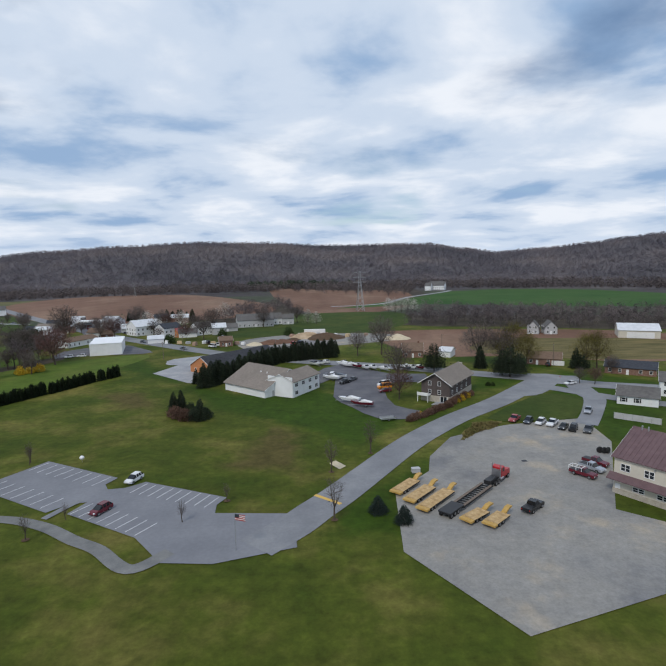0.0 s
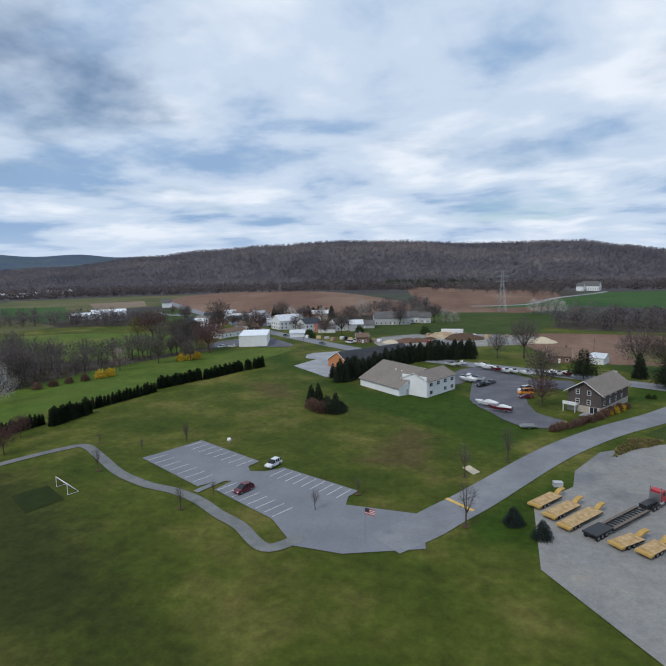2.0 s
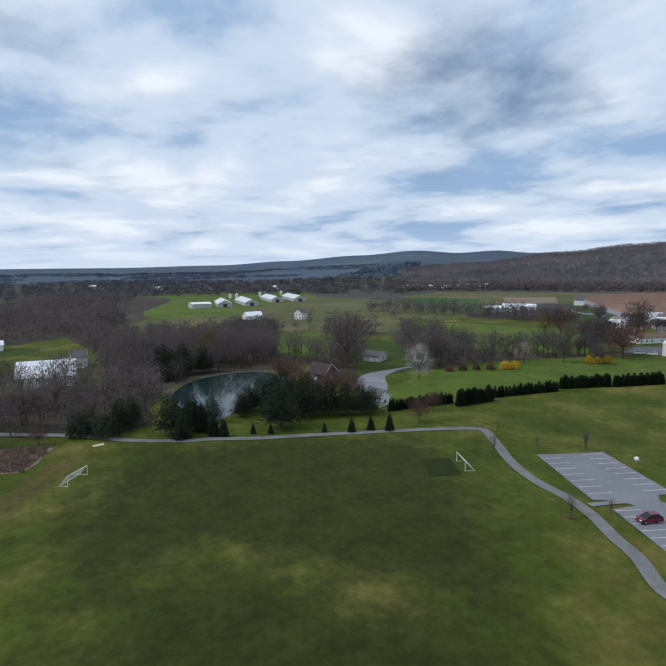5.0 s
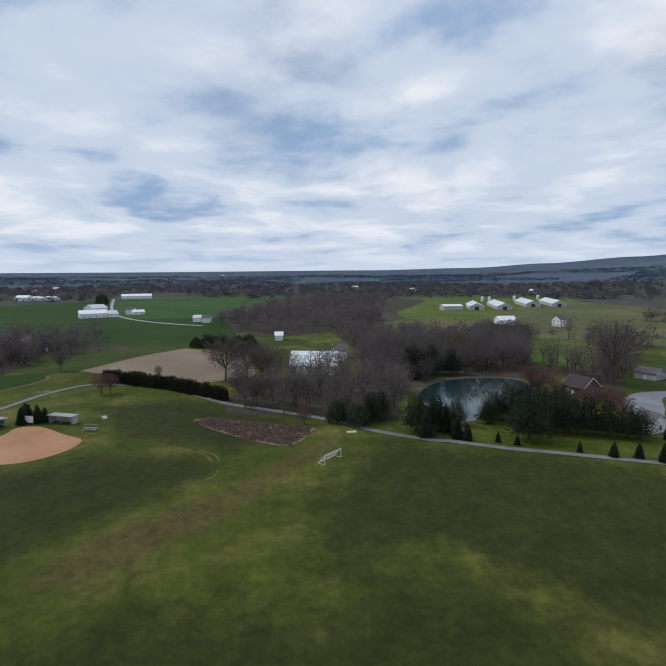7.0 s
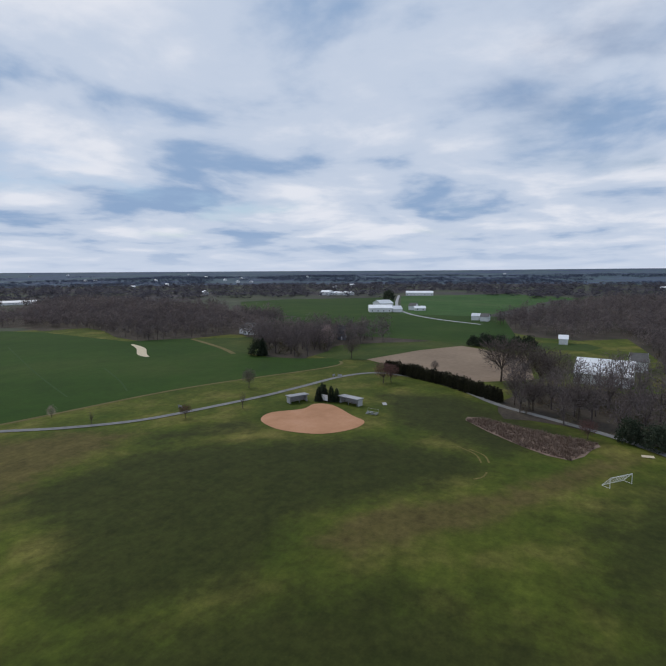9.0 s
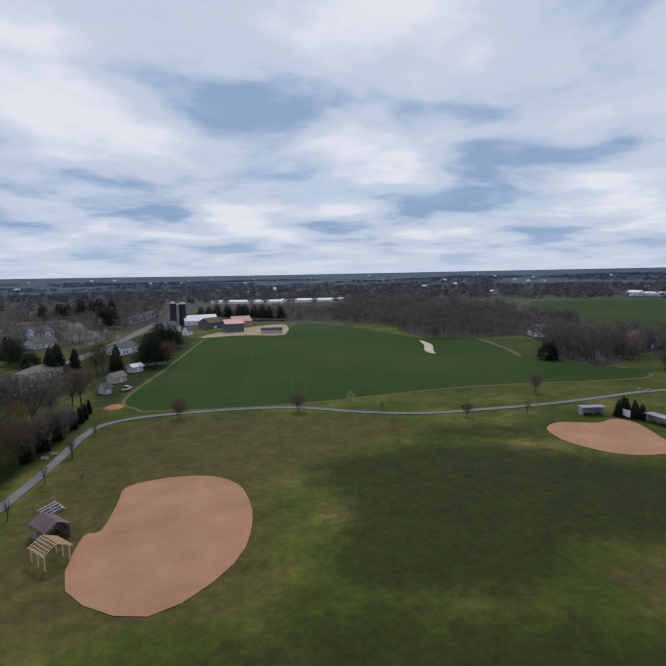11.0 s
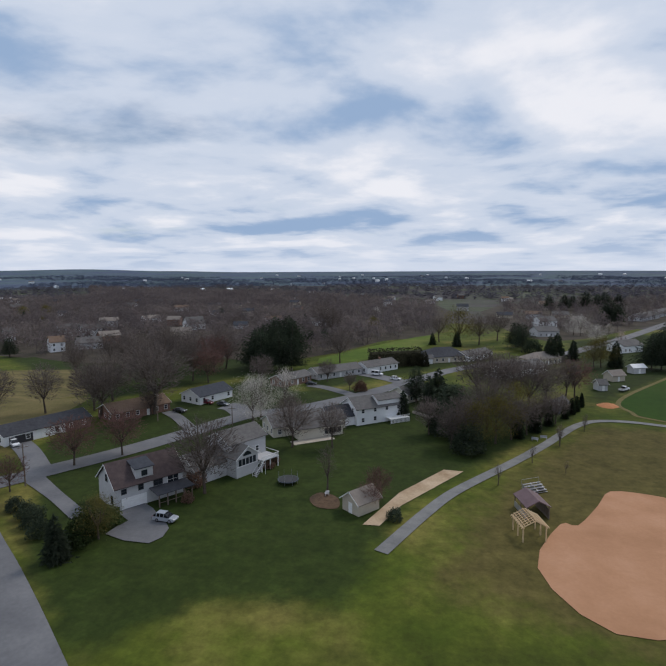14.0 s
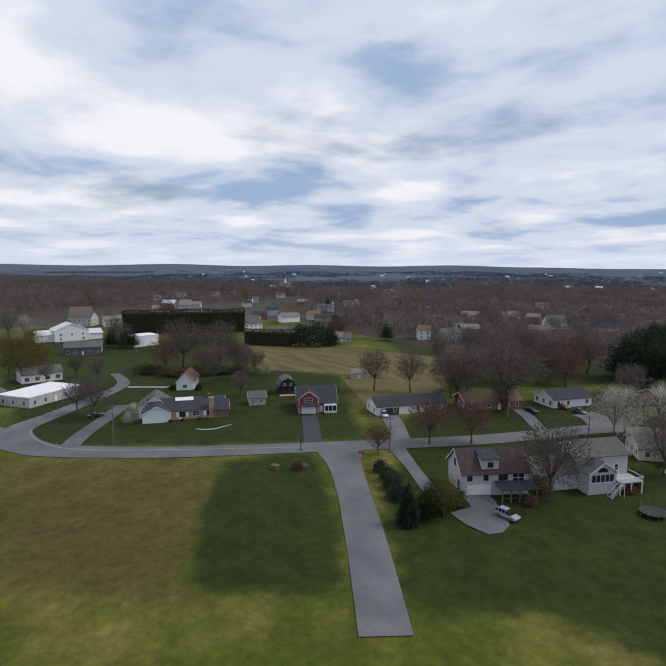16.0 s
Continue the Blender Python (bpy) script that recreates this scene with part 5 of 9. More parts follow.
ribbon("street", [(176.1, -6.9), (165.8, -11.2), (153.7, -14.9), (143.9, -22.2), (127.4, -43.6), (111.1, -71.2), (100.1, -90.7), (88.9, -111.3), (80.7, -130.4), (71.7, -152.8), (58.9, -164.5), (46.1, -182.9), (34.7, -204.0), (23.6, -227.0), (12.0, -249.6), (-8.8, -276.4), (-37.8, -301.1), (-64.1, -344.3), (-99.6, -406.0), (-166.5, -536.9)], [9, 9, 9, 8.5, 8, 7.5, 7.5, 7.5, 7.5, 7.5, 7.5, 7.5, 7.5, 7.5, 7.5, 8, 8, 8, 8, 8], STREET, 0.12, "grey residential street")
ribbon("street", [(146.8, -18.8), (159.0, -14.5), (172.3, -15.4), (181.7, -25.0), (197.0, -40.8), (215.9, -56.0), (240.3, -59.0)], [8, 8, 8, 7, 6, 5, 4], STREET, 0.11, "bend of the grey street")
ribbon("side_street", [(106.3, -80.6), (95.7, -74.5), (83.0, -66.9), (70.9, -59.3), (58.6, -51.2), (45.1, -42.0)], [14, 8.5, 7, 7, 7, 7], STREET, 0.125, "grey side street to the junction")
ribbon("driveway", [(97.4, -92.7), (84.1, -85.6), (75.5, -80.8), (72.3, -78.8)], [4.5, 3.2, 3.2, 3], STREET, 0.13, "asphalt driveway", "driveway")
patch("driveway", [(66.4, -82.4), (63.8, -87.3), (57.7, -83.0), (53.2, -79.3), (53.5, -73.7), (62.9, -74.5), (62.2, -79.9)], STREET, 0.13, "asphalt driveway before a garage", "driveway", 2)
ribbon("driveway", [(112.2, -77.0), (126.1, -85.6), (134.6, -91.0)], 5, NEW_ASPHALT, 0.13, "fresh black asphalt driveway", "driveway")
ribbon("driveway", [(98.9, -96.5), (111.3, -105.8), (119.9, -111.2)], 5.5, STREET, 0.13, "grey driveway of a ranch house", "driveway")
ribbon("driveway", [(146.1, -23.5), (156.9, -29.8), (169.0, -38.4), (181.8, -46.8)], 5, DARK_ASPHALT, 0.13, "dark driveway of a ranch house", "driveway")
ribbon("driveway", [(46.3, -189.9), (58.7, -198.7), (66.7, -201.4)], 5, STREET, 0.13, "grey driveway", "driveway")
ribbon("driveway", [(28.3, -215.0), (42.1, -225.7), (52.7, -231.5)], 8, STREET, 0.13, "grey driveway", "driveway")
ribbon("driveway", [(80.4, -133.6), (91.8, -144.5), (99.6, -150.2)], 4, STREET, 0.13, "grey driveway", "driveway")
ribbon("driveway", [(71.7, -152.8), (79.5, -160.7), (84.4, -162.2)], 9, STREET, 0.13, "grey driveway", "driveway")
ribbon("walk_strip", [(209.4, -55.9), (199.7, -69.2)], 2, CONCRETE, 0.13, "pale garden walk", "path")
ribbon("farm_lane", [(-931.5, -280.8), (-701.1, -214.6), (-572.8, -168.6), (-500.9, -120.9), (-455.7, -65.4)], 4, CONCRETE, 0.1, "pale farm lane", "road")
ribbon("farm_lane", [(-181.6, 158.8), (-180.4, 148.0), (-175.3, 132.7), (-161.3, 119.9), (-150.7, 115.5)], [3, 4, 10, 14, 8], ASPHALT, 0.1, "curved gravel drive among trees", "road")
ribbon("highway", [(-1.3, 596.9), (59.4, 627.4), (105.9, 739.8), (177.5, 855.0), (202.1, 903.7)], 7, CONCRETE, 0.1, "pale road over the rise")
ribbon("side_road", [(93.4, 208.9), (88.4, 180.6), (87.0, 171.8), (79.0, 156.9), (71.1, 144.4)], [8, 8, 7, 6, 6], ASPHALT, 0.125, "grey side drive to the yard")
ribbon("side_road", [(78.8, 189.9), (89.8, 177.4), (99.1, 168.1), (105.9, 163.8)], 7, ASPHALT, 0.124, "grey side road")
patch("gravel_bank", [(-206.4, 49.6), (-211.8, 59.9), (-219.0, 80.9), (-212.8, 101.1), (-208.0, 97.0), (-213.2, 76.9), (-201.5, 57.0), (-184.4, 49.9)], BANK, 0.09, "bare pond bank", "bank", 3)
patch("pond", [(-184.4, 49.9), (-199.9, 57.4), (-212.1, 71.0), (-214.4, 88.6), (-206.8, 99.3), (-192.4, 98.5), (-176.6, 87.4), (-164.3, 68.2), (-152.8, 59.5), (-151.3, 52.9), (-161.1, 51.3), (-172.2, 48.9)], WATER, 0.1, "still dark pond", "pond", 3)

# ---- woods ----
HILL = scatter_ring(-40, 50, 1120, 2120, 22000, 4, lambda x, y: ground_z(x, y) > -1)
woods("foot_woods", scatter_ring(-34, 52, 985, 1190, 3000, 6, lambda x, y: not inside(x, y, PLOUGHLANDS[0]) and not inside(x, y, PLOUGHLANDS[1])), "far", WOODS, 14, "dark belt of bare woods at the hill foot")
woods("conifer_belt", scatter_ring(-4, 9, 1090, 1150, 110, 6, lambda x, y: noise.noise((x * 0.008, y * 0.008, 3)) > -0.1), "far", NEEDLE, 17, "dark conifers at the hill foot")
woods("hill_woods", HILL, "far", HAZED_HILL_WOODS, 9, "leafless woods over a long ridge", squat=1.35)
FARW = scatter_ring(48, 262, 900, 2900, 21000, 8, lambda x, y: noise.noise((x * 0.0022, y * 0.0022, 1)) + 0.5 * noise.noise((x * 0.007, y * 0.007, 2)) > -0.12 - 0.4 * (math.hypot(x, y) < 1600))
# past 1650 m the trees switch to the colour with more painted haze
woods("far_woods", [q for q in FARW if math.hypot(*q) < 1650], "farther", HAZED_FAR_WOODS, 9, "woods on the far plain", squat=2.4)
woods("distant_woods", [q for q in FARW if math.hypot(*q) >= 1650], "farther", HAZED_DISTANT_WOODS, 7, "distant plain woods with blue haze in their colour", squat=3.2)


VR = random.Random(21)
VILLAGE = [q for q in (polar(VR.uniform(172, 252), VR.uniform(330, 980)) for _ in range(70)) if not (q[0] < 130 and math.hypot(*q) < 520)]     # house plots among the trees


def grove(poly, spacing, seed):
    """A wood's leaf-strewn floor, and the places of its trees."""
    patch("woodland_floor", poly, LITTER, 0.02 + 0.0011 * seed, "brown leaf litter under bare trees", "woodland floor", 3, ragged=4.0)
    return [q for q in scatter(poly, spacing, seed) if not any(abs(q[0] - x) < 13 and abs(q[1] - y) < 13 or abs(q[0] - x * 0.94) < 14 and abs(q[1] - y * 0.94) < 14 for x, y in VILLAGE)]


pts = []
pts += grove([(54.1, 400.9), (140.8, 371.9), (220.6, 346.0), (269.9, 424.3), (189.4, 452.6), (79.7, 476.0)], 10, 1)
pts += grove([(-108.9, 474.8), (-76.9, 424.2), (-36.8, 548.5), (-67.8, 685.9)], 14, 2)
pts += grove([(-102.7, 966.5), (100.2, 741.7), (147.3, 839.9), (112.8, 1187.6), (-140.0, 1323.0)], 22, 3)
pts += grove([(-503.9, 277.0), (-405.4, 335.5), (-242.2, 386.2), (-263.4, 419.9), (-378.0, 390.2), (-464.7, 339.6)], 9, 4)
pts += grove([(-308.0, 254.3), (-172.5, 155.7), (-163.8, 212.0), (-142.7, 263.8), (-150.7, 278.6), (-194.4, 220.3)], 8, 5)
pts += grove([(-450.2, 164.5), (-441.4, 223.3), (-371.9, 307.5), (-292.5, 249.1), (-277.8, 195.6), (-186.8, 134.9), (-196.6, 123.0), (-241.4, 120.6), (-213.6, 106.3), (-233.0, 83.2)], 8.5, 6)
pts += grove([(-173.7, -19.7), (-165.9, 0.4), (-154.6, 33.5), (-186.2, 44.7), (-219.6, 68.4), (-224.4, 109.5), (-372.4, 203.6), (-427.9, 256.4), (-445.2, 207.7), (-506.0, 115.2), (-465.6, 38.8), (-294.9, 43.9), (-223.8, 33.5), (-223.5, -10.4), (-214.8, -13.5)], 8.5, 7)
pts += grove([(-448.3, -57.1), (-373.5, 7.1), (-484.5, 110.4), (-583.6, 132.7), (-838.4, 230.1), (-885.6, 59.3), (-548.2, -51.8)], 11, 8)
pts += grove([(-247.9, -155.9), (-244.7, -125.1), (-282.6, -129.8), (-344.0, -72.2), (-373.7, -35.5), (-400.5, -57.6), (-461.0, -194.9), (-451.2, -303.6), (-351.1, -237.0), (-330.0, -206.4)], 8.5, 9)
pts += grove([(-287.0, -397.4), (-311.3, -359.2), (-264.8, -260.5), (-291.5, -234.2), (-321.4, -214.7), (-255.1, -154.9), (-271.5, -121.9), (-413.3, -186.7), (-505.6, -338.4), (-592.8, -683.3), (-473.5, -643.8)], 9.5, 10)


def wooded(x, y):
    """False where the woods give way to open slopes and meadows."""
    a = math.degrees(math.atan2(-x, y)) + 7 * noise.noise((x * 0.008, y * 0.008, 6))
    r = math.hypot(x, y) + 25 * noise.noise((x * 0.02, y * 0.02, 4))
    if 49 < a < 79 and r > 372 or 95 < a < 108 and r > 335 or 108 <= a < 123 and r > 400:
        return False
    return not any(inside(x, y, c) for c in CLEARINGS)


CLEARINGS = [
    [(-326.0, 160.7), (-327.2, 186.7), (-294.6, 190.6), (-235.5, 150.1), (-251.3, 127.3)],
    [(-323.1, 270.8), (-317.4, 311.5), (-223.8, 318.4), (-187.8, 289.8), (-182.5, 270.4), (-177.9, 222.0), (-247.0, 226.0)],
]
patch("pasture", [polar(a, r) for a, r in ((50, 385), (57, 375), (64, 372), (71, 378), (78, 372), (79, 470), (70, 520), (60, 560), (52, 560))], SLOPE, 0.085, "pale green pasture behind bare woods", "field", 3)
patch("pasture", [polar(a, r) for a, r in ((94, 338), (101, 342), (108, 360), (122, 415), (122, 520), (108, 560), (96, 540))], CROP, 0.085, "green pasture behind bare woods", "field")
patch("meadow", CLEARINGS[0], MEADOW, 0.09, "dull green clearing behind bare trees", "field", 3)
pts = [p for p in pts if wooded(*p)]
MID = [p for p in pts if math.hypot(*p) > 330]
NEARW = [p for p in pts if math.hypot(*p) <= 330]
BR = random.Random(31)
woods("undergrowth", [(x + BR.uniform(-4, 4), y + BR.uniform(-4, 4)) for x, y in NEARW for _ in range(2) if BR.random() < 0.62], "mid", BRUSH, 3.6, "olive-brown brush under bare trees", "brush", squat=1.5)
woods("woods", NEARW, "near", WOODS, 13, "leafless brown woods round the park")
woods("woods", MID, "mid", WOODS, 13.5, "leafless woods between the fields")
pts = []
pts += grove([(1059.0, -1246.5), (332.5, -1002.9), (59.9, -741.7), (32.4, -400.5), (62.5, -347.3), (89.3, -266.4), (152.3, -267.0), (394.5, -461.4)], 11, 11)
pts += grove([(976.1, -647.6), (441.7, -690.3), (193.5, -301.4), (197.6, -222.5), (302.1, -257.2), (381.6, -250.9)], 13.5, 12)
pts += grove([(2395.2, -186.5), (1317.1, -847.7), (724.7, -466.2), (647.5, -228.2), (624.2, -46.5)], 14, 13)
pts += grove([(852.8, -548.7), (445.6, -1153.0), (145.7, -382.6), (206.3, -298.3), (309.2, -236.2)], 13.5, 14)
pts += grove([(-22.8, -744.6), (-292.1, -925.0), (-190.7, -601.8), (-94.9, -425.8), (-27.6, -391.8)], 14, 15)
pts += grove([polar(a, r) for a, r in ((141, 505), (147, 520), (152, 545), (153, 640), (147, 680), (140, 660))], 11, 16)
woods("woods", pts, "mid", WOODS, 13, "leafless trees among far houses")


# ---- buildings to the north: boat yard, truck yard, village ----


def park_car(tail, nose, kind, colour, label="", group="parked cars"):
    x, y = (tail[0] + nose[0]) / 2, (tail[1] + nose[1]) / 2
    return car((x, y), math.degrees(math.atan2(nose[1] - tail[1], nose[0] - tail[0])), kind, colour, label, "pickup_truck" if kind == "pickup" else ("van" if kind == "van" else "car"), group)


def span(a, b):
    return math.hypot(b[0] - a[0], b[1] - a[1])


o, w = house("office_building", (-41.4, 196.7), (-24.5, 181.8), 24, 3.0, "white office hall with a wide taupe shingle roof", "building", rise=5.6, roof=ROOF_TAUPE, doors=(), win=False, over=0.6)
door(o, "right", 4.0, w, 24, SIDING_GREY)
window(o, "right", 7.5, 1.0, 1.0, 1.3, w, 24)
garage_door(o, "front", w * 0.55, 3.2, w, 24, 2.3)
for u in (0.25, 0.4):
    part("roof_vent", Geo().rod((0, 0, 0), (0, 0, 0.7), 0.28, 0.22, 8), TRIM, o, "white roof vent", pose(w * u + 6, 8, 6.6))
o, w = house("office_wing", (-14.5, 181.6), (-5.6, 197.2), 11, 5.6, "white two-storey office wing with taupe roof", "building", rise=2.4, roof=ROOF_TAUPE, storeys=2, step=4.2, size=(1.7, 1.2), doors=(0.42,), sides=("front", "right", "back"))
part("wall", Geo().box(-0.2, 0.3, -0.3, 0.15, 10.7, 7.2), SIDING_WHITE, o)

o, w = house("brick_hall", (-52.5, 223.7), (-27.3, 255.7), 15, 3.2, "long brick hall with orange gable and dark roof", "building", rise=4.2, wall=BRICK_ORANGE, roof=ROOF_DARK, doors=(), step=6)
wh = span((-151.5, 302.4), (-131.6, 281.3))
o, w = house("warehouse", (-131.6, 281.3), (-116.1, 286.4), wh, 6.3, "white metal warehouse with flat white roof", "warehouse", wall=SIDING_WHITE, roof=ROOF_WHITE, flat=True, doors=(), win=False)
for i in range(4):
    garage_door(o, "left", wh * (i + 0.5) / 4, wh / 4 * 0.6, w, wh, 4.0, SIDING_GREY)
o, w = house("brown_house", (38.1, 170.0), (50.0, 188.4), 10.0, 6.6, "dark brown wooden house with grey roof", rise=3.2, wall=SIDING_BROWN, roof=ROOF_TAUPE, over=1.0, doors=(), win=False)
for u in (3.0, 6.4):
    for z in (2.7, 5.6):
        window(o, "left", u, z, 0.95, 1.3, w, 10.0)
for u in (2.5, 7.0, 11.5, 16.5):
    for z in (2.7, 5.1):
        window(o, "front", u, z, 0.9, 1.2, w, 10.0)
part("foundation", Geo().box(-0.12, -0.12, -0.2, w + 0.12, 10.12, 2.1), STONE, o, "pale stone ground floor")
part("glazed_door", Geo().box(-0.2, 0.9, 0.05, -0.13, 3.1, 2.0), GLASS, o, "dark double glazed door")
part("door_frame", Geo().box(-0.19, 0.75, 0.05, -0.12, 0.9, 2.1).box(-0.19, 3.1, 0.05, -0.12, 3.25, 2.1).box(-0.21, 1.95, 0.05, -0.2, 2.05, 2.0), TRIM, o)
part("patio", Geo().box(-4.5, 0.4, 0, -0.2, 4.6, 0.15), CONCRETE, o, "pale concrete patio")
c = part("chimney", Geo().prism([(-1.0, 0), (1.0, 0), (1.0, 4.5), (0.5, 6), (0.5, 9.8), (-0.5, 9.8), (-0.5, 6), (-1.0, 4.5)], 0, 0.9, "x"), STONE, o, "broad stone chimney", pose(w + 0.02, 4.2, 0))
part("porch", Geo().box(-2.4, 6.6, 2.2, -0.15, 10.6, 2.4).box(-2.3, 6.7, 0, -2.1, 6.9, 2.2).box(-2.3, 10.3, 0, -2.1, 10.5, 2.2).box(-2.4, 6.6, 2.5, -2.32, 10.6, 3.3), TRIM, o, "white railed side porch")

o, w = house("shop_building", (55.4, 100.5), (63.8, 88.3), 16, 7.6, "cream shop with ribbed maroon metal roof", "building", rise=4.2, wall=SIDING_CREAM, roof=ROOF_MAROON, doors=(0.06,), win=False, over=0.5)
for u in (2.2, 6.6, 11.0):
    for k in (-0.42, 0.42):
        window(o, "front", u + k, 5.0, 0.8, 1.3, w, 16)
    for k in (-0.5, 0.5):
        window(o, "front", u + 2.6 + k, 1.5, 1.0, 0.8, w, 16)
part("foundation", Geo().box(-0.1, -0.1, -0.2, w + 0.1, 16.1, 1.1), STONE, o, "tan stone base")
part("porch_roof", Geo().prism([(-1.5, 3.1), (0.0, 4.1), (0.0, 4.25), (-1.5, 3.25)], -0.8, w, "x"), ROOF_MAROON, o, "maroon pent roof")
part("wall_lamp", Geo().box(w * 0.5, -0.25, 6.7, w * 0.5 + 0.4, 0, 6.9), STEEL, o)
for i in range(int(w / 0.9)):
    part("rib", Geo().prism([(-0.5, 7.53), (8.0, 11.99), (8.0, 12.07), (-0.5, 7.61)], i * 0.9 - 0.2, i * 0.9 - 0.14, "x"), ROOF_MAROON, o)
for i in range(2):
    part("roof_stack", Geo().rod((0, 0, 0), (0, 0, 1.6), 0.16, 0.16, 8), STEEL, o, "steel flue", pose(1.5 + i * 1.2, 7.5, 11.0))
fe = thing("chain_fence", *(81.8, 149.9), 0, 0, "pale chain-link fence with slats", "fence")
A, B = (81.8, 149.9), (92.0, 141.8)
fe.matrix_basis = pose(A[0], A[1], 0, 0, 0, math.degrees(math.atan2(B[1] - A[1], B[0] - A[0])))
n = int(span(A, B) / 2.4)
for i in range(n + 1):
    part("post", Geo().rod((i * 2.4, 0, 0), (i * 2.4, 0, 2.0), 0.05), STEEL, fe)
    if i < n:
        part("panel", Geo().box(i * 2.4 + 0.06, -0.02, 0.1, i * 2.4 + 2.34, 0.02, 1.9), SIDING_GREY, fe)

o, w = house("white_house", (91.3, 166.0), (101.2, 160.1), 8.5, 2.9, "small white house with black shutters", rise=2.4, roof=ROOF_GREY, doors=(0.8,), shutters=DARK_TRIM, group="village houses")
house("white_house", (110.3, 174.5), (119.4, 169.2), 9, 5.2, "white two-storey house with grey roof", rise=2.4, storeys=2, group="village houses")
o, w = house("ranch_house", (111.5, 213.0), (126.9, 203.2), 10, 2.9, "brick ranch house with slate-blue roof", rise=2.2, wall=BRICK, roof=ROOF_SLATE, doors=(0.45,), garage=("front", 24, 4.0), stack=(0.05, 0.5), group="village houses")
house("ranch_house", (87.7, 235.5), (101.1, 230.0), 10, 2.9, "brick ranch house with brown roof and white garage", rise=2.3, wall=BRICK, roof=ROOF_BROWN, doors=(0.3,), garage=("front", 13, 5.2), group="village houses")
o, w = house("farm_barn", (170.4, 311.8), (190.5, 303.4), 20, 4.6, "white barn with pale blue-grey metal roof", "barn", rise=3.2, wall=SIDING_CREAM, roof=ROOF_METAL, doors=(), win=False)
for u in (0.32, 0.52, 0.75):
    garage_door(o, "front", w * u, 5.0, w, 20, 3.6)
for a, b in (((124.9, 336.7), (131.3, 333.6)), ((134.9, 333.0), (142.5, 331.8))):
    house("grey_house", a, b, 10, 4.2, "grey gabled house far behind bare fields", rise=4.0, ridge="y", wall=SIDING_GREY, roof=ROOF_GREY, storeys=2, group="village houses")
house("bungalow", (34.4, 258.3), (44.3, 257.2), 11, 3.4, "brown bungalow with dormer and brown roof", rise=3.2, wall=BRICK, roof=ROOF_BROWN, stack=(0.8, 0.5), group="village houses")
house("shed", (52.2, 258.7), (57.5, 255.7), 8, 3.0, "white garage with metal roof", "garage", rise=1.6, roof=ROOF_METAL, win=False, garage=("front", 4, 3), doors=())
for a, b, d, h, rise, wl, rf, st, lab in (
        ((-136.4, 363.2), (-125.6, 375.4), 14, 6.5, 4, SIDING_WHITE, ROOF_METAL, 2, "white village house with metal roof"),
        ((-112.4, 349.0), (-103.7, 358.4), 12, 6.5, 3, SIDING_WHITE, ROOF_SLATE, 2, "white village house with blue-grey roof"),
        ((-104.2, 352.0), (-100.7, 355.7), 8, 4.0, 2, BRICK_ORANGE, ROOF_RED, 1, "small orange brick house with red roof"),
        ((-93.4, 361.2), (-84.2, 369.0), 11, 5.6, 3, SIDING_WHITE, ROOF_GREY, 2, "white house beside bare trees"),
        ((-168.1, 357.0), (-157.2, 355.5), 10, 4.0, 2.6, SIDING_WHITE, ROOF_BROWN, 1, "white house with brown roof"),
        ((-231.2, 389.2), (-216.0, 384.5), 11, 3.2, 2.4, BRICK, ROOF_SLATE, 1, "brick house with blue-grey roof"),
        ((-220.9, 387.7), (-207.2, 385.6), 10, 4.2, 3, SIDING_CREAM, ROOF_TAUPE, 1, "cream village house beside the highway"),
        ((-187.5, 422.4), (-175.8, 420.4), 16, 4.5, 4, SIDING_WHITE, ROOF_METAL, 1, "white domed garage building"),
        ((-159.2, 312.9), (-151.3, 336.6), 10, 3.4, 2, SIDING_WHITE, ROOF_BROWN, 1, "low house with reddish roof"),
        ((-73.1, 403.0), (-46.1, 409.8), 20, 5.5, 4, SIDING_GREY, ROOF_GREY, 1, "long grey shed behind bare trees"),
        ((-47.8, 422.1), (-41.1, 424.0), 9, 5, 4, SIDING_WHITE, ROOF_GREY, 1, "white shed at a pasture"),
        ((-40.5, 420.8), (-31.3, 422.3), 9, 5, 3, SIDING_GREY, ROOF_GREY, 1, "grey shed at a pasture"),
        ((-66.5, 305.9), (-59.4, 308.3), 8, 3.6, 2, BRICK, ROOF_BROWN, 1, "brown yard office with shingle roof"),
        ((171.1, 933.0), (195.2, 922.6), 20, 8, 7, SIDING_WHITE, ROOF_GREY, 2, "farmhouse at the edge of woods"),
        ((161.5, 921.0), (171.1, 916.9), 14, 8, 5, SIDING_WHITE, ROOF_GREY, 1, "white farm shed beside woods")):
    house("village_house", a, b, d, h, lab, rise=rise, wall=wl, roof=rf, storeys=st, group="village houses")
can = thing("fuel_canopy", *(-197.2, 424.0), 20, 0, "flat white canopy of a filling station", "canopy")
part("roof", Geo().box(-12, -5, 5, 12, 5, 6), TRIM, can)
for x in (-9, 9):
    part("post", Geo().box(x - 0.25, -0.25, 0, x + 0.25, 0.25, 5), STEEL, can)

# goods of the supply yard
tr = thing("box_trailer", *(-12.2, 349.0), 3, 0, "white box trailer in the supply yard", "trailer")
part("body", Geo().box(-7, -1.3, 1.0, 7, 1.3, 4.2), TRIM, tr)
for x in (-5, -3.8, 4.5):
    add_wheel(tr, x, -1.1, 0.5); add_wheel(tr, x, 1.1, 0.5)


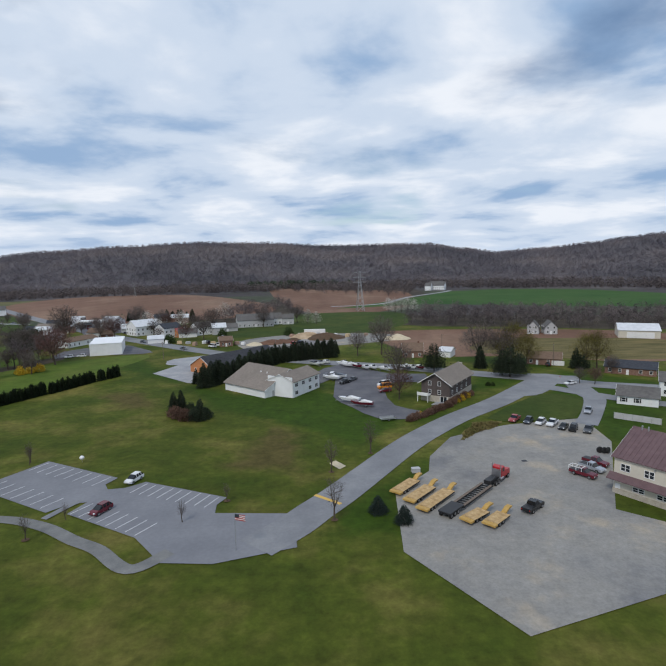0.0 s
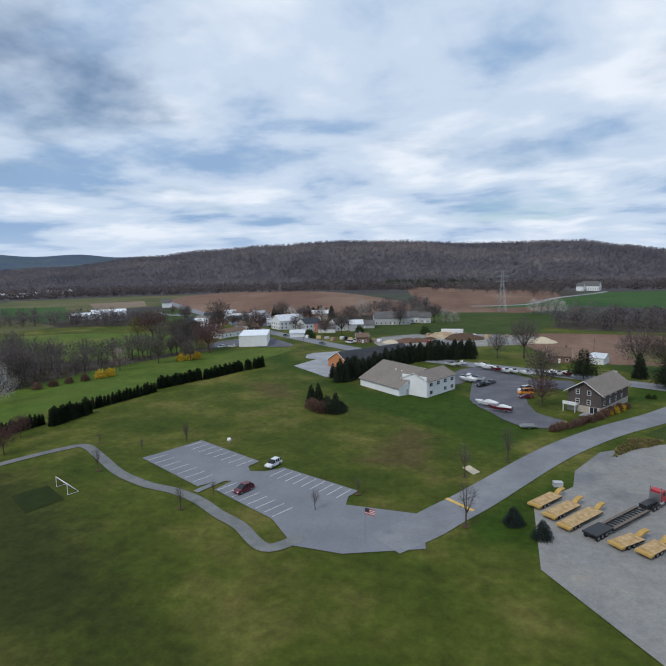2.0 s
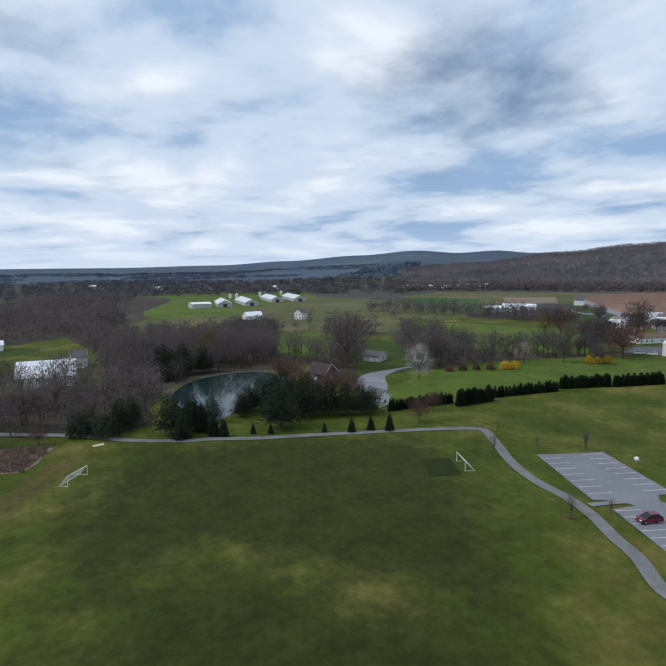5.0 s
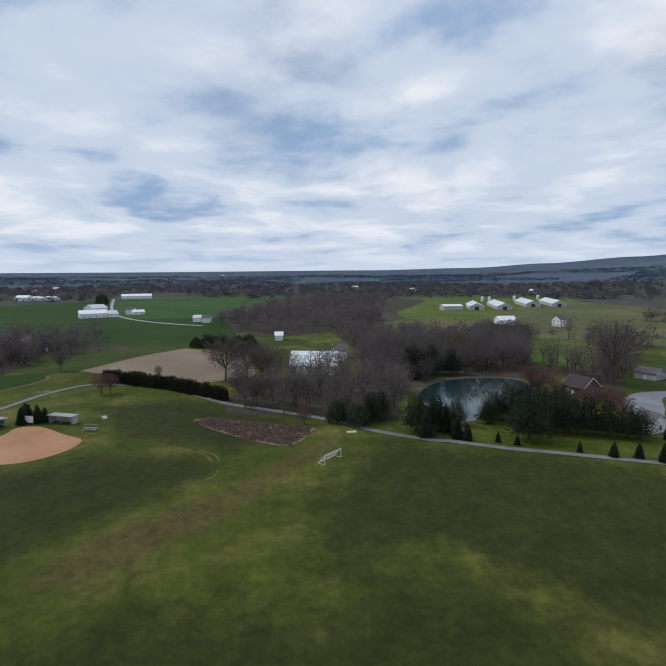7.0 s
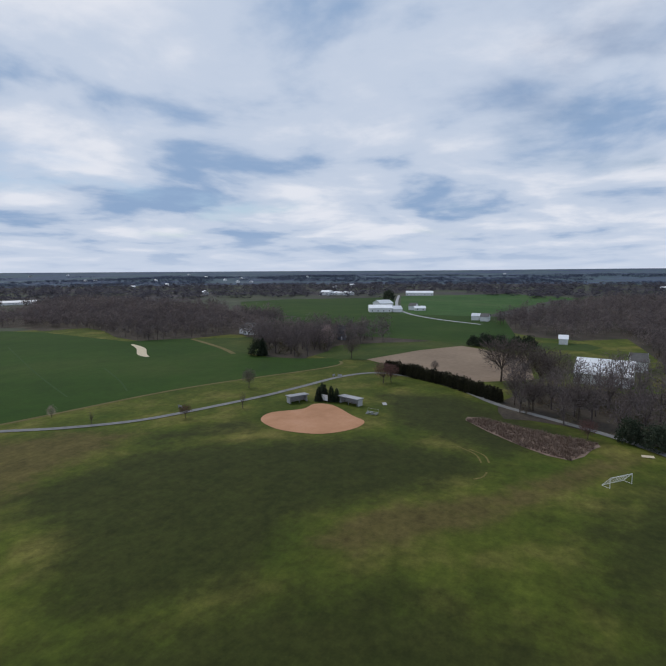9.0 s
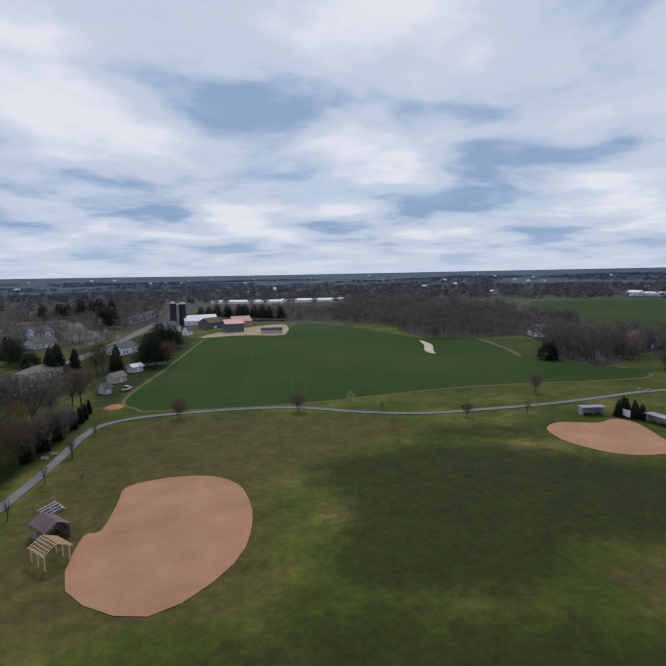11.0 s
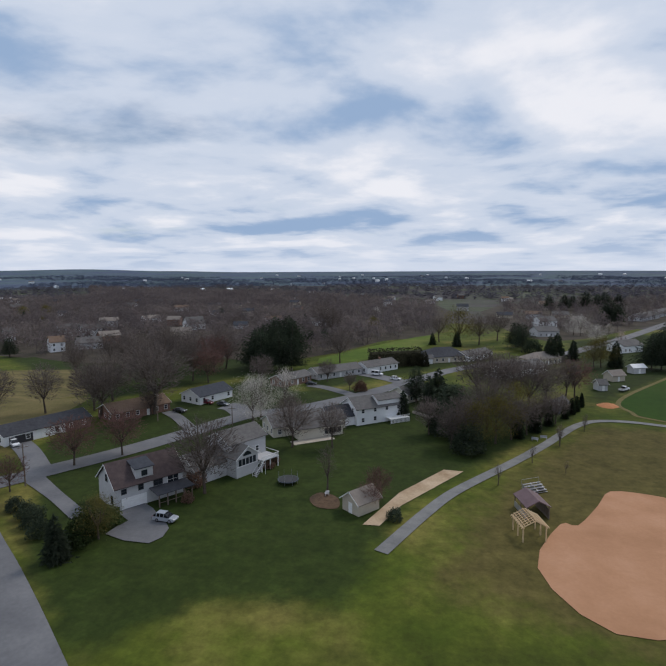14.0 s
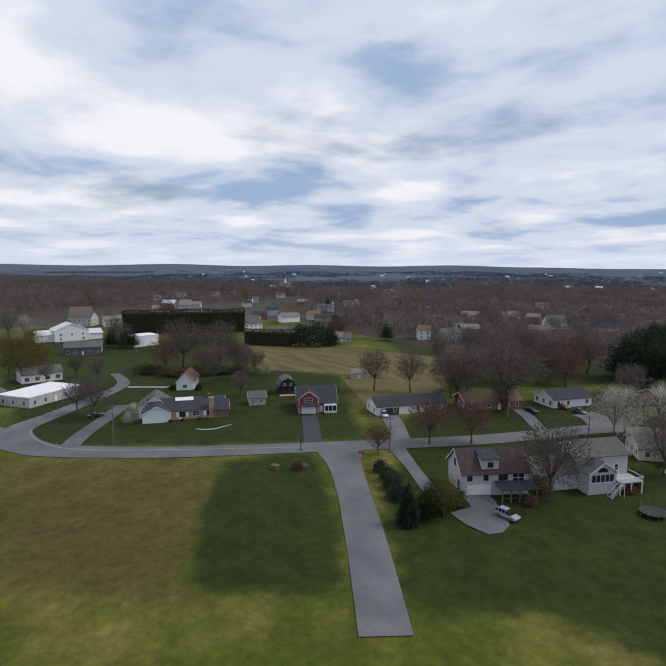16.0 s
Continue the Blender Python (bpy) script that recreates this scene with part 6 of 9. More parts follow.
def heap(at, r, h, mat, label):
    g = Geo()
    n, k = 14, 5
    vs = [(0, 0, h)]
    for j in range(1, k + 1):
        for i in range(n):
            a = 2 * math.pi * i / n
            q = r * j / k * (1 + 0.25 * noise.noise((math.cos(a) * 1.5 + at[0], math.sin(a) * 1.5, j * 0.3)))
            vs.append((q * math.cos(a), q * math.sin(a), max(-0.1, h * (1 - (j / k) ** 1.3) + (0.2 * h * noise.noise((a, j, at[1])) if j < k else -0.1))))
    fs = [(0, 1 + i, 1 + (i + 1) % n) for i in range(n)]
    for j in range(k - 1):
        for i in range(n):
            a, b = 1 + j * n + i, 1 + j * n + (i + 1) % n
            fs.append((a, a + n, b + n, b))
    ob = new("soil_heap", g.add(vs, fs).mesh("soil_heap", mat))
    ob.matrix_basis = pose(at[0], at[1], 0.1)
    tagged(ob, label, "heap", "heaps of soil")


heap((-16.5, 343.3), 12, 3.2, DIRT, "tall heap of tan soil")
heap((-5.3, 337.5), 14, 3.2, MULCH, "tall heap of dark mulch")
heap((-37.3, 317.4), 9, 2.2, PLOUGHED, "low heap of reddish stone")
heap((-31.1, 320.1), 8, 2.0, PLOUGHED, "low heap of reddish stone")
heap((40.1, 326.9), 9, 3.0, SAND, "pale heap of sand")
heap((-46.9, 311.7), 6, 1.6, SAND, "pale heap of gravel")
heap((-25.1, 326.6), 6, 1.8, MULCH, "low heap of dark mulch")
for at, c in (((-23.8, 308.6), "red"), ((-19.9, 311.5), "black"), ((-70.7, 304.9), "white"), ((-68.0, 309.4), "white")):
    car(at, rng.uniform(0, 180), "van", c, "van or machine in the supply yard", "van", "yard vehicles")

# pylon


def pylon(at, h, label):
    o = thing("transmission_tower", *at, 12, ground_z(*at), label, "pylon", "pylons")
    g = Geo()
    s = h * 0.09
    for i in range(4):
        sx, sy = ((-1, -1), (1, -1), (1, 1), (-1, 1))[i]
        tx, ty = ((-1, -1), (1, -1), (1, 1), (-1, 1))[(i + 1) % 4]
        g.rod((sx * s, sy * s, 0), (sx * s * 0.3, sy * s * 0.3, h * 0.7), h * 0.007, h * 0.005, 4)
        g.rod((sx * s * 0.3, sy * s * 0.3, h * 0.7), (sx * s * 0.15, sy * s * 0.15, h), h * 0.005, h * 0.004, 4)
        for j in range(5):
            f0, f1 = 1 - 0.7 * j / 5, 1 - 0.7 * (j + 1) / 5
            g.rod((sx * s * f0, sy * s * f0, h * 0.7 * j / 5), (tx * s * f1, ty * s * f1, h * 0.7 * (j + 1) / 5), h * 0.004, h * 0.004, 3)
    part("mast", g, STEEL, o)
    for k in (0.72, 0.84, 0.96):
        a = Geo()
        for t in (-1, 1):
            a.rod((0, -0.2 * s, h * k), (t * h * 0.17, 0, h * k + 0.2), h * 0.005, h * 0.003, 4)
            a.rod((0, 0, h * (k + 0.035)), (t * h * 0.17, 0, h * k + 0.2), h * 0.004, h * 0.003, 4)
        part("crossarm", a, STEEL, o)


pylon((28.0, 533.3), 40, "lattice steel transmission tower")
pylon((-341.4, 913.8), 20, "lattice steel tower behind a ploughed field")

# vehicles of the truck yard
park_car((55.0, 152.6), (49.9, 145.8), "pickup", "pink", "faded red pickup truck in a row")
park_car((57.9, 150.2), (53.4, 143.9), "suv", "blue", "blue-grey parked car in a row")
park_car((60.9, 148.3), (56.3, 142.9), "suv", "white", "white and dark parked jeep in a row")
park_car((64.5, 148.1), (58.4, 140.5), "pickup", "white", "white pickup truck in a row")
park_car((65.2, 143.6), (61.1, 138.5), "sedan", "black", "black parked car in a row")
park_car((67.2, 142.2), (62.7, 135.8), "jeep", "black", "black open jeep in a row")
park_car((71.2, 142.0), (66.0, 134.2), "pickup", "grey", "dark grey pickup truck in a row")
park_car((80.2, 160.7), (74.5, 151.7), "pickup", "silver", "silver pickup truck on the side drive")
park_car((51.4, 110.8), (55.0, 106.0), "pickup", "maroon", "maroon pickup truck with white rack")
park_car((55.1, 114.0), (58.0, 109.0), "pickup", "silver", "silver pickup truck by the shop")
park_car((57.2, 117.0), (60.6, 112.2), "pickup", "maroon", "maroon pickup truck by the shop")
park_car((34.7, 91.6), (38.6, 95.2), "pickup", "black", "black pickup truck with red hood")
park_car((-43.5, 112.2), (-44.7, 108.4), "suv", "white", "white compact car in a parking stall")
park_car((-44.2, 97.7), (-45.9, 93.8), "suv", "maroon", "maroon crossover in a parking stall")
rack = thing("ladder_rack", *(52.3, 109.1), 0, 1.45, "white ladder rack on a pickup", "rack")
rack.matrix_basis = pose(*(52.3, 109.1), 1.25, 0, 0, math.degrees(math.atan2((55.0, 106.0)[1] - (51.4, 110.8)[1], (55.0, 106.0)[0] - (51.4, 110.8)[0])))
rg = Geo()
for y in (-0.8, 0.8):
    rg.box(-1.7, y - 0.05, 0.8, 1.3, y + 0.05, 0.9)
    for x in (-1.6, 0, 1.2):
        rg.box(x - 0.04, y - 0.04, 0.0, x + 0.04, y + 0.04, 0.8)
for x in (-1.6, -0.2, 1.2):
    rg.box(x - 0.05, -0.75, 0.82, x + 0.05, 0.75, 0.9)
part("frame", rg, TRIM, rack)
for i, at in enumerate(((63.6, 122.0), (64.5, 121.6), (65.4, 121.6))):
    ty = new("old_tyre", Geo().rod((0, -0.22, 0.75), (0, 0.22, 0.75), 0.75, n=16).rod((0, -0.23, 0.75), (0, 0.23, 0.75), 0.35, n=12).mesh("old_tyre", TYRE))
    ty.matrix_basis = pose(*at, 0.12, 0, 0, 20 * i)
    tagged(ty, "large black tractor tyre on the gravel", "tyre", "old tyres")


def deck_trailer(tail, nose, deck=WOOD_DECK, label="flat lowboy trailer with timber deck", neck=True):
    L = span(tail, nose)
    o = thing("lowboy_trailer", *tail, math.degrees(math.atan2(nose[1] - tail[1], nose[0] - tail[0])), 0.13, label, "trailer", "lowboy trailers")
    part("frame", Geo().box(0.2, -1.25, 0.55, L - 1.5, 1.25, 0.8), BLACK_STEEL, o, "dark steel frame")
    for i in range(9):
        y = -1.3 + i * 0.29
        part("plank", Geo().box(0.9, y, 0.81, L - 1.6, y + 0.27, 0.9), deck, o)
    part("ramp", Geo().prism([(-1.3, 0.5), (1.3, 0.5), (1.3, 0.85), (-1.3, 0.85)], -0.1, 0.85, "x"), YELLOW_STEEL, o, "yellow tail ramp")
    if neck:
        part("gooseneck", Geo().prism([(L - 1.7, 0.6), (L - 0.2, 1.25), (L + 0.8, 1.25), (L + 0.8, 1.55), (L - 0.4, 1.55), (L - 1.7, 0.95)], -0.45, 0.45, "y"), YELLOW_STEEL, o, "yellow gooseneck")
    for x in (1.8, 3.0):
        for y in (-1.1, 1.1):
            add_wheel(o, x, y, 0.42, 0.3)
    return o


deck_trailer((11.8, 100.5), (17.6, 107.6))
deck_trailer((13.9, 96.6), (20.3, 104.2))
deck_trailer((15.8, 93.0), (23.7, 102.2))
deck_trailer((22.8, 88.4), (28.3, 93.0))
deck_trailer((26.4, 86.7), (31.4, 91.7))


def big_rig():
    tail, nose = (19.5, 90.6), (37.0, 110.1)
    L = span(tail, nose)
    o = thing("semi_truck", *tail, math.degrees(math.atan2(nose[1] - tail[1], nose[0] - tail[0])), 0.13, "red semi truck with long black lowboy trailer", "truck")
    t = part("trailer_frame", Geo().box(0, -1.3, 0.9, 5.0, 1.3, 1.2).box(5.0, -1.3, 0.5, L - 9, -0.75, 0.8).box(5.0, 0.75, 0.5, L - 9, 1.3, 0.8).box(L - 9, -0.7, 0.7, L - 5.5, 0.7, 1.5), BLACK_STEEL, o, "black lowboy frame")
    for i in range(int((L - 14) / 1.0)):
        part("cross_member", Geo().box(5.3 + i, -0.74, 0.55, 5.5 + i, 0.74, 0.75), BLACK_STEEL, o)
    for s in (-1.02, 1.02):
        part("deck_board", Geo().box(5.1, s - 0.26, 0.81, L - 9.1, s + 0.26, 0.87), WOOD_POLE, o, "weathered deck boards")
    part("chassis", Geo().box(L - 7.5, -0.5, 0.7, L - 0.6, 0.5, 1.0), BLACK_STEEL, o)
    cab = part("cab", Geo().prism([(L - 4.4, 0.8), (L - 4.4, 3.0), (L - 3.2, 3.15), (L - 2.6, 2.1), (L - 0.5, 1.95), (L - 0.3, 0.8)], -1.1, 1.1, "y"), CAR["red"], o, "red cab with long hood")
    part("windscreen", Geo().prism([(L - 3.12, 3.0), (L - 3.08, 3.0), (L - 2.56, 2.15), (L - 2.62, 2.15)], -0.95, 0.95, "y"), CAR_GLASS, cab)
    for s in (-1, 1):
        part("side_window", Geo().box(L - 4.0, s * 1.105 - 0.01, 2.1, L - 3.2, s * 1.105 + 0.01, 2.8), CAR_GLASS, cab)
        part("exhaust_stack", Geo().rod((L - 4.6, s * 0.95, 0.9), (L - 4.6, s * 0.95, 3.9), 0.1, n=8), RIM, o, "chrome stack")
        part("fuel_tank", Geo().rod((L - 5.0, s * 0.95, 0.75), (L - 3.6, s * 0.95, 0.75), 0.33, n=10), RIM, o, "polished tank")
    part("headache_rack", Geo().box(L - 4.75, -1.0, 1.0, L - 4.6, 1.0, 2.7), RIM, o)
    part("grille", Geo().box(L - 0.3, -0.5, 0.9, L - 0.22, 0.5, 1.85), RIM, o, "chrome grille")
    for x in (0.7, 1.9, 3.1, L - 7.0, L - 5.8, L - 1.3):
        for y in (-1.0, 1.0):
            add_wheel(o, x, y, 0.5, 0.4)


big_rig()


def boat(at, turn, L=6.5, colour="white", label="white motor boat on a trailer"):
    o = thing("boat", *at, turn, 0.13, label, "boat", "stored boats")
    b = L * 0.17
    vs = []
    for x, hw, zk, zs in ((-L / 2, b, 0.7, 1.6), (0, b, 0.6, 1.7), (L * 0.3, b * 0.75, 0.75, 1.85), (L / 2, 0.05, 1.5, 2.0)):
        vs += [(x, -hw, zs), (x, -hw * 0.75, zk + 0.25), (x, 0, zk), (x, hw * 0.75, zk + 0.25), (x, hw, zs)]
    fs = [(0, 1, 2, 3, 4)]
    for i in range(3):
        for j in range(4):
            a = i * 5 + j
            fs.append((a, a + 5, a + 6, a + 1))
        fs.append((i * 5 + 4, i * 5 + 9, i * 5 + 5, i * 5))
    part("hull", Geo().add(vs, fs), CAR[colour], o)
    part("deck_cover", Geo().prism([(-L * 0.45, 1.7), (-L * 0.1, 2.25), (L * 0.12, 1.95), (L * 0.12, 1.72)], -b * 0.75, b * 0.75, "y"), TRIM if rng.random() < 0.7 else CAR["blue"], o, "fabric cover")
    part("windscreen", Geo().prism([(L * 0.1, 1.85), (L * 0.03, 2.35), (L * 0.07, 2.35), (L * 0.15, 1.85)], -b * 0.6, b * 0.6, "y"), CAR_GLASS, o)
    part("trailer", Geo().box(-L / 2 + 0.3, -0.06, 0.45, L / 2 + 1.0, 0.06, 0.57).box(-1.6, -b, 0.42, -1.4, b, 0.54).box(-1.6, -b * 0.8, 0.54, -1.4, -b * 0.7, 1.0).box(-1.6, b * 0.7, 0.54, -1.4, b * 0.8, 1.0).box(L * 0.2, -0.1, 0.57, L * 0.22, 0.1, 0.8), STEEL, o, "steel boat trailer")
    for s in (-1, 1):
        add_wheel(o, -1.5, s * b, 0.32, 0.2)


for at in ((-8.6, 240.5), (-5.9, 242.3), (-3.1, 244.1), (5.2, 241.1), (7.8, 236.7), (10.7, 232.4), (14.3, 229.1), (17.3, 228.8), (22.1, 225.5), (31.3, 225.5), (34.3, 227.1), (37.6, 226.8)):
    boat(at, rng.uniform(-72, -48), rng.uniform(5.5, 7.5), rng.choice(["white", "white", "white", "blue", "maroon"]))
boat((5.0, 173.7), 160, 7.5, "white", "white and red speed boat on a trailer")
boat((9.0, 168.0), 165, 7.5, "maroon", "maroon and white speed boat on a trailer")
BT = random.Random(14)
for bx_, by_ in ((-1.2, 209.3), (1.5, 212.1), (4.3, 239.5), (7.1, 235.4), (31.5, 229.3)):
    boat((bx_, by_), BT.uniform(150, 170), BT.uniform(6, 7.5), "white", "white motor boat parked on a trailer")
park_car((-2.5, 218.9), (-4.2, 209.9), "suv", "grey")
park_car((0.0, 218.7), (-1.8, 208.8), "van", "white")
park_car((2.5, 218.4), (1.7, 208.5), "pickup", "white")
park_car((6.7, 205.7), (1.9, 200.1), "pickup", "black", "black pickup truck on dark asphalt")
park_car((8.9, 209.5), (6.0, 205.8), "sedan", "grey")
park_car((21.6, 199.1), (16.3, 195.3), "van", "white")
park_car((21.3, 193.5), (16.3, 191.8), "van", "orange", "bright orange cargo van on dark asphalt")
park_car((20.7, 188.1), (16.2, 186.6), "sedan", "maroon")
park_car((94.1, 225.8), (95.8, 233.6), "suv", "black")
park_car((90.6, 194.5), (86.6, 192.7), "sedan", "white")
park_car((-139.7, 278.3), (-141.7, 275.9), "suv", "white")
park_car((-133.8, 280.2), (-136.6, 279.2), "suv", "white")
for a, b, c in (((-154.1, 355.0), (-149.8, 350.2), "grey"), ((-123.0, 332.7), (-117.7, 328.3), "blue"), ((-88.2, 300.7), (-83.5, 297.0), "grey"), ((-206.1, 414.0), (-199.5, 407.4), "black"), ((-152.2, 379.5), (-147.3, 376.4), "black")):
    park_car(a, b, "sedan", c, "dark car on the highway", "road traffic")
for i in range(16):
    at = ((-189.7, 400.5)[0] + rng.uniform(-6, 60), (-189.7, 400.5)[1] + rng.uniform(-4, 40))
    car(at, rng.uniform(0, 360), rng.choice(["sedan", "suv", "pickup"]), rng.choice(["white", "silver", "grey", "black", "maroon"]), "car in a dealer lot beside the highway", "car", "dealer cars")
ut = thing("utility_trailer", *(15.7, 152.3), 15, 0.13, "small open utility trailer on asphalt", "trailer")
part("bed", Geo().box(-2.2, -1, 0.5, 2.2, 1, 0.6).box(-2.2, -1, 0.6, 2.2, -0.95, 1.0).box(-2.2, 0.95, 0.6, 2.2, 1, 1.0), STEEL, ut)
for s in (-1.1, 1.1):
    add_wheel(ut, 0, s, 0.33, 0.2)

# stall lines of the car park


def stalls(a, b, n, length, group="stall lines"):
    """Lines square to the edge a-b, towards its left."""
    (ax, ay), (bx, by) = a, b
    L = span(a, b)
    ux, uy = (bx - ax) / L, (by - ay) / L
    for i in range(n + 1):
        x, y = ax + ux * L * i / n, ay + uy * L * i / n
        ob = new("stall_line", LINE)
        ob.matrix_basis = Matrix.LocRotScale((x, y, 0.142), Euler((0, 0, math.atan2(ux, -uy))), (length, 1, 1))
        tagged(ob, "worn white painted parking stall line", "road marking", group, "structure")


LINE = Geo().box(0, -0.07, 0, 1, 0.07, 0.004).mesh("stall_line", WHITE_LINE)
stalls((-50.3, 112.8), (-69.2, 122.3), 7, 5.0)
stalls((-23.6, 101.5), (-40.7, 108.9), 8, 5.0)
stalls((-75.3, 107.4), (-57.9, 98.0), 6, 5.0)
stalls((-50.7, 95.2), (-35.2, 86.6), 7, 5.0)
ribbon("crossing_stripe", [(-4.3, 101.5), (0.9, 97.2)], 0.9, YELLOW_LINE, 0.14, "worn yellow road stripe", "road marking", 2)
ribbon("centre_line", [(176.5, -24.3), (169.2, -18.3), (161.2, -17.6), (150.5, -20.3), (141.8, -26.7), (129.0, -44.1), (117.3, -62.2), (111.4, -71.4)], 0.18, PALE_LINE, 0.135, "faded pale centre line", "road marking")

# ---- park furniture ----
def weed_bed(poly, n, label, mat=SCRUB, z=0.05):
    """Dry stalks in tufts, as one sheet."""
    r = random.Random(17)
    g = Geo()
    xs, ys = [p[0] for p in poly], [p[1] for p in poly]
    while n:
        x, y = r.uniform(min(xs), max(xs)), r.uniform(min(ys), max(ys))
        if not inside(x, y, poly):
            continue
        n -= 1
        h = r.uniform(0.25, 0.9) * (1 + 0.5 * noise.noise((x * 0.3, y * 0.3, 0)))
        for _ in range(5):
            a = r.uniform(0, 6.28)
            d = Vector((math.cos(a), math.sin(a), 0))
            s = Vector((-d.y, d.x, 0)) * r.uniform(0.05, 0.13)
            c = Vector((x, y, z)) + d * r.uniform(0, 0.25)
            g.add([tuple(c - s), tuple(c + s), tuple(c + d * r.uniform(0.1, 0.5) + Vector((0, 0, h)))], [(0, 1, 2)])
    tagged(new("dry_weeds", g.raw("dry_weeds", mat)), label, "weeds", kind="stuff")


weed_bed([(-160.7, -26.9), (-165.2, -22.9), (-157.6, -7.4), (-152.1, 9.2), (-145.9, 7.6), (-135.5, 2.6), (-141.8, -9.1)], 2600, "tufts of dry purple-brown weeds")
weed_bed([(33.2, 132.3), (34.7, 138.5), (40.3, 147.2), (47.3, 148.7), (45.9, 143.9), (39.5, 139.6)], 420, "tufts of straw on a dirt bank", STRAW, 0.12)


def goal(a, b, depth, label="white steel soccer goal on the grass"):
    L = span(a, b)
    o = thing("soccer_goal", *a, math.degrees(math.atan2(b[1] - a[1], b[0] - a[0])), 0.05, label, "soccer goal", "soccer goals")
    for x in (0, L):
        part("post", Geo().rod((x, 0, 0), (x, 0, 2.3), 0.07), TRIM, o)
        part("stay", Geo().rod((x, 0, 2.3), (x, depth, 0.05), 0.04).rod((x, 0, 0.05), (x, depth, 0.05), 0.04), TRIM, o)
    part("crossbar", Geo().rod((0, 0, 2.3), (L, 0, 2.3), 0.07), TRIM, o)
    part("ground_bar", Geo().rod((0, depth, 0.05), (L, depth, 0.05), 0.04), TRIM, o)
    g = Geo()
    for i in range(1, 24):
        x = L * i / 24
        g.rod((x, 0, 2.3), (x, depth, 0.05), 0.008, n=3)
    for i in range(1, 9):
        t = i / 9
        g.rod((0, depth * t, 2.3 * (1 - t)), (L, depth * t, 2.3 * (1 - t)), 0.008, n=3)
    part("net", g, TRIM, o, "thin white net")


goal((-85.5, 89.2), (-80.1, 86.3), 2.2)
goal((-120.7, 10.0), (-125.4, 14.5), 2.0)


def dugout(a, b, label="block dugout with pale flat roof"):
    L = span(a, b)
    o = thing("dugout", *a, math.degrees(math.atan2(b[1] - a[1], b[0] - a[0])), 0, label, "dugout", "dugouts")
    part("back_wall", Geo().box(0, 2.6, 0, L, 2.8, 2.4), SIDING_GREY, o)
    part("bench", Geo().box(0.3, 1.9, 0.4, L - 0.3, 2.3, 0.48).box(0.5, 2.0, 0, 0.6, 2.2, 0.4).box(L - 0.6, 2.0, 0, L - 0.5, 2.2, 0.4), WOOD_POLE, o)
    for x in (0, L - 0.2):
        part("side_wall", Geo().box(x, 0.6, 0, x + 0.2, 2.6, 2.4), SIDING_GREY, o)
    for x in (0.1, L / 2, L - 0.25):
        part("post", Geo().box(x, 0.1, 0, x + 0.15, 0.25, 2.4), STEEL, o)
    part("front_rail", Geo().box(0.25, 0.14, 0.95, L / 2, 0.2, 1.02).box(L / 2 + 0.15, 0.14, 0.95, L - 0.25, 0.2, 1.02), STEEL, o)
    part("roof", Geo().prism([(-0.4, 2.45), (3.1, 2.42), (3.1, 2.58), (-0.4, 2.65)], -0.4, L + 0.4, "x"), CONCRETE, o, "pale grey flat roof")


dugout((-157.6, -86.2), (-163.4, -82.4))
dugout((-165.6, -71.2), (-162.7, -63.4))
sg = thing("scoreboard", *(-165.0, -76.6), 75, 0, "white panel sign behind home plate", "sign")
part("panel", Geo().box(-1.4, -0.05, 0.5, -0.05, 0.05, 2.6).box(0.05, -0.05, 0.5, 1.4, 0.05, 2.6), TRIM, sg)
for x in (-1.4, 0, 1.4):
    part("post", Geo().rod((x, 0.08, 0), (x, 0.08, 2.6), 0.05), STEEL, sg)


def bleacher(at, turn, L=4.5, rows=4, label="small metal bleacher stand on grass"):
    o = thing("bleacher", *at, turn, 0.05, label, "bleacher", "bleachers")
    for i in range(rows):
        part("seat", Geo().box(-L / 2, i * 0.65, 0.4 + i * 0.3, L / 2, i * 0.65 + 0.3, 0.45 + i * 0.3), RIM, o, "pale aluminium plank")
        part("footboard", Geo().box(-L / 2, i * 0.65 - 0.3, 0.1 + i * 0.3, L / 2, i * 0.65 - 0.03, 0.14 + i * 0.3), RIM, o)
    for x in (-L / 2 + 0.3, 0, L / 2 - 0.3):
        part("support", Geo().prism([(0, 0), (rows * 0.65, 0), (rows * 0.65, rows * 0.3 + 0.1), (0.1, 0.4)], x - 0.03, x + 0.03, "x"), STEEL, o)
    part("guard_rail", Geo().rod((-L / 2, rows * 0.65, 0.3 * rows + 1.0), (L / 2, rows * 0.65, 0.3 * rows + 1.0), 0.03).rod((-L / 2, rows * 0.65, 0.2), (-L / 2, rows * 0.65, 0.3 * rows + 1.0), 0.03).rod((L / 2, rows * 0.65, 0.2), (L / 2, rows * 0.65, 0.3 * rows + 1.0), 0.03), STEEL, o)


bleacher((-155.6, -55.8), 80, 4, 2, "low metal bench stand on grass")
bleacher((-12.7, -112.9), 215)
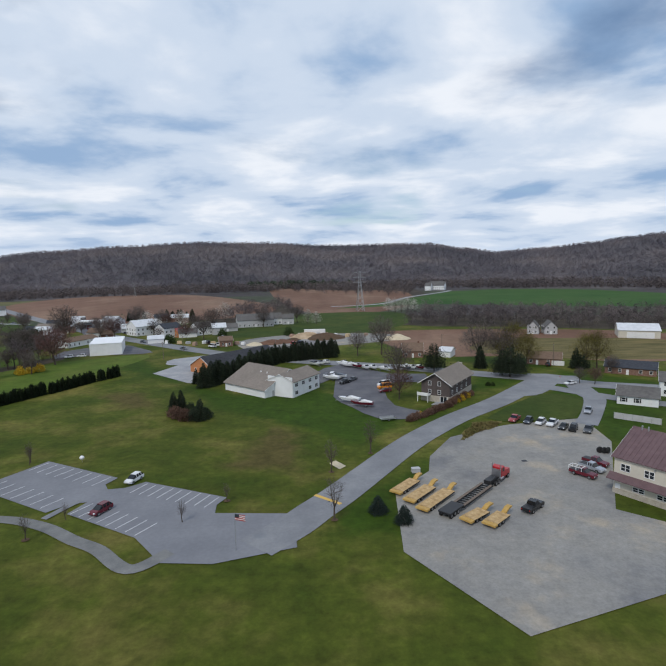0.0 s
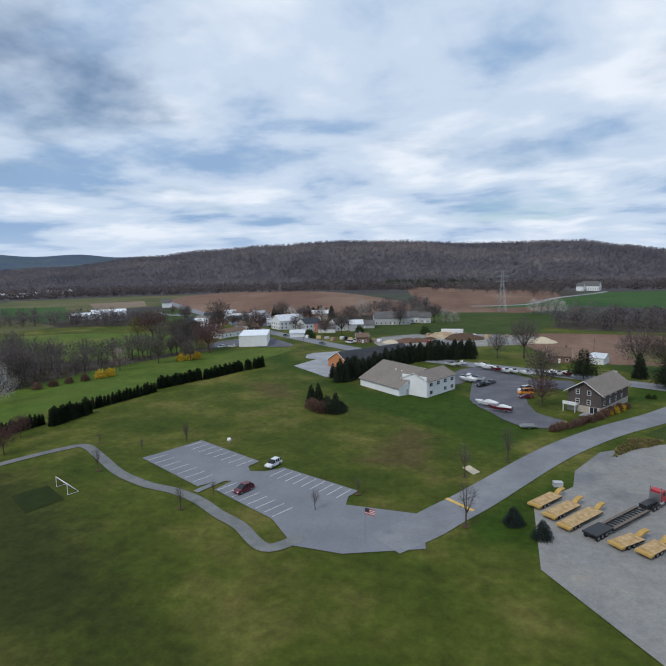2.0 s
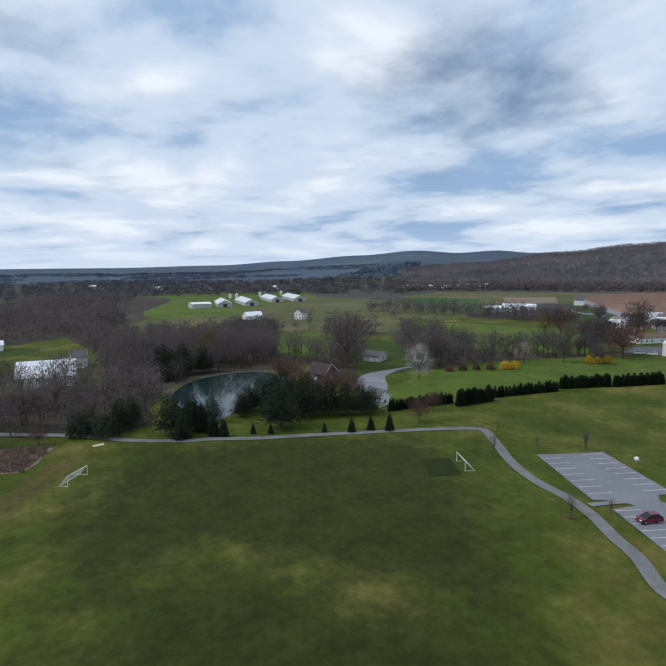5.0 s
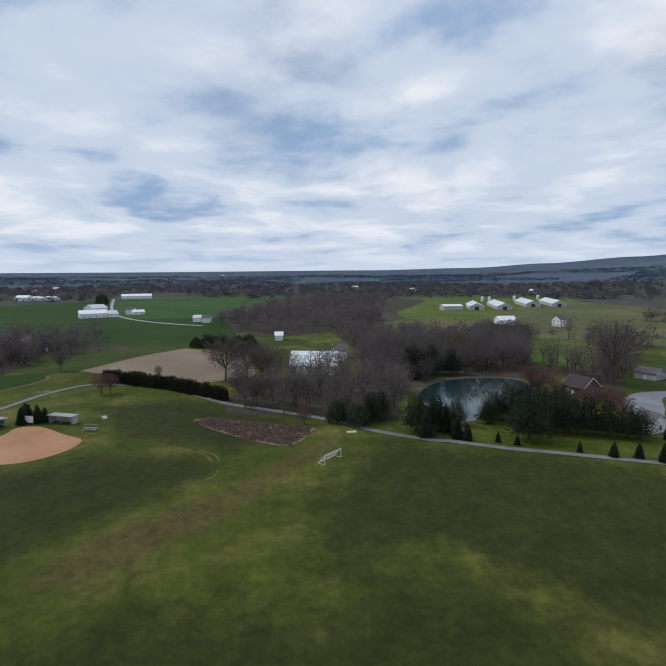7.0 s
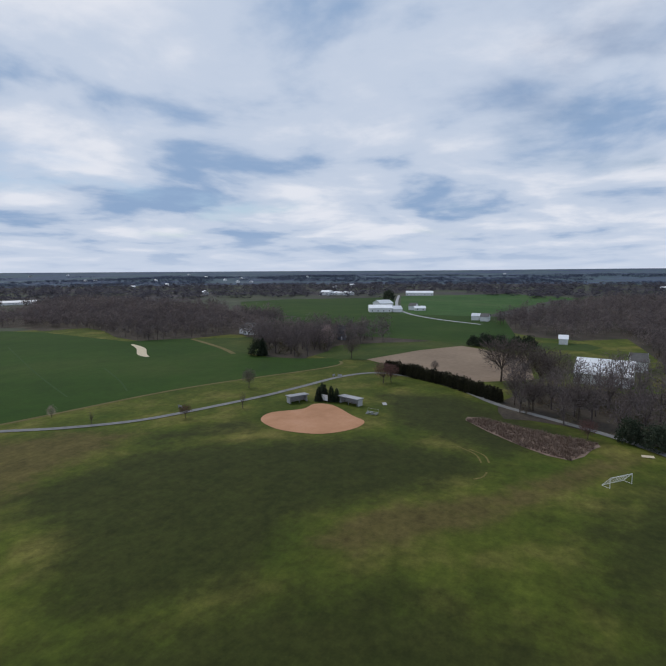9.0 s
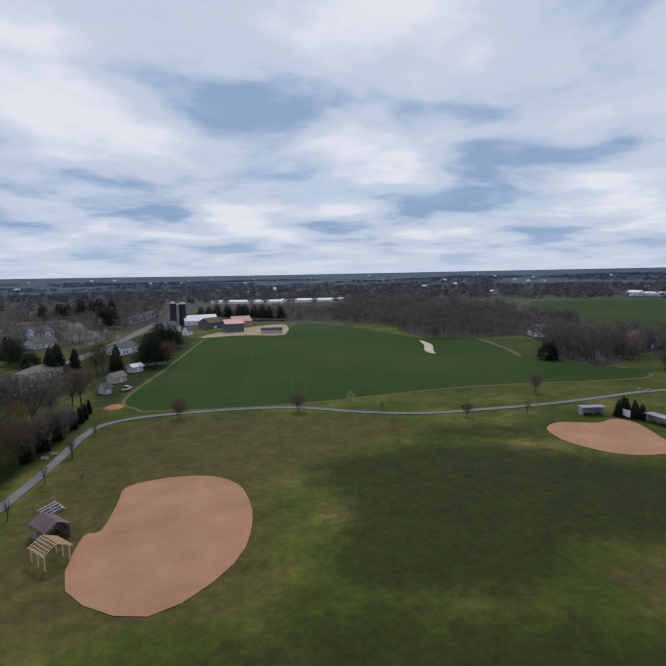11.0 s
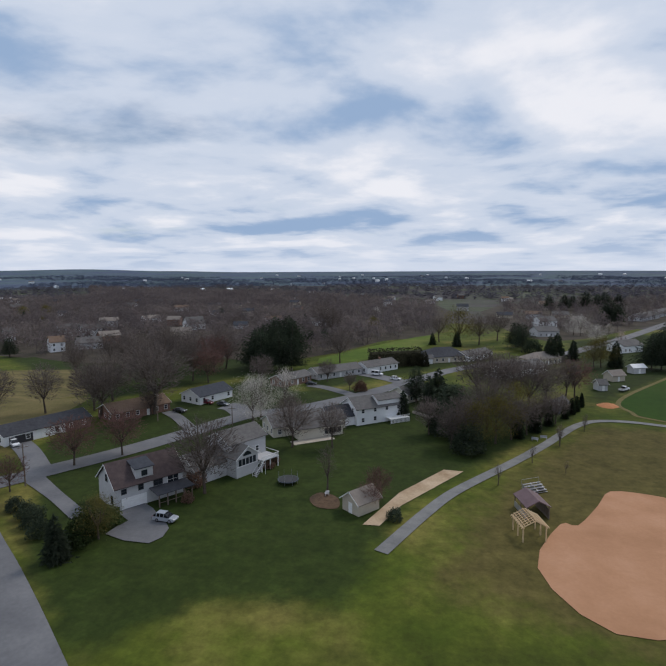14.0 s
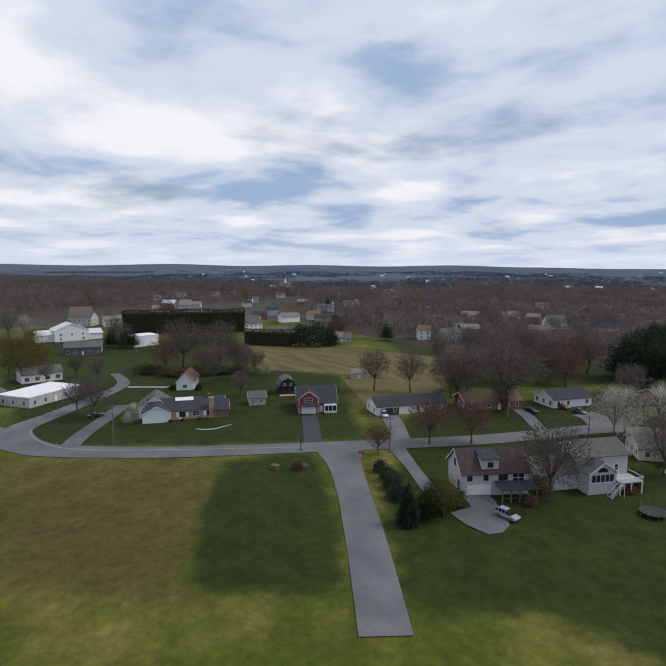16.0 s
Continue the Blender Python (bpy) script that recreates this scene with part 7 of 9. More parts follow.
# shelter with a hipped canopy and a new timber frame beside the infield
A, B = (-8.4, -103.3), (-12.0, -102.8)
sh = thing("team_shelter", *(-10.5, -103.2), 18, 0, "dugout shelter with a grey-purple shingle roof", "shelter")
part("roof", Geo().prism([(-2.4, 2.3), (0, 3.5), (2.4, 2.3), (2.4, 2.45), (0, 3.68), (-2.4, 2.45)], -3.2, 3.2, "y"), ROOF_MAROON, sh)
for x in (-2.1, 2.1):
    for y in (-2.9, 0, 2.9):
        part("post", Geo().box(x - 0.08, y - 0.08, 0, x + 0.08, y + 0.08, 2.4), WOOD_POLE, sh)
part("back_wall", Geo().box(-2.1, -2.8, 0, -2.0, 2.8, 2.0), WOOD_POLE, sh)
part("mesh_fence", Geo().box(2.2, -2.9, 0, 2.23, 2.9, 1.2), STEEL, sh)
tf = thing("timber_frame", *(-9.3, -93.6), 18, 0, "new timber frame of an unfinished shelter", "shelter")
for x in (-2.0, 2.0):
    for y in (-2.2, 0, 2.2):
        part("post", Geo().box(x - 0.09, y - 0.09, 0, x + 0.09, y + 0.09, 2.5), WOOD_PALE, tf)
    part("beam", Geo().box(x - 0.09, -2.5, 2.5, x + 0.09, 2.5, 2.72), WOOD_PALE, tf)
for i in range(8):
    y = -2.4 + i * 0.685
    part("rafter", Geo().prism([(-2.5, 2.45), (0, 3.75), (2.5, 2.45), (2.5, 2.62), (0, 3.93), (-2.5, 2.62)], y - 0.03, y + 0.03, "y"), WOOD_PALE, tf)
for s in (-1, 1):
    for i in range(5):
        x = s * (0.3 + i * 0.5)
        z = 3.93 - abs(x) * 0.525
        part("batten", Geo().box(x - 0.05, -2.6, z + 0.0, x + 0.05, 2.6, z + 0.06), WOOD_PALE, tf)
# lamp-like white marker, flag, sand pit, benches
ds = thing("white_marker", *(-61.3, 122.7), 0, 0, "round white marker ball on a short post", "marker")
part("post", Geo().rod((0, 0, 0), (0, 0, 0.9), 0.06), STEEL, ds)
mb = bmesh.new(); bmesh.ops.create_uvsphere(mb, u_segments=14, v_segments=8, radius=0.55)
for v in mb.verts:
    v.co.z = v.co.z * 0.9 + 1.2
me = bpy.data.meshes.new("ball"); mb.to_mesh(me); mb.free(); me.materials.append(TRIM)
part("ball", me, None, ds)
fl = thing("flagpole", *(-16.6, 81.3), 0, 0, "slim flagpole with striped flag", "flagpole")
part("pole", Geo().rod((0, 0, 0), (0, 0, 6.5), 0.06, 0.03, 8), STEEL, fl)
for i in range(7):
    part("stripe", Geo().prism([(0.05, 6.3 - i * 0.15), (0.8, 6.2 - i * 0.15), (1.7, 6.0 - i * 0.15), (1.7, 5.86 - i * 0.15), (0.8, 6.06 - i * 0.15), (0.05, 6.16 - i * 0.15)], -0.01, 0.01, "y"), CAR["red"] if i % 2 == 0 else TRIM, fl)
part("canton", Geo().prism([(0.05, 6.31), (0.75, 6.22), (0.75, 5.62), (0.05, 5.72)], -0.02, 0.02, "y"), CAR["blue"], fl)
patch("sand_pit", [(-1.5, 118.6), (0.0, 120.4), (2.4, 116.8), (0.9, 114.8)], SAND, 0.09, "small pale sand patch in grass", "sand")
patch("pale_slab", [(-146.4, 18.5), (-146.8, 21.4), (-144.8, 21.3), (-144.7, 18.6)], SAND, 0.12, "pale slab on grass", "slab")
patch("pale_slab", [(-171.0, -57.4), (-172.2, -56.3), (-168.9, -54.7), (-167.9, -55.8)], CONCRETE, 0.12, "pale slab on grass", "slab")
for at, r in (((102.1, -59.3), 20), ((17.8, 112.5), 10)):
    bx = new("utility_box", Geo().box(-0.9, -0.6, 0, 0.9, 0.6, 0.9).box(-0.95, -0.65, 0.9, 0.95, 0.65, 0.98).mesh("utility_box", STRAW if r == 20 else SIDING_GREY))
    bx.matrix_basis = pose(*at, 0.05, 0, 0, r)
    tagged(bx, "low pale utility box on grass", "utility box", "utility boxes")


def bench(at, turn):
    o = thing("park_bench", *at, turn, 0, "pale park bench beside the path", "bench", "park benches")
    part("seat", Geo().box(-0.9, -0.2, 0.42, 0.9, 0.25, 0.5), CONCRETE, o)
    part("backrest", Geo().prism([(0.22, 0.5), (0.27, 0.5), (0.37, 0.95), (0.32, 0.95)], -0.9, 0.9, "x"), CONCRETE, o)
    for x in (-0.7, 0.7):
        part("leg", Geo().box(x - 0.06, -0.2, 0, x + 0.06, 0.25, 0.42), CONCRETE, o)


for at in ((-15.3, -149.1), (-17.8, -151.4), (-138.7, -118.3), (-207.6, -91.7), (-208.0, -89.2)):
    bench(at, rng.uniform(0, 360))


def pole(at, h, wires=False, label="weathered wooden utility pole"):
    o = thing("utility_pole", *at, rng.uniform(0, 180), 0, label, "utility pole", "utility poles")
    part("pole", Geo().rod((0, 0, -0.1), (0, 0, h), 0.16, 0.1, 8), WOOD_POLE, o)
    part("crossarm", Geo().box(-1.1, -0.06, h - 0.8, 1.1, 0.06, h - 0.68), WOOD_POLE, o)
    for x in (-1, -0.4, 0.4, 1):
        part("insulator", Geo().rod((x, 0, h - 0.68), (x, 0, h - 0.5), 0.05), SIDING_GREY, o)


for at, h in (((143.3, -34.1), 10.5), ((234.3, -67.3), 11), ((97.1, 229.4), 10.5), ((56.5, 271.2), 10), ((-83.8, 291.1), 9), ((-195.4, 376.6), 9), ((-29.3, 265.6), 9), ((94.4, -88.1), 9.5), ((71.5, -141.7), 6), ((33.5, 228.1), 9), ((-87.1, 266.4), 9), ((96.1, -139.8), 9)):
    pole(at, h)
wire = Geo()
P0, P1 = (143.3, -34.1), (94.4, -88.1)
for k in (-0.6, 0.6):
    prev = None
    for i in range(13):
        t = i / 12
        q = (P0[0] + (P1[0] - P0[0]) * t, P0[1] + (P1[1] - P0[1]) * t + k, 10 - 0.5 * t - 4 * 0.9 * t * (1 - t))
        if prev:
            wire.rod(prev, q, 0.012, n=3)
        prev = q
tagged(new("overhead_wire", wire.mesh("overhead_wire", BLACK_STEEL)), "thin sagging overhead wires between poles", "wire")
for at, c in (((94.5, -78.5), CAR["red"]), ((86.5, 197.7), CAR["red"])):
    st = thing("stop_sign", *at, 40, 0, "red road sign on a post", "road sign")
    part("post", Geo().rod((0, 0, 0), (0, 0, 2.2), 0.05), STEEL, st)
    g = Geo().rod((0, -0.04, 2.1), (0, -0.02, 2.1), 0.45, n=8)
    part("plate", g, c, st, "red octagonal plate")
    part("border_bar", Geo().box(-0.3, -0.06, 2.03, 0.3, -0.045, 2.17), TRIM, st)

heap((-43.0, -195.2), 3.4, 1.0, BRICK_ORANGE, "low orange-brown heap of bark at a field corner")
mk = thing("marker_post", -18.0, -162.8, 0, 0, "white marker post beside the path", "post")
part("shaft", Geo().box(-0.07, -0.07, 0, 0.07, 0.07, 1.9), TRIM, mk)
part("sign", Geo().box(-0.3, -0.1, 1.3, 0.3, -0.07, 1.9), TRIM, mk)
for i, (x, y) in enumerate(((8.6, 124.8), (-1.0, 113.4), (-0.4, 90.9), (-21.7, 99.7), (-83.0, 99.1), (-95.8, 115.8), (-53.8, 85.8), (99.9, -65.7), (109.2, -71.0))):
    rr = 1.5 if i == 7 else 0.7
    patch("mulch_ring", [(x + rr * math.cos(k * 0.785), y + rr * math.sin(k * 0.785)) for k in range(8)], MULCH, 0.13, "ring of brown mulch round a young tree", "mulch")

# ---- houses to the south-east ----
EDGE = curve_points([(236.3, -69.0), (220.5, -77.5), (214.0, -91.9), (210.6, -102.7)], 10)
EB = random.Random(23)
woods("undergrowth", [(x + EB.gauss(0, 2.2), y + EB.gauss(0, 2.2)) for x, y in EDGE for _ in range(5)], "mid", BRUSH, 4.2, "reddish brown brush along a lawn", "brush", squat=1.3)
o, w = house("garage_house", (66.8, -82.5), (59.5, -94.5), 9, 4.8, "white two-level house with dark maroon roof and garage", rise=3.6, wall=SIDING_PALE, roof=ROOF_PLUM, doors=(), win=False)
garage_door(o, "front", 3.6, 5.0, w, 9, 2.3)
for u, ww, hh in ((1.6, 0.9, 0.9), (5.0, 0.9, 1.1), (8.6, 1.8, 1.3)):
    window(o, "front", min(u, w - 1), 3.2, ww, hh, w, 9, DARK_TRIM)
window(o, "front", w - 2.2, 2.6, 2.4, 1.9, w, 9)
window(o, "left", 4.5, 5.0, 1.0, 1.3, w, 9, DARK_TRIM)
window(o, "left", 7.0, 1.0, 0.9, 1.6, w, 9, DARK_TRIM)
part("dormer_wall", Geo().box(w * 0.30, 0.45, 4.9, w * 0.30 + 3.6, 4.4, 7.35), SIDING_PALE, o)
part("dormer_roof", Geo().prism([(0.1, 7.3), (4.5, 8.25), (4.5, 8.42), (0.1, 7.48)], w * 0.30 - 0.25, w * 0.30 + 3.85, "x"), ROOF_SLATE, o, "slate-blue shed roof")
part("dormer_window", Geo().box(w * 0.30 + 1.2, 0.36, 5.7, w * 0.30 + 2.4, 0.46, 6.8), GLASS, o)
part("skylight", Geo().prism([(1.6, 6.1), (2.6, 6.9), (2.6, 7.08), (1.6, 6.28)], w * 0.78, w * 0.78 + 0.9, "x"), TRIM, o, "white skylight")
pr = part("porch_roof", Geo().prism([(-4.0, 2.5), (0.0, 2.9), (0.0, 3.0), (-4.0, 2.62)], 6.6, w + 0.6, "x"), ROOF_DARK, o, "dark porch roof")
for i in range(5):
    part("porch_post", Geo().box(6.9 + i * (w - 7) / 4, -3.9, 0, 7.1 + i * (w - 7) / 4, -3.7, 2.55), WOOD_POLE, o)
part("porch_rail", Geo().box(6.9, -3.85, 0.85, w, -3.78, 0.95), WOOD_POLE, o)

o, w = house("large_house", (54.1, -105.5), (49.5, -115.4), 8.5, 7.0, "large pale two-storey house with grey roof", rise=2.2, wall=SIDING_PALE, roof=ROOF_GREY, storeys=2, doors=(), size=(0.9, 1.2), step=5, sides=("front", "right", "back"))
block(o, -0.6, -3.0, 6.4, 6.0, 4.6, "y", 2.2, SIDING_PALE, ROOF_GREY, 0.45)
for i in range(5):
    part("tall_window", Geo().box(0.1 + i * 1.05, -3.07, 2.6, 0.9 + i * 1.05, -3.0, 4.1), GLASS, o, "tall dark pane")
part("arched_window", Geo().prism([(1.4, 4.7), (3.8, 4.7), (3.7, 5.1), (3.2, 5.5), (2.6, 5.7), (2.0, 5.5), (1.5, 5.1)], -3.07, -3.0, "y"), GLASS, o, "half-round gable window")
part("window_band", Geo().box(-0.5, -3.05, 2.4, 5.7, -3.0, 2.55), TRIM, o)
block(o, -9.0, 0.5, 9.0, 7.5, 3.6, "x", 2.6, SIDING_PALE, ROOF_GREY)
part("deck", Geo().box(6.0, -4.5, 2.5, w + 0.2, -0.05, 2.7), SIDING_GREY, o, "raised pale deck")
for x in (5.7, (5.7 + w) / 2, w - 0.1):
    part("deck_post", Geo().box(x, -4.4, 0, x + 0.2, -4.2, 2.5), TRIM, o)
part("deck_rail", Geo().box(5.5, -4.5, 3.55, w + 0.2, -4.42, 3.65).box(w + 0.12, -4.42, 3.55, w + 0.2, -0.1, 3.65), TRIM, o)
for i in range(26):
    x = 5.55 + i * (w - 5.4) / 26
    part("baluster", Geo().box(x, -4.48, 2.7, x + 0.05, -4.44, 3.55), TRIM, o)
for i in range(9):
    part("step", Geo().box(5.2 - i * 0.3, -5.8, 2.4 - i * 0.28, 5.55 - i * 0.3, -4.6, 2.5 - i * 0.28), SIDING_GREY, o)
for y in (-5.8, -4.62):
    part("stair_rail", Geo().rod((5.5, y, 3.5), (2.7, y, 0.9), 0.06).rod((2.7, y, 0), (2.7, y, 0.95), 0.06).rod((5.5, y, 0), (5.5, y, 3.5), 0.06), TRIM, o)

o, w = house("beige_house", (54.7, -133.3), (37.8, -148.0), 10, 3.0, "pale beige ranch house with taupe roof", rise=2.2, wall=SIDING_CREAM, roof=ROOF_GREY, doors=())
block(o, 5.5, -5.2, 13.5, 6.5, 3.0, "x", 2.2, SIDING_CREAM, ROOF_GREY, 0.5, hip=True)
for i in range(4):
    window(o, "front", 8 + i * 2.5, 0.9, 1.1, 1.4, w, 10)
    part("sunroom_pane", Geo().box(13.4 + i * 1.3, -5.27, 0.8, 14.5 + i * 1.3, -5.2, 2.4), GLASS, o)
part("patio", Geo().box(3.0, -8.5, 0, 15, -5.25, 0.12), STONE, o, "stone patio")
o, w = house("white_house", (34.8, -150.6), (22.3, -162.3), 9.5, 5.0, "white two-storey house with dark grey roof", rise=2.6, roof=ROOF_GREY, storeys=2, doors=(0.62,), size=(0.9, 1.2), step=4, group="neighbourhood houses")
block(o, -8.5, 1.5, 8.5, 7.5, 3.0, "x", 2.6, SIDING_WHITE, ROOF_DARK)
part("deck", Geo().box(w * 0.6, -3.2, 1.2, w, -0.05, 1.4).box(w * 0.6, -3.1, 0, w * 0.6 + 0.2, -2.9, 1.2).box(w - 0.2, -3.1, 0, w, -2.9, 1.2).box(w * 0.6, -3.2, 2.2, w, -3.12, 2.3), TRIM, o, "white deck")
for i in range(14):
    part("lattice_slat", Geo().box(w * (0.6 + 0.4 * i / 14), -3.16, 0, w * (0.6 + 0.4 * i / 14) + 0.28, -3.08, 1.2), TRIM, o)
for i in range(18):
    part("baluster", Geo().box(w * (0.6 + 0.4 * i / 18), -3.18, 1.4, w * (0.6 + 0.4 * i / 18) + 0.06, -3.13, 2.2), TRIM, o)
block(o, w * 0.45, 0.4, w * 0.5, 5, 1.8, "x", 1.0, SIDING_WHITE, ROOF_GREY, 0.3, 5.0)
R = "neighbourhood houses"
house("ranch_house", (75.2, -194.8), (68.2, -209.2), 8, 2.8, "small red brick ranch house", rise=1.8, wall=BRICK, roof=ROOF_GREY, group=R)
house("ranch_house", (66.1, -212.0), (51.0, -230.5), 9, 2.8, "grey ranch house with grey shingle roof", rise=2.0, wall=SIDING_GREY, roof=ROOF_GREY, group=R)
house("ranch_house", (48.4, -230.8), (37.1, -246.9), 9, 3.0, "white ranch house with grey roof", rise=2.0, wall=SIDING_WHITE, roof=ROOF_GREY, garage=("front", 4, 4.8), stack=(0.6, 0.5), group=R)
house("ranch_house", (24.7, -265.1), (4.4, -277.8), 15, 3.0, "ranch house with large dark hipped roof", rise=4.0, hip=True, wall=SIDING_TAN, roof=ROOF_DARK, group=R)
house("shed", (25.2, -263.8), (22.3, -265.3), 4, 2.8, "small white shed with grey roof", "shed", rise=1.4, win=False, roof=ROOF_GREY)
house("house", (5.5, -275.0), (-7.0, -293.4), 10, 2.8, "white ranch house among trees", rise=2.0, wall=SIDING_WHITE, roof=ROOF_GREY, group=R)
house("house", (-11.3, -233.4), (-30.1, -254.1), 11, 3.2, "white house half hidden by trees", rise=2.6, wall=SIDING_WHITE, roof=ROOF_GREY, group=R)
house("house", (-26.5, -267.9), (-39.9, -282.3), 11, 3.2, "house with tan roof among trees", rise=2.8, hip=True, wall=SIDING_TAN, roof=ROOF_TAUPE, group=R)
house("house", (23.7, -181.6), (17.1, -192.1), 8, 3.2, "yellow-tan house behind evergreens", rise=2.0, wall=SIDING_CREAM, roof=ROOF_GREY, group=R)
house("house", (-78.1, -325.0), (-90.5, -335.2), 11, 4.0, "white house beside the road", rise=2.6, wall=SIDING_WHITE, roof=ROOF_GREY, group=R)
house("shed", (-67.0, -260.2), (-72.6, -263.1), 4, 2.8, "small blue-grey garden shed", "shed", rise=1.2, wall=SIDING_GREY, roof=ROOF_METAL, win=False, group="garden sheds")
house("shed", (-53.9, -239.0), (-59.4, -242.5), 5, 2.6, "small tan garden shed", "shed", rise=1.8, wall=SIDING_TAN, roof=ROOF_TAUPE, win=False, group="garden sheds")
house("shed", (-45.0, -219.3), (-48.2, -220.5), 4, 2.6, "small grey garden shed", "shed", rise=1.6, wall=SIDING_GREY, roof=ROOF_GREY, win=False, group="garden sheds")
house("shed", (-25.6, -180.2), (-29.3, -186.5), 4, 2.8, "dark shed among evergreens", "shed", rise=1.6, wall=SIDING_SLATE, roof=ROOF_GREY, win=False, group="garden sheds")
house("shed", (24.9, -95.3), (21.1, -92.7), 5.5, 2.5, "tan garden shed with shingle roof", "shed", rise=1.7, wall=SIDING_TAN, roof=ROOF_TAUPE, ridge="y", win=False, group="garden sheds")
patch("fire_pit", [(32.6, -98.1), (31.1, -101.4), (27.1, -99.8), (25.9, -95.1), (30.0, -94.6)], MULCH, 0.08, "round mulched sitting place", "fire pit", 4)
tp = thing("trampoline", *(39.7, -104.7), 0, 0, "dark round garden trampoline", "trampoline")
part("mat", Geo().rod((0, 0, 0.85), (0, 0, 0.9), 2.1, n=24), BLACK_STEEL, tp)
part("rim", Geo().rod((0, 0, 0.82), (0, 0, 0.86), 2.35, n=24), CAR["blue"], tp)
for i in range(8):
    a = i * math.pi / 4
    part("pole", Geo().rod((2.2 * math.cos(a), 2.2 * math.sin(a), 0), (2.2 * math.cos(a), 2.2 * math.sin(a), 2.4), 0.03), STEEL, tp)
ch = thing("garden_chair", *(29.6, -100.5), 30, 0.08, "white garden chair beside a fire pit", "chair")
part("seat", Geo().box(-0.4, -0.4, 0.4, 0.4, 0.4, 0.48), TRIM, ch)
part("backrest", Geo().box(-0.4, 0.36, 0.48, 0.4, 0.44, 1.1), TRIM, ch)
for x in (-0.35, 0.3):
    for y in (-0.35, 0.3):
        part("leg", Geo().box(x, y, 0, x + 0.06, y + 0.06, 0.4), TRIM, ch)
wl = thing("garden_wall", *(20.4, -169.3), 0, 0, "low pale stone garden wall", "wall")
A, B = (20.4, -169.3), (6.5, -158.0)
wl.matrix_basis = pose(A[0], A[1], 0, 0, 0, math.degrees(math.atan2(B[1] - A[1], B[0] - A[0])))
part("course", Geo().box(0, -0.2, 0, span(A, B), 0.2, 0.7), STONE, wl)
part("coping", Geo().box(-0.05, -0.27, 0.7, span(A, B) + 0.05, 0.27, 0.8), STONE, wl)

o, w = house("red_house", (139.6, -89.7), (133.4, -100.7), 12, 3.1, "house with dark slate roof and red front gable", rise=4.2, wall=SIDING_RED, roof=ROOF_SLATE, doors=(0.6,), win=False)
block(o, 0.3, -1.6, 6.2, 8, 5.0, "y", 2.2, SIDING_RED, ROOF_SLATE, 0.35)
g = pose(3.4, -1.6, 0)
gd = Geo()
for i in range(4):
    gd.box(-2.4, -0.06, i * 0.56, 2.4, 0.0, i * 0.56 + 0.53)
part("garage_door", gd, TRIM, o, "white panelled garage door", g)
part("window", Geo().box(2.2, -1.68, 3.5, 4.6, -1.6, 5.1), TRIM, o, "white framed gable window")
for x in (2.32, 3.45):
    for z in (3.6, 4.35):
        part("pane", Geo().box(x, -1.7, z, x + 1.02, -1.66, z + 0.66), GLASS, o)
part("pent_roof", Geo().prism([(-2.7, 2.45), (-1.62, 3.15), (-1.62, 3.3), (-2.7, 2.6)], -0.1, 6.9, "x"), ROOF_SLATE, o)
part("corner_board", Geo().box(0.22, -1.7, 0, 0.42, -1.6, 5.0).box(6.38, -1.7, 0, 6.58, -1.6, 5.0), TRIM, o)
part("garden_room", Geo().box(w - 4.2, -1.5, 0, w - 0.1, -0.02, 2.7), SIDING_WHITE, o, "white glazed garden room")
for i in range(3):
    part("pane", Geo().box(w - 3.9 + i * 1.25, -1.56, 0.7, w - 2.85 + i * 1.25, -1.5, 2.35), GLASS, o)
for i in range(3):
    window(o, "front", w - 3.6 + i * 1.25, 0.8, 1.0, 1.6, w, 13)
o, w = house("black_barn", (163.2, -96.8), (160.5, -102.7), 8, 3.2, "black gambrel garden barn with white windows", "barn", ridge="y", rise=1.2, wall=BLACK_WOOD, roof=BLACK_WOOD, win=False, doors=(), trim=BLACK_WOOD, over=0.1)
part("upper_gable", Geo().prism([(0.4, 3.2), (w - 0.4, 3.2), (w - 1.2, 5.2), (w / 2, 6.2), (1.2, 5.2)], -0.06, 7.9, "y"), BLACK_WOOD, o)
part("gambrel_roof", Geo().prism([(-0.3, 3.0), (1.0, 5.35), (w / 2, 6.45), (w - 1.0, 5.35), (w + 0.3, 3.0), (w + 0.15, 2.95), (w - 1.15, 5.2), (w / 2, 6.25), (1.15, 5.2), (-0.15, 2.95)], -0.3, 8.2, "y"), ROOF_GREY, o)
for x in (w * 0.33, w * 0.67):
    window(o, "front", x, 3.6, 0.8, 0.8, w, 8)
part("porch", Geo().box(0.2, -1.6, 0, w - 0.2, -0.08, 0.25), WOOD_PALE, o)
o, w = house("ranch_house", (158.0, -47.3), (149.5, -69.0), 10.5, 2.9, "long ranch house with slate roof and tan stone", rise=2.6, wall=BRICK_TAN, roof=ROOF_SLATE, doors=(0.42,), size=(2.0, 1.4), step=5.5, stack=(0.8, 0.45), group=R)
block(o, -1.0, -2.2, 8, 9, 3.0, "y", 2.0, SIDING_WHITE, ROOF_SLATE)
window(o, "front", 3, 0.9, 1.2, 1.3, w, 10)
block(o, -2.5, 4.0, 9.5, 11, 3.2, "y", 3.2, SIDING_WHITE, ROOF_GREY)
block(o, w - 3.4, -1.0, 4.4, 7.5, 2.7, "x", 2.2, BRICK, ROOF_SLATE)
chimney(o, w - 4.1, 0.2, 0, 6.2, BRICK_TAN, 0.75)
part("roof_panel", Geo().prism([(3.6, 4.95), (5.0, 5.62), (5.0, 5.75), (3.6, 5.08)], w * 0.36, w * 0.36 + 5.5, "x"), TRIM, o, "white panel on the roof")
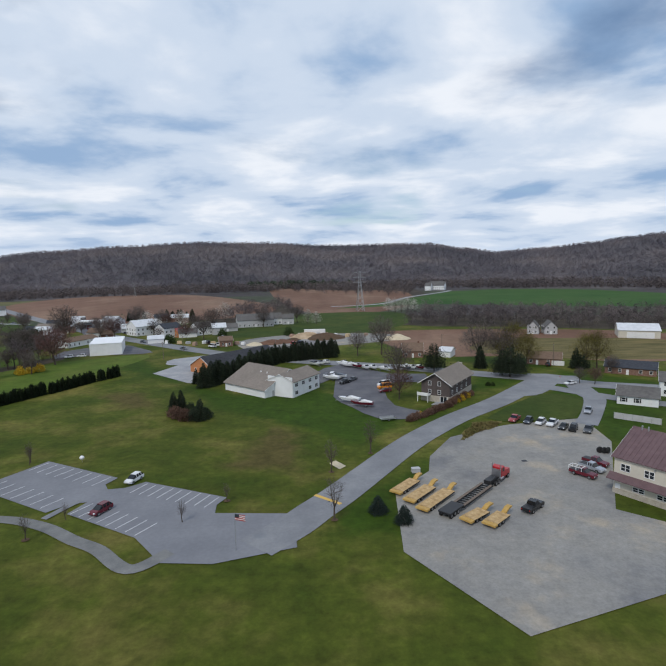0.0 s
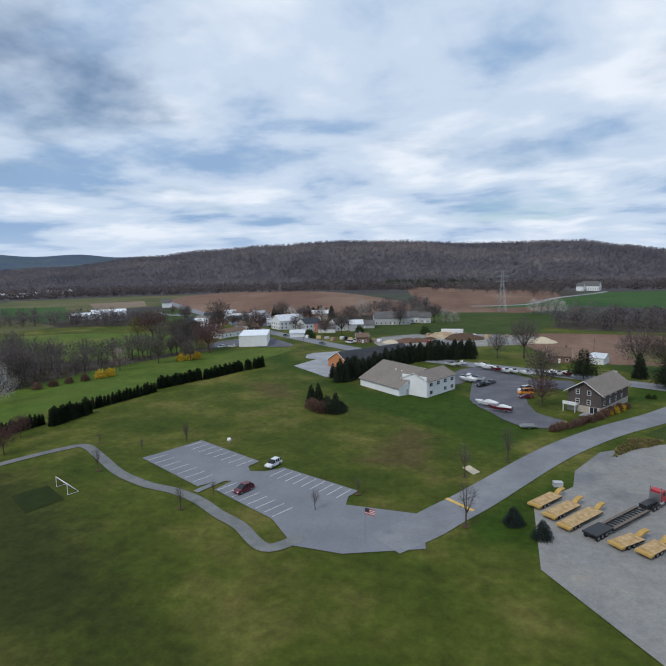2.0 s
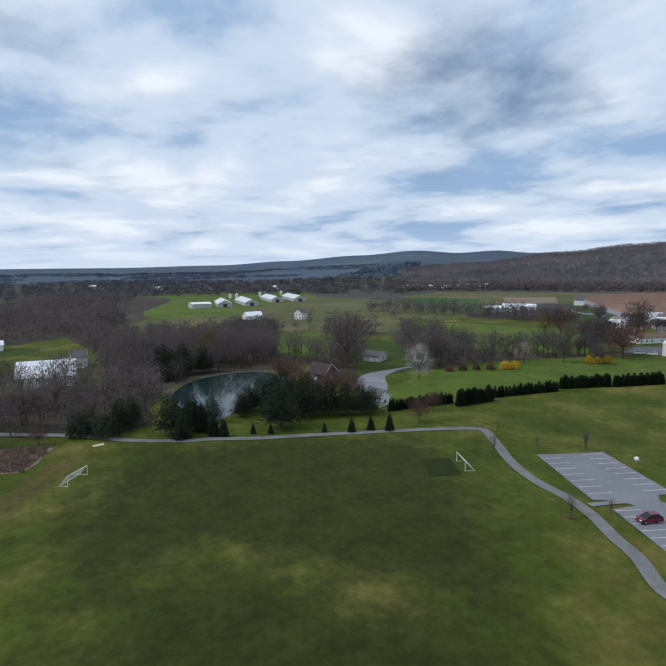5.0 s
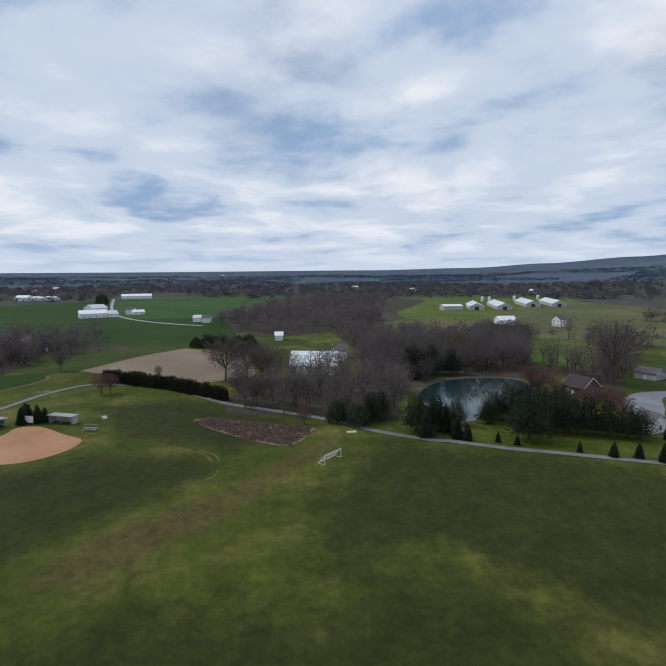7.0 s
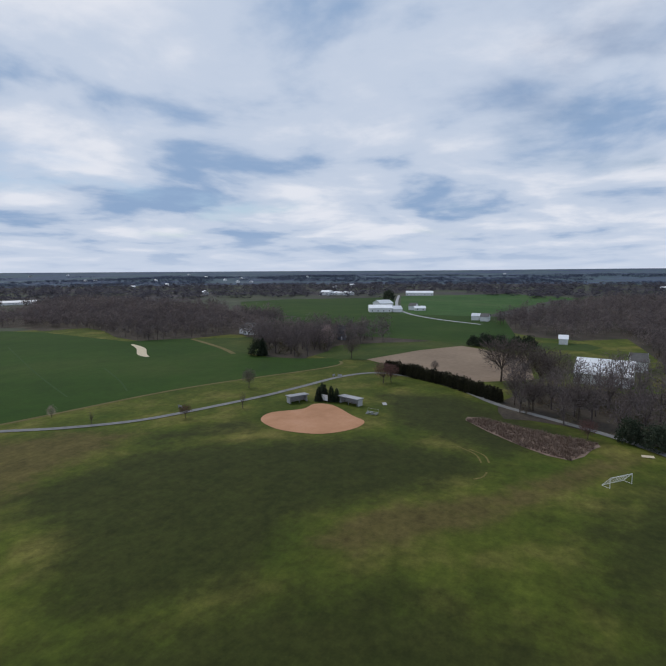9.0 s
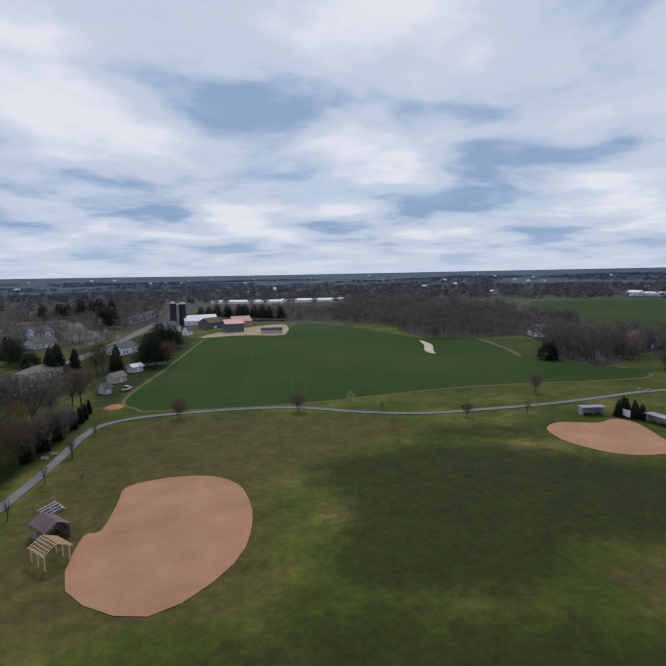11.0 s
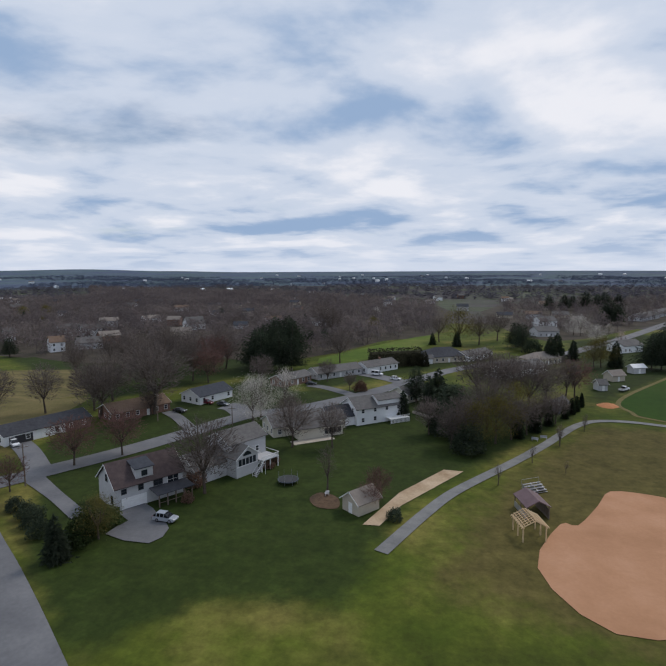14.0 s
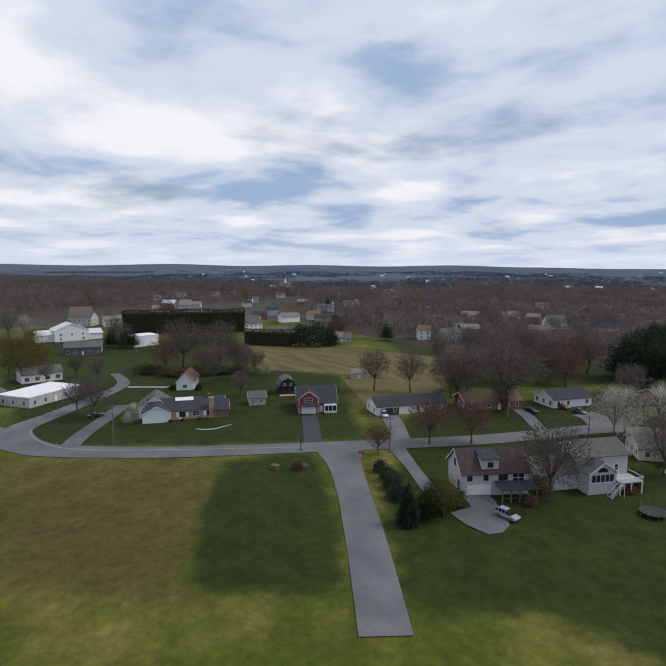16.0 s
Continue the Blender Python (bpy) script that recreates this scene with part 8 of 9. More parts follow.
for i in range(8):
    part("bay_window", Geo().box(w * 0.37 + (i % 4) * 0.95 + (i // 4) * 8.2, -0.3, 0.8, w * 0.37 + 0.8 + (i % 4) * 0.95 + (i // 4) * 8.2, -0.02, 2.3), TRIM if i % 4 in (0, 3) else GLASS, o)
ribbon("garden_bed", [(142.1, -56.2), (139.6, -58.4), (138.9, -61.5), (140.0, -67.0)], [0.4, 1.1, 0.9, 0.4], CONCRETE, 0.13, "pale crescent of garden edging", "garden bed")
house("white_house", (193.2, -69.5), (190.1, -75.0), 15, 3.2, "small white house with tan roof", ridge="y", rise=2.8, wall=SIDING_WHITE, roof=ROOF_BROWN, doors=(), step=5, size=(1.4, 1.2), group=R)
o, w = house("ranch_house", (121.3, -107.6), (113.2, -130.5), 9.5, 2.9, "dark-roofed ranch house with open carport", rise=1.9, wall=SIDING_WHITE, roof=ROOF_DARK, doors=(0.42,), step=4, group=R)
# thin dark panel on the closed wall stands for shade inside the carport
part("carport_opening", Geo().box(1.2, -0.05, 0, 7.4, 0.02, 2.3), DARK_TRIM, o, "flat dark panel drawn for the shaded carport")
part("brick_wall", Geo().box(w * 0.68, -0.06, 0, w + 0.06, 0.0, 2.8), BRICK, o, "red brick end wall")
house("ranch_house", (108.8, -134.8), (99.8, -152.5), 10, 2.8, "brown brick ranch house behind bare trees", rise=2.2, wall=BRICK, roof=ROOF_BROWN, doors=(0.6,), group=R)
o, w = house("ranch_house", (93.5, -161.1), (88.3, -175.6), 10, 2.9, "white ranch house with grey roof", rise=2.2, wall=SIDING_WHITE, roof=ROOF_SLATE, doors=(0.7,), group=R)
house("shed", (156.6, -81.2), (154.4, -86.2), 5, 2.7, "grey garden shed with window", "shed", rise=1.6, wall=SIDING_GREY, roof=ROOF_GREY, doors=(), step=2, size=(0.8, 0.8), group="garden sheds")
house("shed", (169.6, -136.4), (166.9, -141.5), 5, 2.6, "pale garden shed on dry grass", "shed", rise=1.4, wall=SIDING_TAN, roof=ROOF_TAUPE, win=False, group="garden sheds")
house("workshop", (196.0, -20.9), (208.1, -38.6), 14, 3.4, "low workshop with flat white roof", "building", flat=True, wall=SIDING_GREY, roof=ROOF_WHITE, step=4, group=R)
house("house", (239.6, -23.5), (240.8, -38.5), 10, 3.6, "white house with long windows", rise=2.0, wall=SIDING_WHITE, roof=ROOF_GREY, size=(1.6, 1.4), group=R)
o, w = house("house", (203.1, -8.4), (211.2, -16.3), 10, 3.4, "brown house beside bare trees", rise=2.0, wall=SIDING_SLATE, roof=ROOF_GREY, group=R)
house("house", (305.8, -50.3), (300.4, -67.3), 12, 4.2, "slate-blue house with grey roof", rise=2.6, wall=SIDING_SLATE, roof=ROOF_GREY, group=R)
o, w = house("white_barn", (366.2, -55.5), (366.7, -75.3), 16, 7.0, "white barn with pale metal roof", "barn", rise=4.0, ridge="y", wall=SIDING_WHITE, roof=ROOF_METAL, storeys=2, step=5)
block(o, w, 2, 9, 12, 4, "x", 2.4, SIDING_WHITE, ROOF_METAL)
block(o, -10, 3, 10, 10, 4.5, "x", 2.4, SIDING_WHITE, ROOF_METAL)
house("white_building", (315.4, -89.0), (317.3, -104.2), 12, 6.2, "white block building with flat white roof", "building", flat=True, wall=SIDING_WHITE, roof=ROOF_WHITE, win=False, doors=())
house("white_house", (364.1, -169.0), (354.0, -173.8), 16, 7.0, "white farmhouse with grey roof", ridge="y", rise=4, storeys=2, group=R)
house("white_house", (349.2, -171.4), (345.0, -190.9), 12, 6.0, "long white farmhouse wing", rise=3, storeys=2, group=R)
for a, b, d, h, rise, wl_, rf, lab in (
        ((543.4, -96.1), (538.4, -114.5), 12, 5.4, 4, BRICK, ROOF_BROWN, "brick house with steep gables"),
        ((463.8, -80.1), (453.1, -95.2), 14, 7, 4, SIDING_GREY, ROOF_GREY, "grey gabled village house far off"),
        ((440.6, -101.9), (438.3, -115.9), 14, 5, 3, SIDING_WHITE, ROOF_TAUPE, "white gabled village house far off"),
        ((604.9, -203.1), (596.3, -215.2), 12, 6.4, 3.4, BRICK, ROOF_METAL, "tall brick house with metal roof"),
        ((587.4, -216.7), (573.9, -236.8), 12, 5.2, 3.2, SIDING_GREY, ROOF_TAUPE, "grey gabled village house far off"),
        ((296.1, -315.2), (287.4, -327.3), 12, 5.5, 3, SIDING_WHITE, ROOF_GREY, "white split-level house among trees"),
        ((278.6, -318.3), (269.2, -331.5), 12, 5.5, 3, SIDING_WHITE, ROOF_GREY, "white split-level house among trees"),
        ((241.5, -249.4), (236.7, -255.9), 9, 6, 3, SIDING_WHITE, ROOF_BROWN, "white house with reddish roof"),
        ((266.1, -196.8), (258.9, -207.0), 10, 2.8, 2.6, SIDING_GREY, ROOF_GREY, "low grey house with shingle roof"),
        ((232.5, -261.9), (224.3, -273.2), 10, 4, 3, SIDING_GREY, ROOF_GREY, "grey gabled house among bare trees"),
        ((226.4, -376.0), (217.7, -388.2), 12, 5, 5, SIDING_WHITE, ROOF_GREY, "grey gabled house among bare trees"),
        ((813.5, -487.4), (802.9, -503.1), 24, 14, 10, BRICK, ROOF_GREY, "red brick church far off"),
        ((311.5, -282.8), (307.5, -288.3), 10, 5, 4, SIDING_WHITE, ROOF_GREY, "white gabled house far off"),
        ((142.4, -432.9), (129.5, -433.9), 10, 4, 3, SIDING_WHITE, ROOF_GREY, "white gabled house among bare trees"),
        ((-48.6, -462.0), (-62.1, -470.5), 12, 5, 3.5, SIDING_WHITE, ROOF_GREY, "white house beside the road"),
        ((-39.9, -392.8), (-54.4, -399.5), 12, 4, 3, SIDING_GREY, ROOF_GREY, "grey house beside the road"),
        ((-142.6, -535.3), (-168.5, -577.7), 12, 4, 3, SIDING_GREY, ROOF_GREY, "grey house row beside the road"),
        ((-171.8, -589.0), (-202.8, -640.2), 12, 4, 3, SIDING_GREY, ROOF_GREY, "grey house row beside the road"),
        ((-141.0, -423.7), (-151.0, -430.4), 12, 5, 4, SIDING_WHITE, ROOF_GREY, "white farmhouse with grey roof"),
        ((-145.3, -396.8), (-150.4, -399.8), 6, 4, 3, SIDING_WHITE, ROOF_GREY, "small white shed with grey roof")):
    house("village_house", a, b, d, h, lab, rise=rise, wall=wl_, roof=rf, storeys=2 if h > 5 else 1, group="village houses")
st = thing("steeple", *(808.4, -494.9), 0, 12, "brick church tower with white spire far off", "steeple")
part("tower", Geo().box(-2, -2, 0, 2, 2, 9).box(-2.2, -2.2, 9, 2.2, 2.2, 9.4), BRICK, st)
part("spire", Geo().rod((0, 0, 9.4), (0, 0, 19), 2.0, 0.05, 8), TRIM, st)
# cars of the neighbourhood
park_car((56.7, -81.7), (54.2, -81.7), "suv", "silver", "silver car on a driveway")
park_car((123.4, -111.3), (115.9, -107.0), "suv", "white", "white car on a driveway")
park_car((96.9, -151.0), (93.4, -150.7), "sedan", "black")
park_car((87.9, -163.4), (82.8, -161.8), "sedan", "grey")
park_car((93.1, -163.5), (90.7, -163.1), "sedan", "maroon")
park_car((46.4, -229.0), (40.8, -227.7), "van", "white", "white van on a driveway")
park_car((36.2, -220.7), (31.7, -220.3), "suv", "white", "white car on a driveway")
park_car((67.6, -201.9), (64.5, -202.2), "sedan", "black")
park_car((-52.3, -219.3), (-56.0, -223.9), "pickup", "white", "white pickup truck at the field edge")
park_car((-73.5, -319.3), (-77.2, -323.1), "suv", "white")
park_car((171.7, -34.7), (172.1, -37.3), "sedan", "black")

# ---- farm to the south ----
for at, h, r in (((-164.2, -485.7), 21, 3.0), ((-173.5, -486.4), 20, 3.4), ((-174.7, -502.3), 19, 1.6)):
    so = thing("silo", *at, 0, 0, "dark blue farm silo with domed top", "silo", "farm silos")
    part("tower", Geo().rod((0, 0, 0), (0, 0, h), r, n=20), SILO_BLUE if r > 2 else CONCRETE, so)
    part("dome", Geo().rod((0, 0, h), (0, 0, h + r * 0.5), r, r * 0.5, 20).rod((0, 0, h + r * 0.5), (0, 0, h + r * 0.65), r * 0.5, 0.2, 20), SIDING_GREY, so)
    part("ladder", Geo().box(-0.25, -r - 0.15, 0, 0.25, -r, h), STEEL, so)
o, w = house("dairy_barn", (-172.8, -478.8), (-203.4, -474.8), 16, 4.2, "white dairy barn with bright white roof", "barn", rise=4.6, wall=SIDING_WHITE, roof=ROOF_WHITE, doors=(), step=6)
part("gable_panel", Geo().box(w, 1, 0, w + 0.1, 15, 4.2), BRICK, o, "red barn end")
house("barn", (-177.9, -432.6), (-193.8, -440.0), 14, 5, "grey barn with brown roof", "barn", rise=4, wall=SIDING_SLATE, roof=ROOF_BROWN, garage=("front", 7, 4), doors=())
o, w = house("barn", (-174.9, -393.7), (-189.7, -390.5), 16, 7, "slate barn with bright red roof", "barn", rise=3.0, wall=SIDING_SLATE, roof=ROOF_RED, doors=(), step=5)
house("barn", (-196.5, -425.2), (-212.8, -422.0), 16, 5.5, "barn with red roof and pale walls", "barn", rise=4.0, wall=BRICK_TAN, roof=ROOF_RED, doors=(), step=6)
house("low_shed", (-192.1, -365.0), (-206.5, -357.8), 9, 3.0, "long low shed with dark roof", "shed", rise=1.2, wall=SIDING_GREY, roof=ROOF_DARK, doors=(), win=False)
patch("farm_yard", [(-144.8, -375.6), (-179.9, -406.5), (-221.9, -424.7), (-244.9, -416.5), (-204.1, -348.5), (-186.9, -358.0), (-170.9, -370.1)], DIRT, 0.09, "bare tan farm yard", "yard", 2)
house("house", (-321.6, -214.3), (-323.4, -197.5), 12, 5, "white house at the woods edge", rise=3, wall=SIDING_WHITE, roof=ROOF_GREY, storeys=1)
house("poultry_house", (-339.7, -817.5), (-420.1, -729.3), 24, 3.4, "long white farm building with white roof", "barn", rise=2.2, roof=ROOF_METAL, win=False, doors=(), group="long farm buildings")
house("poultry_house", (-432.8, -751.5), (-517.9, -693.0), 24, 3.4, "long white farm building with white roof", "barn", rise=2.2, roof=ROOF_METAL, win=False, doors=(), group="long farm buildings")
# ---- farms to the west ----
G2 = "poultry barns"
for c, q, d in (((-587.4, 226.4), (-669.7, 250.5), 62), ((-586.6, 259.9), (-668.8, 279.7), 80), ((-623.8, 312.6), (-708.7, 335.3), 80), ((-622.9, 346.4), (-707.5, 369.7), 80)):
    k = span(c, q)
    ux, uy = (q[0] - c[0]) / k, (q[1] - c[1]) / k
    o, w = house("poultry_barn", (c[0] + uy * -8.5, c[1] - ux * -8.5), (c[0] + uy * 8.5, c[1] - ux * 8.5), d, 4.0, "long grey poultry barn with metal roof", "barn", ridge="y", rise=4.0, wall=SIDING_GREY, roof=ROOF_METAL, win=False, doors=(), group=G2)
    # dark slab before the wall paints the dim inside of an open doorway
    part("barn_door", Geo().box(w * 0.36, -0.1, 0, w * 0.64, -0.02, 4), DARK_TRIM, o, "thin dark panel drawn for a shaded doorway")
house("shed", (-588.3, 187.6), (-587.8, 209.8), 18, 5, "grey shed with white roof", "barn", rise=1.6, wall=SIDING_GREY, roof=ROOF_WHITE, win=False, doors=(), group=G2)
for at in ((-719.4, 284.8), (-719.1, 294.9), (-736.1, 339.5), (-754.0, 384.4)):
    fb = thing("feed_bin", *at, 0, 0, "white steel feed bin on legs", "silo", "feed bins")
    part("tank", Geo().rod((0, 0, 2.5), (0, 0, 8), 2.0, n=12).rod((0, 0, 8), (0, 0, 9.2), 2.0, 0.3, 12).rod((0, 0, 0.8), (0, 0, 2.5), 0.4, 2.0, 12), TRIM, fb)
    for i in range(4):
        a = i * math.pi / 2
        part("leg", Geo().rod((1.6 * math.cos(a), 1.6 * math.sin(a), 0), (1.9 * math.cos(a), 1.9 * math.sin(a), 3), 0.1, n=4), STEEL, fb)
house("barn", (-425.5, 184.1), (-425.3, 198.6), 12, 4, "white barn among bare trees", "barn", rise=3, roof=ROOF_WHITE, win=False)
house("white_tower_house", (-404.0, 225.7), (-406.8, 232.4), 8, 6, "small white house among trees", rise=3, roof=ROOF_GREY, storeys=2)
o, w = house("greenhouse", (-232.1, 4.0), (-228.4, 24.1), 16, 4.5, "white sheeted building behind bare trees", "greenhouse", rise=5.0, wall=SIDING_WHITE, roof=ROOF_WHITE, win=False, doors=())
for a, b, d, h, rise, wl_, rf, lab in (
        ((-545.8, -198.0), (-556.1, -175.1), 22, 4.5, 3, SIDING_WHITE, ROOF_WHITE, "white farm building with white roof"),
        ((-591.4, -200.7), (-603.7, -189.0), 20, 7, 3.5, SIDING_WHITE, ROOF_METAL, "white barn of a farmstead"),
        ((-556.1, -174.2), (-561.4, -165.3), 16, 3.5, 3, SIDING_WHITE, ROOF_METAL, "pale farm shed with metal roof"),
        ((-590.6, -166.5), (-590.5, -158.7), 14, 5, 3, SIDING_WHITE, ROOF_GREY, "white farmhouse with grey roof"),
        ((-584.3, -157.1), (-590.2, -146.1), 10, 3, 2, SIDING_WHITE, ROOF_WHITE, "low white farm shed"),
        ((-491.6, -79.3), (-491.5, -72.1), 12, 4, 2, SIDING_WHITE, ROOF_METAL, "white house beside a lane"),
        ((-483.0, -70.1), (-482.9, -63.0), 12, 4.5, 2.2, SIDING_WHITE, ROOF_GREY, "white house beside a lane"),
        ((-895.3, -424.3), (-894.3, -404.0), 20, 6, 3, SIDING_WHITE, ROOF_WHITE, "long white barn far off"),
        ((-908.7, -410.4), (-906.6, -367.7), 20, 4, 2.5, SIDING_WHITE, ROOF_WHITE, "long white barn far off"),
        ((-930.8, -267.6), (-943.6, -220.5), 20, 5, 3, SIDING_WHITE, ROOF_WHITE, "long white barn far off"),
        ((-326.1, -220.4), (-326.1, -205.3), 12, 4, 3, SIDING_WHITE, ROOF_GREY, "white house at the woods edge"),
        ((-320.3, -138.8), (-322.2, -133.7), 12, 5, 4, SIDING_SLATE, ROOF_DARK, "dark house at the woods edge"),
        ((-350.2, -3.3), (-350.2, 1.8), 8, 3.5, 2, SIDING_WHITE, ROOF_WHITE, "small white trailer home on grass"),
        ((-266.7, 27.8), (-266.8, 34.3), 10, 5, 3, SIDING_WHITE, ROOF_GREY, "white house among bare trees"),
        ((-183.3, 104.6), (-175.2, 107.8), 9, 3.6, 3.4, SIDING_BROWN, ROOF_PLUM, "brown house among trees with gable"),
        ((-207.4, 150.1), (-199.4, 154.2), 8, 3, 1.6, SIDING_GREY, ROOF_GREY, "grey stable on a lawn"),
        ((-136.7, 102.5), (-133.6, 103.5), 6, 3.4, 2, SIDING_WHITE, ROOF_GREY, "white shed beside pines"),
        ((-190.5, 168.1), (-186.6, 170.7), 8, 4, 3, SIDING_WHITE, ROOF_GREY, "white house behind bare trees"),
        ((-857.1, 717.5), (-770.9, 797.5), 24, 5, 3, SIDING_WHITE, ROOF_WHITE, "very long white barn far off"),
        ((-785.4, 836.2), (-755.8, 871.9), 20, 6, 3, SIDING_WHITE, ROOF_METAL, "white farm building far off"),
        ((-356.5, 408.5), (-341.9, 428.9), 16, 4, 2, SIDING_WHITE, ROOF_WHITE, "row of white trailers far off"),
        ((-367.5, 446.0), (-342.4, 467.0), 16, 4, 2, SIDING_WHITE, ROOF_WHITE, "row of white trailers far off"),
        ((-359.0, 557.4), (-349.7, 562.4), 12, 6, 4, SIDING_WHITE, ROOF_GREY, "white house beside the highway")):
    house("farm_building", a, b, d, h, lab, rise=rise, wall=wl_, roof=rf, storeys=1, step=6, group="farm buildings")
# far houses on the plain
FARH = random.Random(12)
for i in range(80):
    az = FARH.choice([FARH.uniform(60, 250), FARH.uniform(120, 245)])
    r = FARH.uniform(900, 3300)
    x, y = polar(az, r)
    s = FARH.uniform(8, 18)
    o = thing("far_house", x, y, FARH.uniform(0, 180), ground_z(x, y) + 1.5, "small pale building far off on the plain", "house", "far buildings")
    part("wall", Geo().box(-s / 2, -5, -6, s / 2, 5, 4), FARH.choice([SIDING_WHITE, SIDING_WHITE, SIDING_GREY]), o)
    part("roof", Geo().prism([(-5.5, 3.8), (0, 6.2), (5.5, 3.8), (5.5, 4), (0, 6.5), (-5.5, 4)], -s / 2 - 0.5, s / 2 + 0.5, "x"), FARH.choice([ROOF_GREY, ROOF_METAL, ROOF_WHITE, ROOF_WHITE]), o)
for x, y in VILLAGE:
    s = VR.uniform(10, 17)
    o = thing("far_house", x, y, VR.uniform(-25, 25) + math.degrees(math.atan2(y, x)) + 90, 0, "pale gabled house among bare trees", "house", "far buildings")
    wl_, rf = VR.choice([SIDING_WHITE, SIDING_WHITE, SIDING_GREY, BRICK, SIDING_TAN]), VR.choice([ROOF_GREY, ROOF_TAUPE, ROOF_BROWN, ROOF_SLATE])
    h = VR.choice([3.2, 5.2, 5.6])
    part("wall", Geo().prism([(-4.5, -0.2), (4.5, -0.2), (4.5, h), (0, h + 2.6), (-4.5, h)], -s / 2, s / 2, "x"), wl_, o)
    part("roof", Geo().prism([(-5, h - 0.25), (0, h + 2.65), (5, h - 0.25), (5, h - 0.05), (0, h + 2.9), (-5, h - 0.05)], -s / 2 - 0.4, s / 2 + 0.4, "x"), rf, o)
    for k in range(3):
        part("window", Geo().box(-s / 3 + k * s / 3 - 0.6, -4.55, 1, -s / 3 + k * s / 3 + 0.6, -4.5, 2.4), GLASS, o)

# ---- trees and planting ----
tree_row("cedar", [(-128.9, 103.3), (-127.6, 114.6), (-124.9, 127.8)], 1.2, 3.8, "arborvitae row")
tree_row("cedar", [(-121.0, 125.8), (-119.4, 141.2)], 1.2, 5.4, "arborvitae row")
tree_row("cedar", [(-122.2, 144.7), (-115.4, 172.0)], 1.6, 4.2, "arborvitae row")
tree_row("cedar", [(-117.1, 175.7), (-108.9, 194.8)], 1.1, 4.9, "arborvitae row")
tree_row("cedar", [(-107.6, 194.6), (-99.6, 215.9)], 1.2, 4.8, "arborvitae row")
tree_row("cedar", [(-98.5, 216.6), (-97.3, 219.8)], 1.2, 4.8, "arborvitae row")
tree_row("cedar", [(-96.4, 220.5), (-93.7, 226.0)], 1.2, 5.0, "arborvitae row")
tree_row("fir", [(-56.3, 206.8), (-46.7, 222.3)], 2.6, 7, "conifer hedge", 0.6)
tree_row("fir", [(-51.9, 199.0), (-42.6, 215.0), (-26.0, 253.3), (1.1, 264.6)], 2.6, 9.0, "conifer hedge", 0.6)
tree_row("fir", [(-41.9, 226.3), (-22.2, 257.5), (2.3, 275.0)], 3.0, 8.5, "conifer hedge", 0.6)
tree_row("hedge", [(-228.6, -74.9), (-209.6, -44.4), (-188.1, -19.7)], 1.4, 5.6, "evergreen hedge row", 0.15)
G = "shrub clump on the lawn"
tree("shrub", (-48.5, 158.9), 5.0, G); tree("shrub", (-45.4, 156.4), 5.2, G); tree("shrub", (-50.8, 161.4), 4.5, G)
tree("dark_bush", (-43.2, 156.3), 5.0, G); tree("fir", (-40.9, 156.1), 7, G); tree("dark_bush", (-39.9, 158.3), 5.0, G); tree("fir", (-49.5, 166.1), 7.5, G); tree("fir", (-52.3, 167.3), 6.5, G); tree("dark_bush", (-46.1, 164.9), 5.0, G)
# north: yards and road sides
tree("spruce", (7.8, 93.7), 3.4, width=1.35); tree("spruce", (12.1, 89.6), 3.4, width=1.35)
tree("bare_slim", (8.6, 124.8), 9); tree("bare_slim", (-1.0, 113.4), 8); tree("bare_slim", (-0.4, 90.9), 8.5); tree("bare_slim", (-74.0, 123.0), 5.5); tree("bare_slim", (-21.7, 99.7), 4); tree("bare_slim", (-28.2, 91.2), 4.5)
tree("bare", (24.7, 199.6), 15); tree("bare", (24.8, 268.3), 18); tree("bare", (12.4, 265.9), 12); tree("red", (22.3, 176.9), 9.5)
tree("pine", (43.1, 222.5), 12.5); tree("pine", (71.0, 208.5), 13); tree("pine", (69.0, 212.0), 11); tree("pine", (75.7, 211.4), 10); tree("fir", (64.6, 228.8), 10)
tree("bare_wide", (65.9, 236.8), 17); tree("yellow", (80.8, 235.2), 19); tree("bare_wide", (76.2, 235.7), 16); tree("yellow", (109.3, 224.2), 15); tree("yellow", (113.7, 223.8), 16); tree("yellow", (87.3, 234.5), 14)
tree("dark_bush", (105.8, 222.7), 9); tree("fir", (104.9, 224.7), 9); tree("bare", (113.5, 211.1), 7)
tree("red", (97.6, 193.1), 6); tree("bare", (92.9, 195.0), 6)
tree_row("shrub", [(21.5, 150.0), (27.1, 155.4), (37.5, 167.5), (43.0, 175.0), (48.5, 181.6)], 1.2, 2.7, "roadside shrubs", 0.35)
tree("forsythia", (43.3, 174.1), 2.6); tree("forsythia", (45.8, 177.4), 2.6); tree("forsythia", (26.5, 158.3), 1.4); tree("forsythia", (41.2, 171.4), 2.0)
tree_row("bush", [(57.1, 194.6), (60.6, 194.3)], 2.2, 2.2, "blue-green bushes by the road")
G = "village trees"
tree("bare", (-181.9, 352.7), 13.2, G)
tree("bare", (-182.8, 363.5), 11.9, G)
tree("red", (-172.1, 323.1), 9.2, G)
tree("red", (-144.9, 268.7), 10.6, G)
tree("bare", (-164.8, 383.9), 13.2, G)
tree("bare_wide", (-157.3, 423.1), 15.8, G)
tree("bare", (-135.6, 419.4), 13.2, G)
tree("bare_wide", (-83.9, 338.8), 14.5, G)
tree("bare", (-101.6, 386.4), 11.9, G)
tree("bare", (-114.2, 343.1), 7.9, G)
